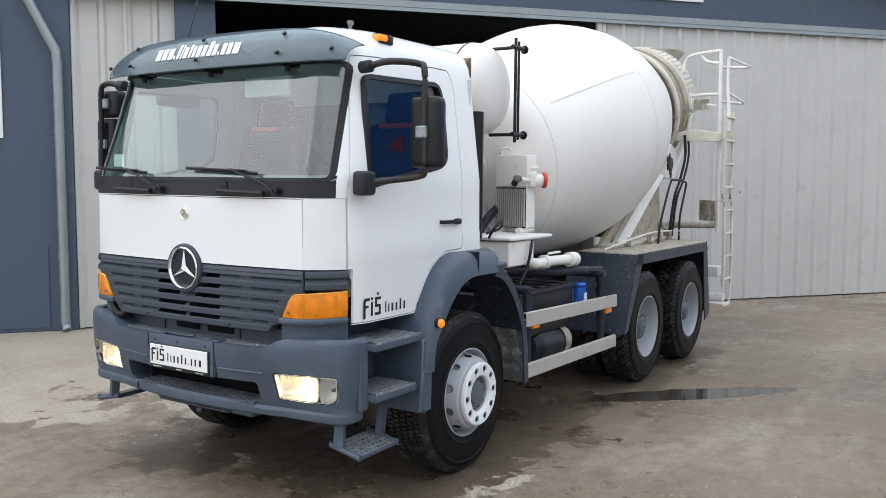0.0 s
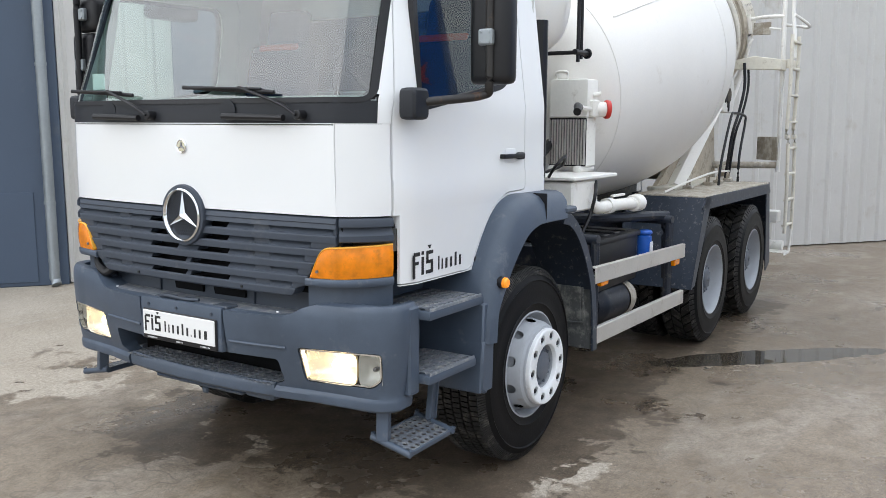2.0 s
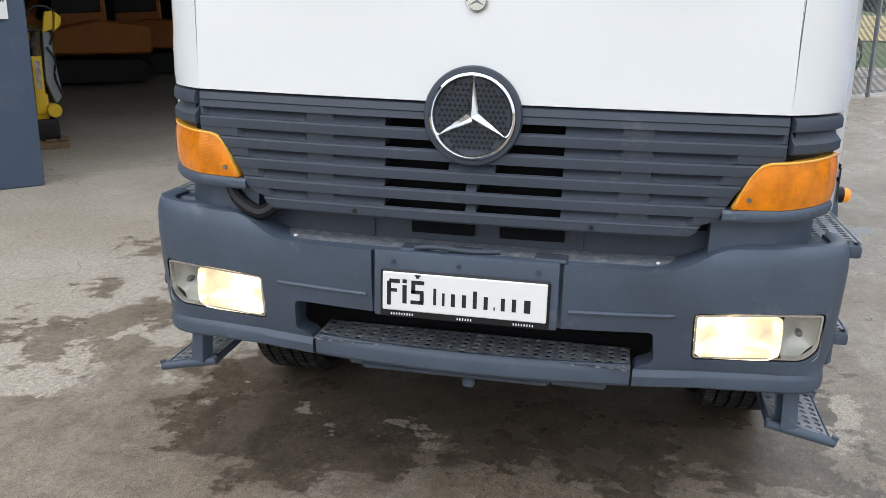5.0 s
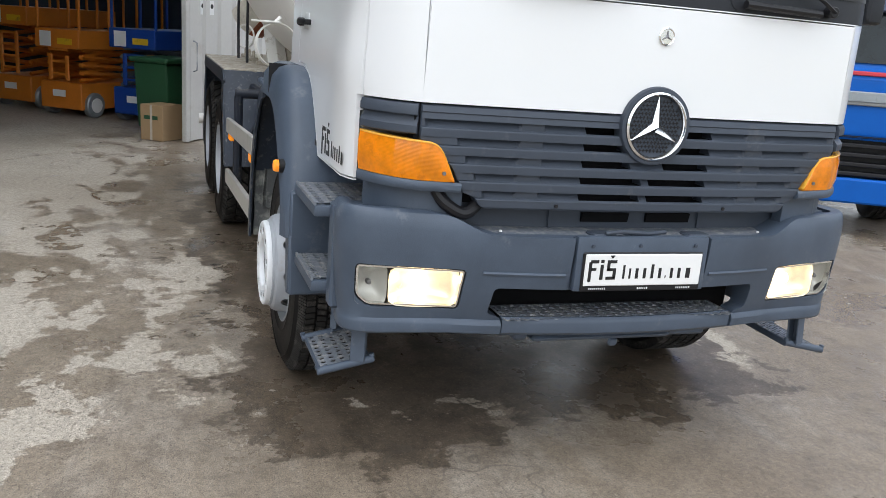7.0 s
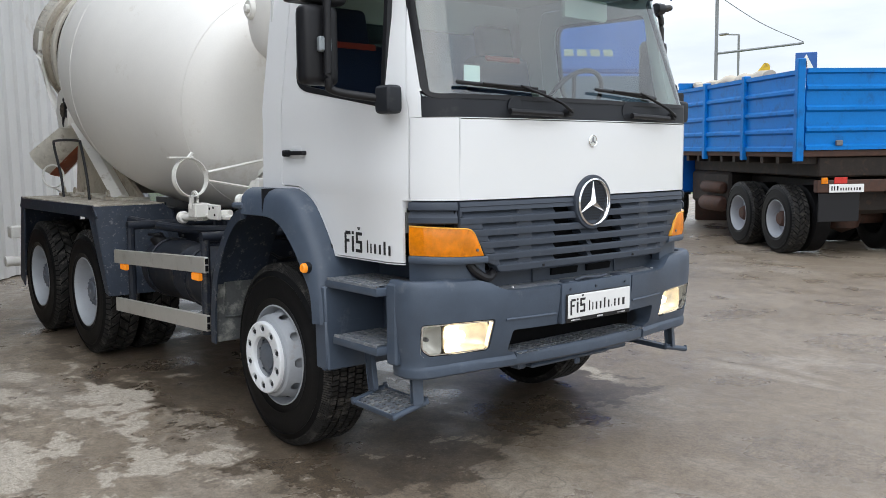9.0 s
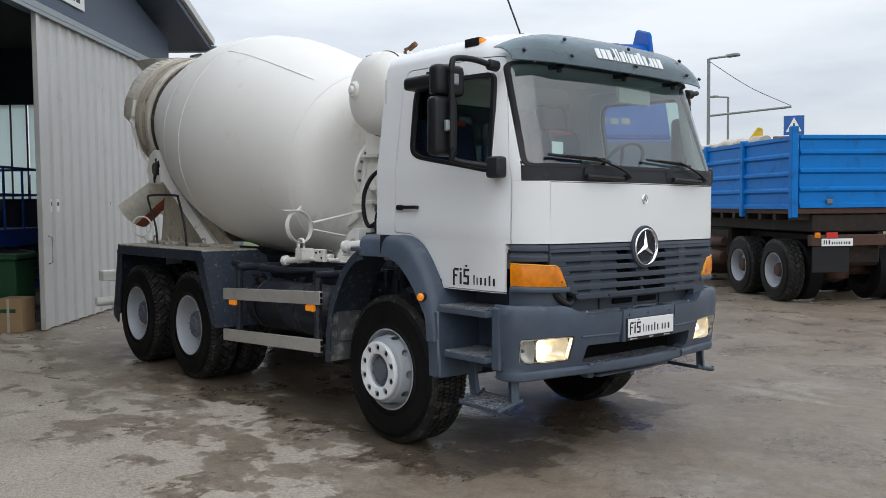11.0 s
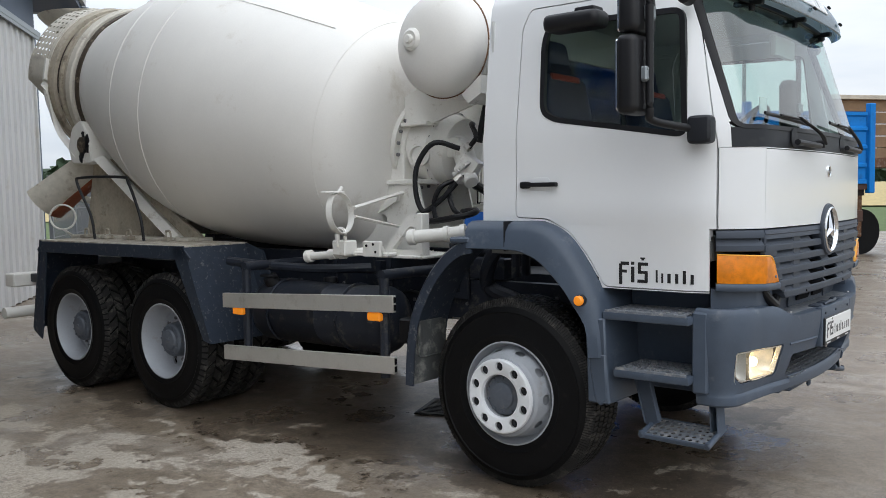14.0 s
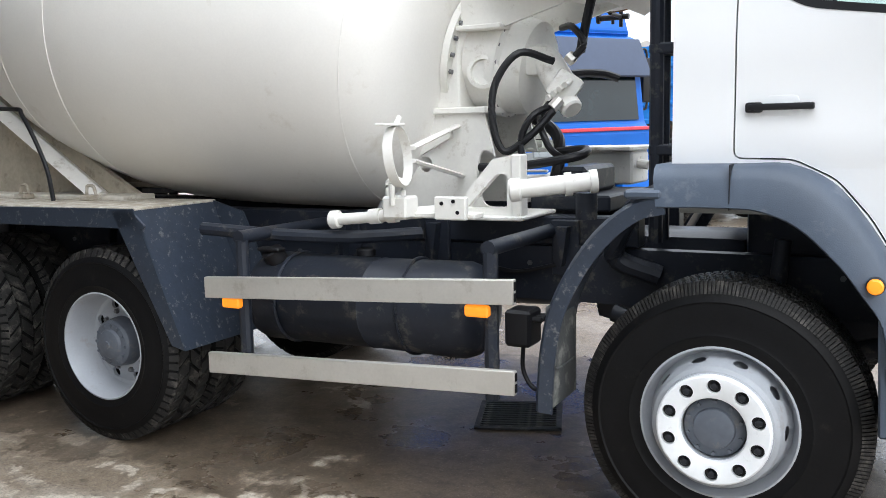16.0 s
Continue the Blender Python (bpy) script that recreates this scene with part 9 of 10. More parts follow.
# daylight band of translucent sheets in the hall's far side wall
LIGHTBAND = bpy.data.materials.new("translucent_wall_sheet")
LIGHTBAND.use_nodes = True
_n, _l = LIGHTBAND.node_tree.nodes, LIGHTBAND.node_tree.links
_n.clear()
_o, _t, _d, _m = _n.new("ShaderNodeOutputMaterial"), _n.new("ShaderNodeBsdfTranslucent"), _n.new("ShaderNodeBsdfDiffuse"), _n.new("ShaderNodeMixShader")
_t.inputs["Color"].default_value = (0.86, 0.95, 0.94, 1)
_d.inputs["Color"].default_value = (0.6, 0.7, 0.7, 1)
_m.inputs[0].default_value = 0.12
_l.new(_t.outputs[0], _m.inputs[1])
_l.new(_d.outputs[0], _m.inputs[2])
_l.new(_m.outputs[0], _o.inputs["Surface"])

for k in range(10):
    bm = bmesh.new()
    box(bm, (HALL_R - 0.12, -12 + 1.0 * k + 0.02, 1.9), (HALL_R - 0.09, -12 + 1.0 * k + 0.98, 3.85))
    tagged(hall_part("window_%d" % (k + 1), bm, LIGHTBAND, smooth=0), "milky translucent wall sheet letting daylight in", "window", kind="structure")

bm = bmesh.new()
for k in range(31):
    box(bm, (HALL_R - 0.15, -12.02 + 0.333 * k, 1.88), (HALL_R - 0.125, -11.99 + 0.333 * k, 3.87))
tagged(hall_part("trim_light_band", bm, HALLDARK, smooth=0), "dark upright battens before the translucent sheets", "trim", kind="structure")

# hall contents: scissor lifts, bin, box, machines
def scissor_lift(s0, w0, paint, label, height):
    t = thing("scissor_lift", label, "scissor lift", "scissor lifts in the hall")
    L_, W_ = 1.85, 0.80

    def bx(name, lo, hi, mat, lab="", bev=0.015):
        bm = bmesh.new()
        box(bm, (s0 + lo[0], w0 + lo[1], lo[2]), (s0 + hi[0], w0 + hi[1], hi[2]), bev)
        return hall_part(name, bm, mat, t, lab)

    bx("base", (0, 0, 0.12), (L_, W_, 0.52), paint)
    bx("entry_ladder", (-0.03, 0.2, 0.55), (0.0, 0.28, height - 0.1), paint)
    bx("entry_ladder_rail", (-0.03, 0.52, 0.55), (0.0, 0.60, height - 0.1), paint)
    for k in range(4):
        bx("rung", (-0.03, 0.2, 0.62 + 0.18 * k), (0.0, 0.6, 0.66 + 0.18 * k), paint)
    bx("deck", (-0.05, -0.02, height), (L_ + 0.05, W_ + 0.02, height + 0.28), paint, bev=0.01)
    for k in range(4):
        bm = bmesh.new()
        z0, z1 = 0.55 + k * (height - 0.55) / 4, 0.55 + (k + 1) * (height - 0.55) / 4
        for w in (0.08, 0.7):
            tube(bm, [(s0 + 0.1, w0 + w, z0), (s0 + 1.7, w0 + w, z1)], 0.035, straight=True, seg=4)
            tube(bm, [(s0 + 0.1, w0 + w + 0.05, z1), (s0 + 1.7, w0 + w + 0.05, z0)], 0.035, straight=True, seg=4)
        hall_part("scissor_arm", bm, GALV if paint == LIFTBLUE else paint, t)
    for s in (0.25, 1.55):
        for w in (0.0, W_):
            bm = bmesh.new()
            rod(bm, (s0 + s, w0 + w - 0.06, 0.19), (s0 + s, w0 + w + 0.06, 0.19), 0.19, seg=24, bevel=0.02)
            wl_ = hall_part("wheel", bm, GALV, t)
            bm = bmesh.new()
            sg = 1 if w > 0 else -1
            rod(bm, (s0 + s, w0 + w + sg * 0.05, 0.19), (s0 + s, w0 + w + sg * 0.068, 0.19), 0.11, seg=20)
            hall_part("hub", bm, PLATEWHITE, wl_)
    for z in (0.55, 0.98):
        bm = bmesh.new()
        tube(bm, [(s0, w0, height + 0.28 + z), (s0 + L_, w0, height + 0.28 + z), (s0 + L_, w0 + W_, height + 0.28 + z), (s0, w0 + W_, height + 0.28 + z), (s0, w0, height + 0.28 + z)], 0.022, straight=True, seg=6)
        hall_part("guard_rail", bm, paint, t)
    for s in (0, 0.62, 1.24, L_):
        for w in (0, W_):
            bm = bmesh.new()
            tube(bm, [(s0 + s, w0 + w, height + 0.2), (s0 + s, w0 + w, height + 1.28)], 0.022, straight=True, seg=6)
            hall_part("rail_post", bm, paint, t)
    for a, c, z0, z1, mat in ((0.08, 0.30, height + 0.02, height + 0.24, PLATEWHITE), (0.42, 0.70, height + 0.06, height + 0.15, YELLOW), (0.25, 0.5, 0.30, 0.40, PLATEWHITE)):
        bm = bmesh.new()
        sx = -0.056 if z0 > 0.9 else -0.006
        box(bm, (s0 + sx, w0 + a, z0), (s0 + sx + 0.004, w0 + c, z1))
        hall_part("label_plate", bm, mat, t, smooth=0)
    return t


scissor_lift(7.35, -2.12, LIFTBLUE, "blue scissor lift with lowered platform parked in the hall", 1.10)
scissor_lift(7.15, -3.35, LIFTORANGE, "orange scissor lift with lowered platform parked in the hall", 1.02)
scissor_lift(7.4, -4.6, LIFTORANGE, "orange scissor lift with lowered platform parked in the hall", 1.3)
wb = thing("wheelie_bin", "dark green plastic wheelie bin behind the gate", "bin")
bm = bmesh.new()
prism(bm, [(6.62, 0.08), (7.12, 0.08), (7.20, 0.98), (6.54, 0.98)], -1.05, -0.50, "y", bevel=0.02)
hall_part("bin_body", bm, GREENBIN, wb)
bm = bmesh.new()
box(bm, (6.50, -1.10, 0.98), (7.24, -0.45, 1.05), 0.02)
hall_part("lid", bm, GREENBIN, wb)
for w in (-0.98, -0.55):
    bm = bmesh.new()
    rod(bm, (7.10, w - 0.03, 0.10), (7.10, w + 0.03, 0.10), 0.10, seg=16)
    hall_part("wheel", bm, BLACK, wb)
cb = thing("cardboard_box", "brown cardboard box standing on the floor", "box")
bm = bmesh.new()
box(bm, (6.12, -0.58, 0.006), (6.52, -0.22, 0.47), 0.005)
hall_part("carton", bm, CARDBOARD, cb)
bm = bmesh.new()
box(bm, (6.116, -0.52, 0.28), (6.121, -0.30, 0.33))
hall_part("print", bm, GREENBIN, cb, smooth=0)
bm = bmesh.new()
box(bm, (6.114, -0.42, 0.006), (6.118, -0.385, 0.468))
hall_part("tape", bm, TARP, cb, smooth=0)
# pallet with a yellow machine behind the pier
pl = thing("pallet", "brown wooden pallet on the hall floor", "pallet")
for k in range(3):
    bm = bmesh.new()
    box(bm, (0.55, -3.1 + 0.38 * k, 0.006), (1.48, -2.98 + 0.38 * k, 0.10), 0.006)
    hall_part("runner", bm, WOOD, pl)
for k in range(6):
    bm = bmesh.new()
    box(bm, (0.55 + 0.165 * k, -3.15, 0.102), (0.67 + 0.165 * k, -2.2, 0.125), 0.004)
    hall_part("plank", bm, WOOD, pl)


def digger(s0, w0, turn, paint, label, size=1.0):
    """A small excavator: tracks, turret, cab, boom, stick, bucket."""
    t = thing("excavator", label, "excavator", "machines in the hall")
    M = Matrix.Translation((s0, w0, 0)) @ Matrix.Rotation(radians(turn), 4, "Z") @ Matrix.Scale(size, 4)

    def add(name, bm, mat):
        bmesh.ops.transform(bm, matrix=M, verts=bm.verts[:])
        hall_part(name, bm, mat, t)

    for y in (-0.75, 0.45):
        bm = bmesh.new()
        prism(bm, soften([(-1.1, 0.06), (1.1, 0.06), (1.25, 0.35), (1.05, 0.55), (-1.05, 0.55), (-1.25, 0.35)], 0.1), y, y + 0.32, "y", bevel=0.02)
        add("track", bm, BLACK)
    bm = bmesh.new()
    prism(bm, soften([(-1.3, 0.65), (0.7, 0.65), (0.7, 1.15), (-0.2, 1.35), (-1.3, 1.25)], 0.1), -0.7, 0.7, "y", bevel=0.04)
    add("turret", bm, paint)
    bm = bmesh.new()
    prism(bm, [(-0.5, 1.2), (0.6, 1.15), (0.5, 2.3), (-0.45, 2.35)], -0.15, 0.68, "y", bevel=0.04)
    add("cabin", bm, paint)
    bm = bmesh.new()
    prism(bm, [(-0.38, 1.5), (0.62, 1.45), (0.53, 2.2), (-0.36, 2.25)], -0.17, 0.70, "y", bevel=0.02)
    add("cabin_window", bm, BLACK)
    bm = bmesh.new()
    prism(bm, [(0.6, 0.9), (1.3, 1.9), (2.2, 2.3), (2.3, 2.15), (1.45, 1.7), (0.8, 0.8)], -0.35, -0.12, "y", bevel=0.02)
    add("boom", bm, paint)
    bm = bmesh.new()
    prism(bm, [(2.1, 2.4), (2.4, 2.3), (2.55, 0.9), (2.4, 0.85)], -0.34, -0.13, "y", bevel=0.02)
    add("stick", bm, paint)
    bm = bmesh.new()
    prism(bm, soften([(2.3, 0.95), (2.65, 0.9), (2.8, 0.5), (2.5, 0.2), (2.2, 0.35)], 0.08), -0.5, 0.05, "y", bevel=0.02)
    add("bucket", bm, BLACK)
    bm = bmesh.new()
    rod(bm, (0.9, -0.235, 0.95), (1.5, -0.235, 1.75), 0.05, seg=10)
    rod(bm, (1.6, -0.235, 2.1), (2.15, -0.235, 2.45), 0.04, seg=10)
    add("hydraulic_ram", bm, CHROME)
    return t


digger(2.0, -9.5, 200, YELLOW, "yellow excavator parked deep in the hall")
digger(4.4, -11.0, 190, LIFTORANGE, "orange excavator parked deep in the hall")
digger(0.6, -12.5, 170, YELLOW, "yellow excavator parked deep in the hall")
digger(6.4, -13.0, 200, LIFTORANGE, "orange excavator parked deep in the hall")
digger(3.2, -14.5, 180, YELLOW, "yellow excavator parked deep in the hall")
hb = thing("folded_crane", "yellow folded loader crane with grey arm standing on a pallet", "machine")
for nm, lo, hi, mat, lab in (("foot_block", (0.95, -2.70, 0.126), (1.40, -2.25, 0.36), BLACK, "black steel foot"),
                             ("column", (1.05, -2.50, 0.30), (1.32, -2.32, 0.66), YELLOW, "yellow column"),
                             ("arm_cover", (1.17, -2.36, 0.42), (1.29, -2.30, 1.10), YELLOW, "yellow arm with a pale label"),
                             ("arm_label", (1.20, -2.302, 0.72), (1.26, -2.296, 1.04), CEMENT, "worn pale label")):
    bm = bmesh.new()
    box(bm, lo, hi, 0.02 if nm != "arm_label" else 0.0, 2)
    hall_part(nm, bm, mat, hb, lab)
bm = bmesh.new()
prism(bm, soften([(1.34, 1.40), (1.41, 1.40), (1.50, 0.62), (1.42, 0.52), (1.32, 0.80)], 0.03), -2.46, -2.36, "y", bevel=0.01)
hall_part("grey_arm", bm, GALV, hb, "grey steel arm")
bm = bmesh.new()
prism(bm, soften([(1.32, 1.36), (1.44, 1.40), (1.46, 1.62), (1.36, 1.60)], 0.02), -2.34, -2.28, "y", bevel=0.01)
hall_part("yellow_guard", bm, YELLOW, hb)
bm = bmesh.new()
prism(bm, soften([(1.45, 1.38), (1.53, 1.44), (1.55, 1.54), (1.48, 1.60)], 0.02), -2.34, -2.28, "y", bevel=0.01)
hall_part("yellow_guard", bm, YELLOW, hb)
bm = bmesh.new()
rod(bm, (1.36, -2.34, 0.46), (1.36, -2.24, 0.46), 0.085, seg=20, bevel=0.01)
hall_part("pin", bm, YELLOW, hb)
bm = bmesh.new()
rod(bm, (1.24, -2.40, 1.08), (1.27, -2.40, 1.36), 0.055, seg=14)
hall_part("ram", bm, GREASE, hb)
for pts in ([(1.26, -2.34, 1.34), (1.16, -2.34, 1.48), (1.24, -2.34, 1.64), (1.38, -2.34, 1.66), (1.50, -2.34, 1.60)],
            [(1.14, -2.33, 1.37), (1.30, -2.31, 1.40), (1.44, -2.32, 1.36), (1.40, -2.32, 1.22)],
            [(1.36, -2.33, 1.20), (1.44, -2.32, 1.05), (1.42, -2.32, 0.85), (1.50, -2.32, 0.60)]):
    bm = bmesh.new()
    tube(bm, pts, 0.014, seg=8)
    hall_part("hose", bm, HOSE, hb)

# ---- blue tipper truck parked across the yard ----
TIP = Matrix.Translation((-3.60, 8.61, 0)) @ Matrix(((-0.839, 0.545, 0, 0), (0.545, 0.839, 0, 0), (0, 0, 1, 0), (0, 0, 0, 1)))
# tipper coordinates: x along the truck from its tail forwards, y across to its far side, z up
tip = thing("tipper_truck", "bright blue three-axle tipper truck with rusty chassis", "truck")


def tip_part(name, bm, mat, parent=None, label="", smooth=35.0):
    bmesh.ops.transform(bm, matrix=TIP, verts=bm.verts[:])
    return part(name, bm, mat, parent or tip, label, smooth)


def ribbed_board(u0, u1, z0, z1, ribs, axis, at0, out):
    """A sheet board with pressed horizontal ribs."""
    pts = [(0.0, z0), (0.03, z0), (0.03, z0 + 0.06), (0.0, z0 + 0.08)]
    for r in ribs:
        pts += [(0.0, r - 0.05), (0.035, r - 0.02), (0.035, r + 0.02), (0.0, r + 0.05)]
    pts += [(0.0, z1 - 0.08), (0.03, z1 - 0.06), (0.03, z1), (0.0, z1)]
    prof_ = [(at0 + out * d, z) for d, z in pts] + [(at0 - out * 0.03, z1), (at0 - out * 0.03, z0)]
    bm = bmesh.new()
    prism(bm, prof_, u0, u1, "x" if axis == "x" else "y")
    return bm


BODY_L = 4.6
body_t = new("tipper_body")
body_t.parent = tip
for u0, u1 in ((0.08, 1.66), (1.76, 3.2), (3.3, BODY_L)):
    tip_part("side_board", ribbed_board(u0, u1, 1.58, 2.76, (1.88, 2.15, 2.45), "x", 0.0, -1), TRUCKBLUE, body_t, "dented blue side board", 20)
    tip_part("far_side_board", ribbed_board(u0, u1, 1.58, 2.76, (1.88, 2.15, 2.45), "x", 2.45, 1), TRUCKBLUE, body_t, "", 20)
tip_part("tail_board", ribbed_board(0.10, 2.35, 1.60, 2.78, (1.90, 2.2, 2.5), "y", 0.0, -1), TRUCKBLUE, body_t, "dented blue tail board", 20)
tip_part("front_board", ribbed_board(0.0, 2.45, 1.58, 2.9, (1.9, 2.3), "y", BODY_L, 1), TRUCKBLUE, body_t)
for u, v, zt in ((0.0, 0.0, 2.92), (1.71, 0.0, 2.80), (3.25, 0.0, 2.80), (0.0, 2.45, 2.92), (1.71, 2.45, 2.80)):
    bm = bmesh.new()
    box(bm, (u - 0.05, v - 0.06, 1.44), (u + 0.06, v + 0.06, zt), 0.012)
    tip_part("corner_post", bm, TRUCKBLUE, body_t)
bm = bmesh.new()
box(bm, (0, 0, 1.50), (BODY_L, 2.45, 1.60), 0.01)
tip_part("body_floor", bm, TIPRUST, body_t)
bm = bmesh.new()
box(bm, (-0.06, 0.55, 1.66), (-0.02, 0.66, 1.74), 0.01)
tip_part("tail_catch", bm, NUT, body_t)
bm = bmesh.new()
box(bm, (0.05, 0.35, 1.20), (BODY_L, 2.1, 1.50), 0.02)
tip_part("subframe", bm, TIPDARK, None, "dark greasy tipping subframe")
for k in range(9):
    bm = bmesh.new()
    box(bm, (0.1 + 0.5 * k, 0.02, 1.40), (0.2 + 0.5 * k, 2.43, 1.50))
    tip_part("cross_member", bm, TIPDARK, body_t)
bm = bmesh.new()
box(bm, (0.25, 0.72, 0.62), (2.95, 1.72, 1.20), 0.06)
box(bm, (2.9, 0.30, 0.60), (4.6, 2.1, 1.20), 0.05)
tip_part("drive_train", bm, TIPDARK)
for v in (0.75, 1.55):
    bm = bmesh.new()
    box(bm, (0.1, v, 0.92), (6.5, v + 0.1, 1.22), 0.01)
    tip_part("frame_rail", bm, TIPRUST)
bm = bmesh.new()
box(bm, (-0.12, 0.25, 0.98), (0.0, 2.2, 1.16), 0.01)
tip_part("tail_beam", bm, TIPRUST)
for v in (0.30, 0.5, 0.60):
    bm = bmesh.new()
    box(bm, (-0.135, v, 1.11), (-0.12, v + 0.10, 1.20), 0.004)
    tip_part("tail_lamp", bm, AMBER if v < 0.4 else REDCAP)
bm = bmesh.new()
box(bm, (-0.14, 0.42, 0.98), (-0.125, 0.96, 1.10), 0.003)
dpl = tip_part("dealer_plate", bm, PLATEWHITE, None, "white dealer plate with black bars")
for k, (u, w) in enumerate(((0.45, 0.03), (0.49, 0.03), (0.535, 0.04), (0.59, 0.03), (0.63, 0.03), (0.67, 0.03), (0.71, 0.03), (0.75, 0.03), (0.80, 0.03), (0.84, 0.03), (0.88, 0.045))):
    bm = bmesh.new()
    box(bm, (-0.143, u, 1.01), (-0.1395, u + w * 0.6, 1.075 if k < 3 else 1.05))
    tip_part("plate_print", bm, INK, dpl, smooth=0)
bm = bmesh.new()
box(bm, (-0.10, 0.28, 0.55), (-0.08, 0.92, 0.97), 0.006)
tip_part("mud_flap", bm, BLACK)
for u in (0.80, 2.10):
    for v, sg in ((0.10, -1), (2.35, 1)):
        wt_ = new("wheel")
        wt_.parent = tip
        wt_.matrix_basis = TIP @ Matrix.Translation((u, v, TYRE_R)) @ Matrix.Rotation(radians(-90 * sg), 4, "X")
        for nm, me in (("tyre", RT), ("tread", RTR), ("rim", RRIM)):
            child(nm, me, wt_)
        child("inner_tyre", RT, wt_, Matrix.Translation((0, 0, -0.345)))
        bm = bmesh.new()
        turned(bm, [(0, -0.04), (0.09, -0.05), (0.12, -0.09), (0.13, -0.16), (0, -0.16)], 20)
        part("hub", bm, TIPRUST, wt_, "rusty hub")
    bm = bmesh.new()
    rod(bm, (u, 0.4, TYRE_R), (u, 2.05, TYRE_R), 0.11, seg=14)
    turned(bm, [(0, -0.25), (0.24, -0.15), (0.28, 0), (0.24, 0.15), (0, 0.25)], 18, Matrix.Translation((u, 1.2, TYRE_R)))
    tip_part("axle", bm, TIPRUST)
for v, sg in ((0.16, -1), (2.29, 1)):
    wt_ = new("wheel")
    wt_.parent = tip
    wt_.matrix_basis = TIP @ Matrix.Translation((5.6, v, TYRE_R)) @ Matrix.Rotation(radians(-90 * sg), 4, "X")
    for nm, me in (("tyre", FT), ("tread", FTR)):
        child(nm, me, wt_)
    o = child("rim", bpy.data.meshes.new("rim"), wt_)
    bm = bmesh.new()
    turned(bm, [(0.31, 0.0), (0.29, -0.03), (0.24, 0.02), (0.15, 0.05), (0, 0.06)], 32)
    part("rim_face", bm, TRUCKBLUE, wt_, "blue painted rim")
    bpy.data.objects.remove(o)
for z, r in ((0.62, 0.14), (0.92, 0.11)):
    bm = bmesh.new()
    turned(bm, [(0, 0), (r * 0.7, 0.02), (r, 0.08), (r, 0.82), (r * 0.7, 0.88), (0, 0.9)], 22, Matrix.Translation((3.0, 0.25, z)) @ Matrix.Rotation(radians(90), 4, "Y"))
    tip_part("air_tank", bm, TIPRUST, None, "dull red primed air tank")
bm = bmesh.new()
prism(bm, soften([(4.75, 0.75), (6.35, 0.75), (6.45, 1.3), (6.35, 1.8), (6.2, 2.75), (4.85, 2.8), (4.75, 1.6)], 0.08), 0.06, 2.39, "y", bevel=0.03)
tc_ = tip_part("cab", bm, CABBLUE, None, "blue tipper cab")
bm = bmesh.new()
prism(bm, soften([(4.95, 1.8), (6.2, 1.75), (6.1, 2.55), (5.0, 2.6)], 0.06), 0.05, 0.065, "y")
tip_part("cab_window", bm, BLACK, tc_)
bm = bmesh.new()
prism(bm, soften([(4.9, 1.1), (5.1, 1.15), (6.15, 1.15), (6.3, 1.0), (6.3, 0.7), (6.2, 0.7), (6.1, 0.98), (5.15, 0.98), (5.0, 0.7), (4.88, 0.7)], 0.03), 0.02, 0.4, "y")
tip_part("wheel_arch", bm, BLACK)
tr_ = thing("rolled_tarpaulin", "pale rolled tarpaulin lying along the tipper body", "tarpaulin")
bm = bmesh.new()
pts = [(1.6 + 0.25 * k, 0.35 + 0.05 * math.sin(k * 1.7), 2.80 + 0.03 * math.sin(k * 2.3)) for k in range(13)]
tube(bm, pts, 0.11, seg=10, steps=3)
for v in bm.verts:
    v.co += Vector((0, noise.noise(v.co * 6) * 0.04, noise.noise(v.co * 5 + Vector((3, 1, 2))) * 0.05))
bmesh.ops.transform(bm, matrix=TIP, verts=bm.verts[:])
part("roll", bm, TARP, tr_)
# timber crate on a trailer beyond
cr = thing("timber_body", "weathered timber-sided trailer body beyond the tipper", "trailer")
CR = Matrix.Translation((-5.2, 14.0, 0)) @ Matrix(((0.545, 0.839, 0, 0), (0.839, -0.545, 0, 0), (0, 0, 1, 0), (0, 0, 0, 1)))
for k in range(5):
    bm = bmesh.new()
    box(bm, (1.6, 0, 2.1 + 0.27 * k), (7.0, 0.05, 2.1 + 0.27 * k + 0.255), 0.008)
    bmesh.ops.transform(bm, matrix=CR, verts=bm.verts[:])
    part("side_plank", bm, WOOD, cr)
for lo, hi, mat in (((1.5, -0.1, 1.9), (7.0, 2.4, 2.1), RUST), ((1.45, -0.06, 3.44), (7.1, 0.14, 3.54), TARP), ((2.0, 0.3, 0.4), (2.3, 0.5, 1.9), RUST), ((6.3, 0.3, 0.4), (6.6, 0.5, 1.9), RUST)):
    bm = bmesh.new()
    box(bm, lo, hi, 0.01)
    bmesh.ops.transform(bm, matrix=CR, verts=bm.verts[:])
    part("frame_beam", bm, mat, cr)
for u in (2.4, 5.8):
    bm = bmesh.new()
    rod(bm, (u, 0.1, 0.5), (u, 0.4, 0.5), 0.5, seg=24)
    bmesh.ops.transform(bm, matrix=CR, verts=bm.verts[:])
    part("wheel", bm, TYRE, cr)
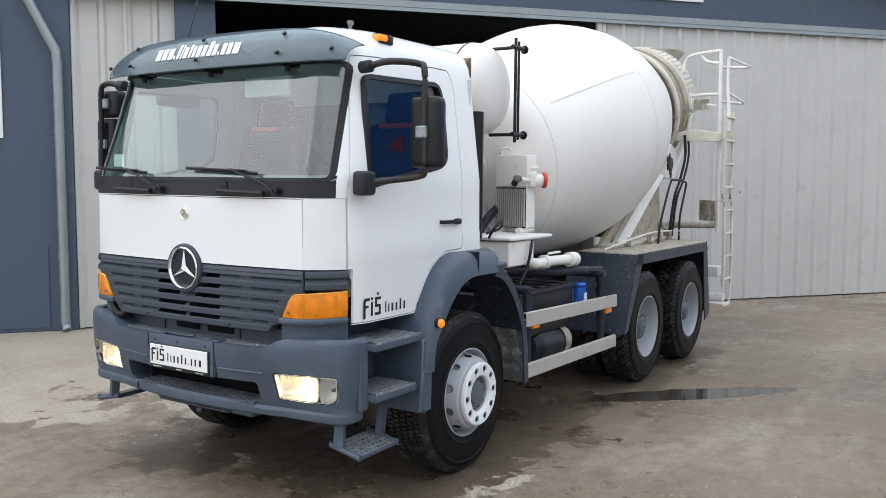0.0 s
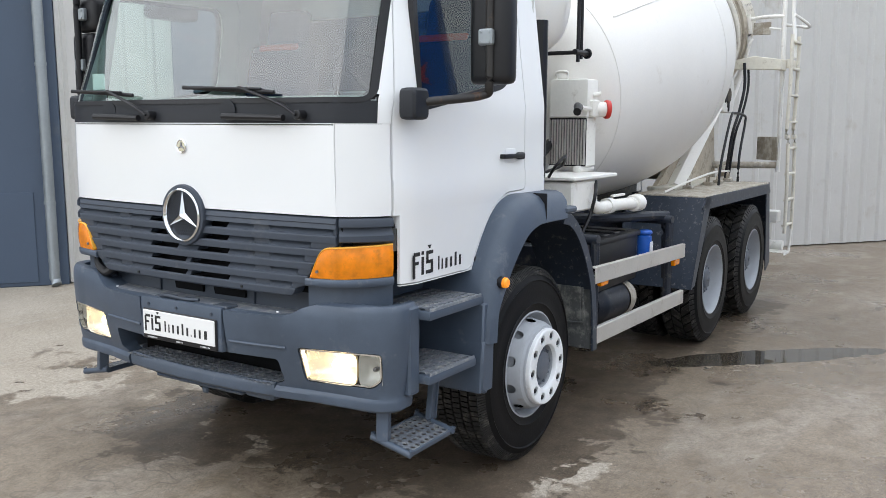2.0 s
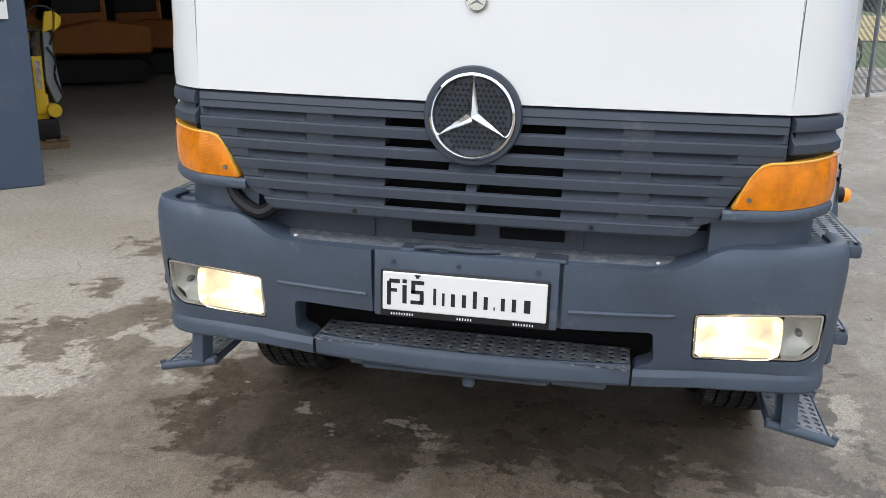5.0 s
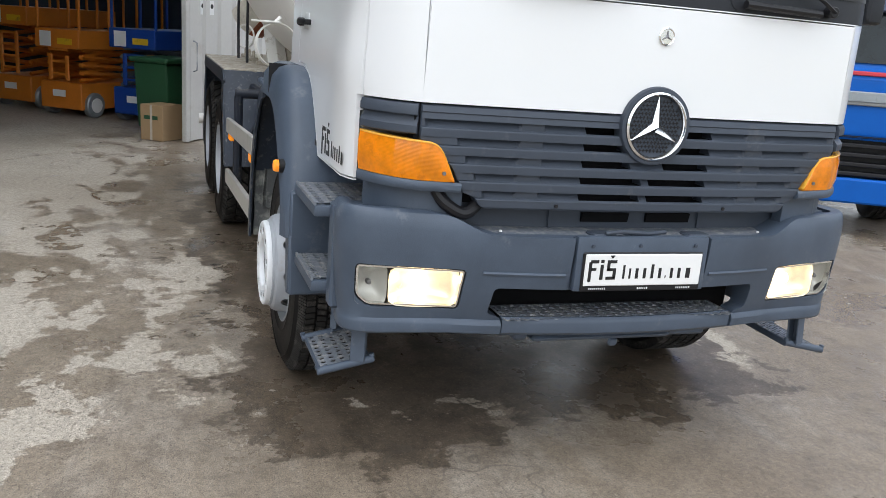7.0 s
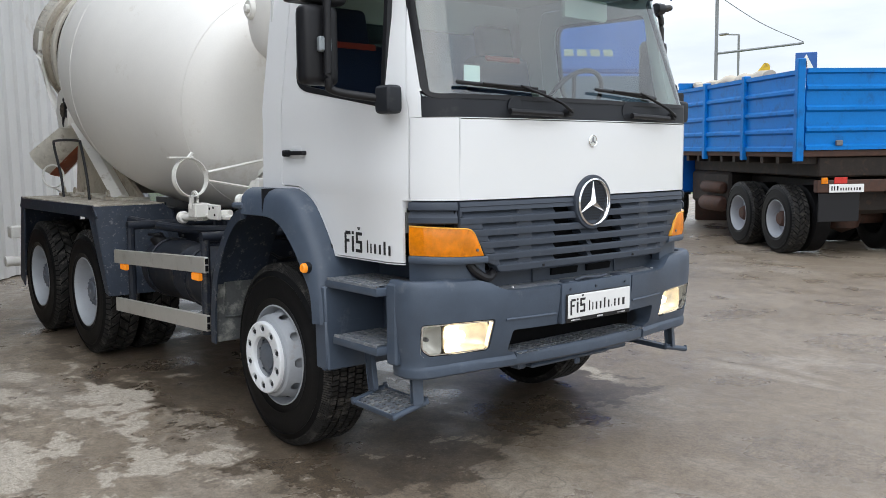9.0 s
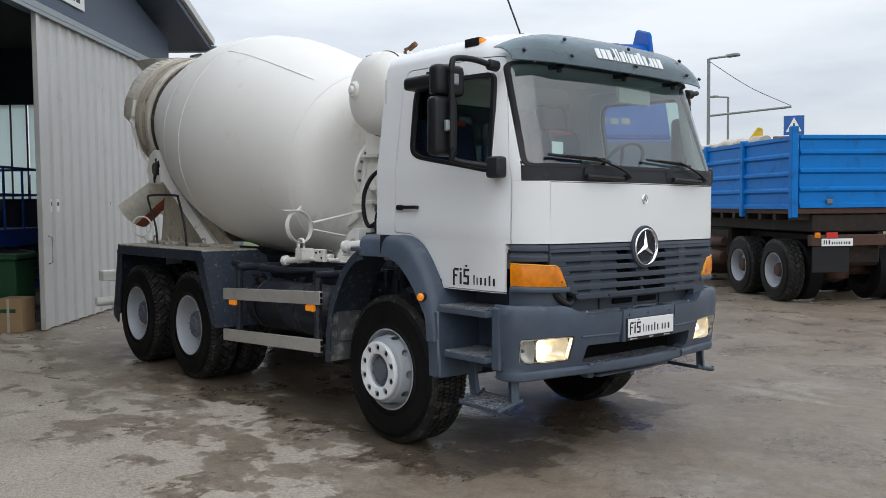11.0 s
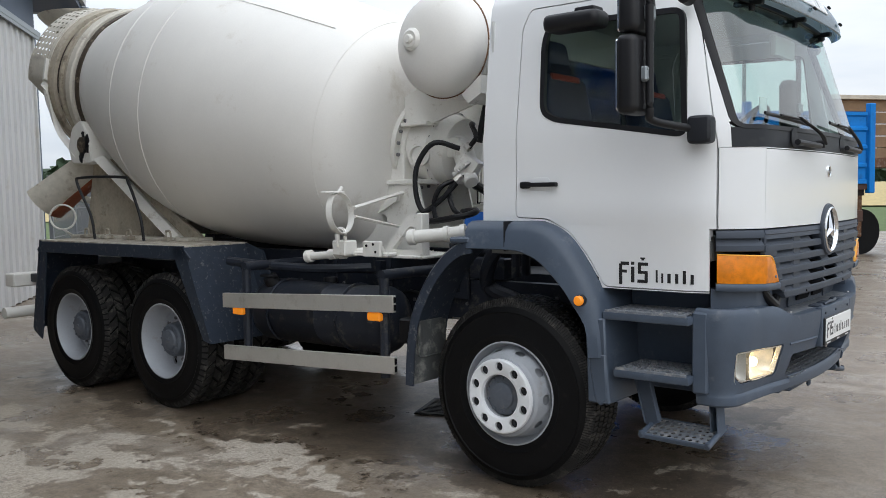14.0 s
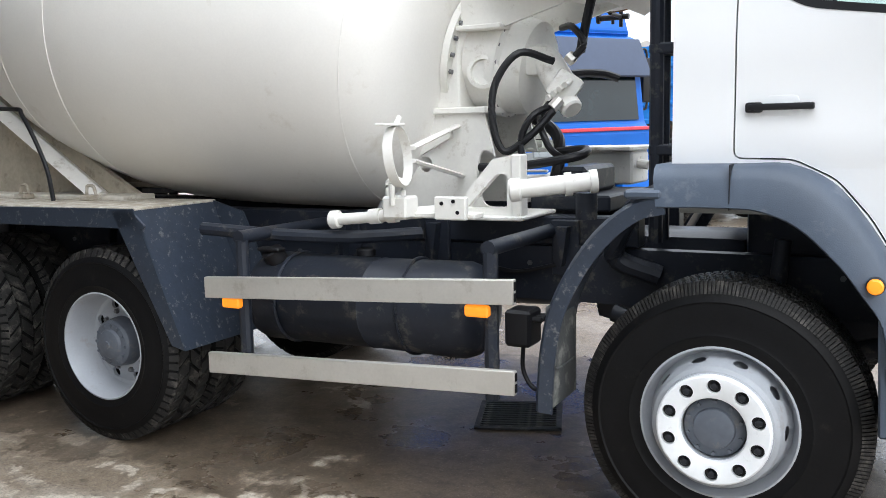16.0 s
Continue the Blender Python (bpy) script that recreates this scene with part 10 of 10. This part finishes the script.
# yellow crane boom beyond the tipper
eb = thing("yellow_crane_boom", "yellow excavator boom resting beyond the tipper", "boom")
bm = bmesh.new()
prism(bm, soften([(0.0, 1.2), (0.35, 2.6), (0.75, 3.15), (1.0, 3.5), (1.12, 3.45), (1.1, 3.0), (0.7, 2.6), (0.45, 1.2)], 0.06), -0.15, 0.15, "y", bevel=0.02)
bmesh.ops.transform(bm, matrix=Matrix.Translation((-8.6, 14.2, 0)) @ Matrix.Rotation(radians(30), 4, "Z"), verts=bm.verts[:])
part("boom", bm, YELLOW, eb)
bm = bmesh.new()
box(bm, (-0.4, -0.7, 0.0), (0.9, 0.7, 1.25), 0.06, 2)
bmesh.ops.transform(bm, matrix=Matrix.Translation((-8.6, 14.2, 0)) @ Matrix.Rotation(radians(30), 4, "Z"), verts=bm.verts[:])
part("carrier", bm, TIPRUST, eb)

# ---- blue cab-over tractor unit parked beside the mixer ----
CB = Matrix.Translation((-3.50, 5.45, 0)) @ Matrix(((0.880, -0.475, 0, 0), (-0.475, -0.880, 0, 0), (0, 0, 1, 0), (0, 0, 0, 1)))
# x points out of its front, y across its front, z up


def blue_tractor(M, label):
    t = thing("tractor_unit", label, "truck", "blue tractor units")

    def add(name, bm, mat, parent=None, lab="", smooth=35.0):
        bmesh.ops.transform(bm, matrix=M, verts=bm.verts[:])
        return part(name, bm, mat, parent or t, lab, smooth)

    bm = bmesh.new()
    prism(bm, soften([(0.0, 0.95), (0.0, 1.55), (-0.10, 1.62), (-0.22, 2.55), (-0.6, 2.72), (-2.1, 2.75), (-2.2, 0.95)], 0.05), 0.0, 2.35, "y", bevel=0.04, seg=2)
    c = add("cab", bm, CABBLUE, None, "blue painted sleeper cab")
    bm = bmesh.new()
    prism(bm, [(-0.10, 1.66), (-0.205, 2.46), (-0.19, 2.46), (-0.085, 1.66)], 0.12, 2.23, "y")
    add("windscreen", bm, DARKGLASS, c, "dark windscreen")
    bm = bmesh.new()
    prism(bm, soften([(-0.02, 2.14), (-0.22, 2.56), (-0.24, 2.53), (-0.05, 2.12)], 0.01), -0.02, 2.37, "y")
    add("sun_visor", bm, VISORBLUE, t, "dark blue sun visor")
    bm = bmesh.new()
    prism(bm, soften([(-0.28, 2.58), (-0.55, 3.4), (-1.1, 4.05), (-2.1, 4.24), (-2.1, 2.72), (-0.5, 2.60)], 0.08), 0.05, 2.30, "y", bevel=0.05, seg=2)
    d = add("roof_deflector", bm, CABBLUE, t, "tall blue roof air deflector")
    bm = bmesh.new()
    prism(bm, soften([(-0.95, 3.85), (-1.05, 4.22), (-1.45, 4.34), (-1.6, 4.10)], 0.05), 0.0, 0.07, "y", bevel=0.015)
    add("deflector_fin", bm, CABBLUE, d, "blue side fin of the deflector")
    bm = bmesh.new()
    for s, h in ((0.75, 0.15),):
        for k in range(6):
            b = bmesh.new()
            box(b, (-0.01, 0.65 + 0.17 * k, 0), (0.01, 0.65 + 0.17 * k + 0.12, 0.15))
            bmesh.ops.transform(b, matrix=pose(-0.36, 0, 2.80, 0, -20, 0), verts=b.verts[:])
            join(bm, b)
    add("deflector_print", bm, CEMENT, d, "faded print bars", 0)
    bm = bmesh.new()
    prism(bm, [(2.13, 2.86), (1.93, 2.98), (2.13, 3.10), (2.08, 2.98)], -0.43, -0.36, "x")
    add("red_arrow", bm, REDCAP, d, "red arrow mark", 0)
    bm = bmesh.new()
    box(bm, (-0.06, 0.03, 1.545), (0.012, 2.32, 1.585), 0.008)
    add("red_stripe", bm, CABREDLINE, c)
    bm = bmesh.new()
    box(bm, (-0.01, 0.10, 1.27), (0.03, 2.25, 1.36), 0.008)
    add("upper_grille", bm, DASH, c, "grey grille strip")
    bm = bmesh.new()
    box(bm, (0.0, 0.65, 1.30), (0.04, 1.75, 1.40), 0.01)
    for k in range(5):
        box(bm, (0.038, 0.70 + 0.21 * k, 1.32), (0.044, 0.70 + 0.21 * k + 0.14, 1.38))
    add("name_bar", bm, GALV, c, "chrome name bar with plain blocks")
    bm = bmesh.new()
    for k in range(5):
        box(bm, (-0.10, 0.55, 0.60 + 0.09 * k), (0.0, 1.8, 0.64 + 0.09 * k), 0.008)
    box(bm, (-0.25, 0.5, 0.55), (-0.12, 1.85, 1.2))
    add("lower_grille", bm, BLACK, t, "black lower grille")
    for y0, y1 in ((0.0, 0.52), (1.83, 2.35)):
        bm = bmesh.new()
        box(bm, (-0.5, y0, 0.34), (0.06, y1, 0.98), 0.04, 2)
        bu = add("bumper_corner", bm, CABBLUE, t)
        bm = bmesh.new()
        box(bm, (0.04, y0 + 0.08, 0.70), (0.075, y1 - 0.06, 0.84), 0.012)
        add("headlamp", bm, REFLECTOR, bu, "unlit rectangular headlamp")
        bm = bmesh.new()
        box(bm, (0.05, y0 + 0.15, 0.46), (0.07, y1 - 0.15, 0.54), 0.008)
        add("fog_lamp", bm, CEMENT, bu)
    bm = bmesh.new()
    box(bm, (-0.2, 0.5, 0.34), (0.05, 1.85, 0.58), 0.02)
    add("bumper_middle", bm, CABBLUE, t)
    for y, s in ((-0.12, -1), (2.47, 1)):
        bm = bmesh.new()
        box(bm, (-0.28, y - 0.09, 1.85), (-0.16, y + 0.09, 2.35), 0.03, 2)
        tube(bm, [(-0.22, y - s * 0.1, 2.42), (-0.20, y, 2.40), (-0.20, y, 1.82), (-0.22, y - s * 0.1, 1.80)], 0.014)
        add("mirror", bm, BLACK, t)
    for x in (-1.3, -4.9):
        for y, s in ((0.10, -1), (2.25, 1)):
            w = new("wheel")
            w.parent = t
            w.matrix_basis = M @ Matrix.Translation((x, y, TYRE_R)) @ Matrix.Rotation(radians(-90 * s), 4, "X")
            for nm, me in (("tyre", FT), ("tread", FTR), ("rim", FRIM), ("hub_cap", FHUB)):
                child(nm, me, w)
    bm = bmesh.new()
    box(bm, (-5.8, 0.75, 0.75), (-0.4, 0.85, 1.0), 0.01)
    box(bm, (-5.8, 1.5, 0.75), (-0.4, 1.6, 1.0), 0.01)
    box(bm, (-5.2, 0.7, 1.0), (-4.3, 1.65, 1.2), 0.03)
    box(bm, (-4.2, 0.15, 0.5), (-2.5, 0.7, 1.05), 0.06, 2)
    add("chassis", bm, CHASSIS, t)
    bm = bmesh.new()
    prism(bm, soften([(-0.35, 1.68), (-1.25, 1.68), (-1.25, 2.45), (-0.45, 2.45)], 0.05), -0.006, 0.004, "y")
    add("side_window", bm, BLACK, c)
    bm = bmesh.new()
    prism(bm, soften([(-0.35, 1.68), (-1.25, 1.68), (-1.25, 2.45), (-0.45, 2.45)], 0.05), 2.346, 2.356, "y")
    add("side_window", bm, BLACK, c)
    return t


blue_tractor(CB, "blue cab-over tractor unit with roof deflector and red arrow")

# ---- street furniture, fence, fields ----
def lamp_post(name, x, y, h, arm, label):
    t = thing(name, label, "lamp post", "street lamps")
    bm = bmesh.new()
    tube(bm, [(x, y, 0), (x, y, h * 0.5), (x, y, h)], 0.075, straight=True, seg=10)
    part("pole", bm, POLE, t)
    bm = bmesh.new()
    ex_, ey_ = x + arm[0], y + arm[1]
    tube(bm, [(x, y, h), (ex_, ey_, h + 0.08)], 0.05, straight=True, seg=8)
    box(bm, (ex_ - 0.3, ey_ - 0.15, h + 0.02), (ex_ + 0.3, ey_ + 0.15, h + 0.16), 0.04)
    part("lamp_head", bm, POLE, t)
    return t


lamp_post("street_lamp", -18.9, 29.9, 8.1, (0.9, 0.5), "tall grey street lamp beside the road")
lamp_post("street_lamp", -28.7, 47.4, 8.6, (-0.9, -0.3), "tall grey street lamp beside the road")
lamp_post("street_lamp", -12.8, 42.6, 9.2, (-0.9, -0.3), "tall grey street lamp beside the road")
ms = thing("tall_mast", "tall plain grey mast", "mast")
bm = bmesh.new()
tube(bm, [(-13.6, 36.7, 0), (-13.6, 36.7, 15)], 0.09, straight=True, seg=10)
part("pole", bm, POLE, ms)
sg_ = thing("crossing_sign", "blue square road sign with a white triangle on an overhead arm", "road sign")
bm = bmesh.new()
tube(bm, [(-18.9, 29.9, 5.55), (-16.0, 31.6, 5.8), (-15.9, 31.65, 5.82)], 0.05, straight=True, seg=8)
part("arm", bm, POLE, sg_)
SG = Matrix.Translation((-15.8, 31.7, 5.0)) @ Matrix.Rotation(radians(28), 4, "Z")
bm = bmesh.new()
box(bm, (-0.42, -0.05, -0.42), (0.42, 0.05, 0.42), 0.02, m=SG)
part("panel", bm, SIGNBLUE, sg_)
bm = bmesh.new()
prism(bm, [(-0.32, -0.28), (0.32, -0.28), (0.0, 0.34)], -0.06, -0.051, "y", m=SG)
tri_ = part("triangle", bm, PLATEWHITE, sg_, smooth=0)
bm = bmesh.new()
prism(bm, [(-0.05, -0.2), (0.05, -0.2), (0.03, 0.08), (-0.03, 0.08)], -0.068, -0.061, "y", m=SG)
part("mark", bm, INK, tri_, smooth=0)
bm = bmesh.new()
box(bm, (-0.85, -0.1, -0.62), (0.85, 0.1, -0.46), 0.03, m=SG)
part("lower_bar", bm, RUST, sg_)
bm = bmesh.new()
tube(bm, [(-18.9, 29.9, 8.0), (-17.4, 30.8, 6.75), (-15.9, 31.65, 5.85)], 0.018, seg=5)
part("stay_wire", bm, POLE, sg_)
# mesh fence and gate beside the hall's corner
fc = thing("mesh_fence", "grey wire mesh fence with posts beside the hall", "fence")
for k in range(4):
    s = 12.75 + 2.0 * k
    bm = bmesh.new()
    box(bm, (s, -0.04, 0), (s + 0.07, 0.03, 2.05), 0.006)
    hall_part("post", bm, POLE, fc)
for k in range(3):
    s = 12.82 + 2.0 * k
    bm = bmesh.new()
    for i in range(38):
        box(bm, (s + 0.05 * i, -0.004, 0.06), (s + 0.05 * i + 0.008, 0.004, 2.0))
    for z in (0.1, 0.4, 0.9, 1.4, 1.95):
        box(bm, (s, -0.008, z), (s + 1.93, 0.008, z + 0.014))
    hall_part("mesh_panel", bm, POLE, fc, smooth=0)
M2 = HALL @ Matrix.Translation((17.6, -3.2, 0)) @ Matrix.Rotation(radians(180), 4, "Z")
blue_tractor(M2, "blue tractor unit parked behind the mesh fence")
# fields and far trees
bm = bmesh.new()
turned(bm, [(52, 0.02), (75, 0.5), (160, 0.9)], 64, Matrix.Translation((-4, 0, 0)))
tagged(part("crop_field", bm, STRAW, smooth=0), "ripe straw-coloured crop field beyond the meadow", "field", kind="stuff")
rnd = random.Random(7)
bm = bmesh.new()
for k in range(260):
    a = radians(rnd.uniform(60, 200))
    d = rnd.uniform(230, 330)
    x, y = d * math.cos(a), d * math.sin(a)
    h = rnd.uniform(5, 11)
    for j in range(6):
        r = h * rnd.uniform(0.18, 0.32)
        b = bmesh.new()
        bmesh.ops.create_icosphere(b, subdivisions=1, radius=r)
        for v in b.verts:
            v.co *= rnd.uniform(0.7, 1.25)
            v.co += Vector((x + rnd.uniform(-0.4, 0.4) * h, y + rnd.uniform(-0.4, 0.4) * h, h * rnd.uniform(0.25, 0.85)))
        join(bm, b)
tagged(part("far_woods", bm, LEAF, smooth=0), "low dark green line of far trees", "trees", kind="stuff")
# floor drain below the truck
dr_ = thing("floor_drain", "square cast iron drain grate set in the yard", "drain")
bm = bmesh.new()
DM = Matrix.Translation((-2.83, 0.05, 0.004)) @ Matrix.Rotation(radians(20), 4, "Z")
for a, c in (((-0.24, -0.24, 0), (0.24, -0.21, 0.01)), ((-0.24, 0.21, 0), (0.24, 0.24, 0.01)), ((-0.24, -0.24, 0), (-0.21, 0.24, 0.01)), ((0.21, -0.24, 0), (0.24, 0.24, 0.01))):
    box(bm, a, c, m=DM)
part("grate_frame", bm, TREAD, dr_)
b = bmesh.new()
box(b, (-0.21, -0.008, 0), (0.21, 0.008, 0.008))
BAR = mesh_of("grate_bar", b, TREAD, 0)
for k in range(11):
    o = child("grate_bar", BAR, dr_)
    o.matrix_basis = DM @ Matrix.Translation((0, -0.19 + 0.038 * k, 0))
# near-black sheet under the bars paints the pit's shade
bm = bmesh.new()
box(bm, (-0.21, -0.21, -0.004), (0.21, 0.21, -0.0005), m=DM)
part("pit_shade", bm, HOLESHADE, dr_)
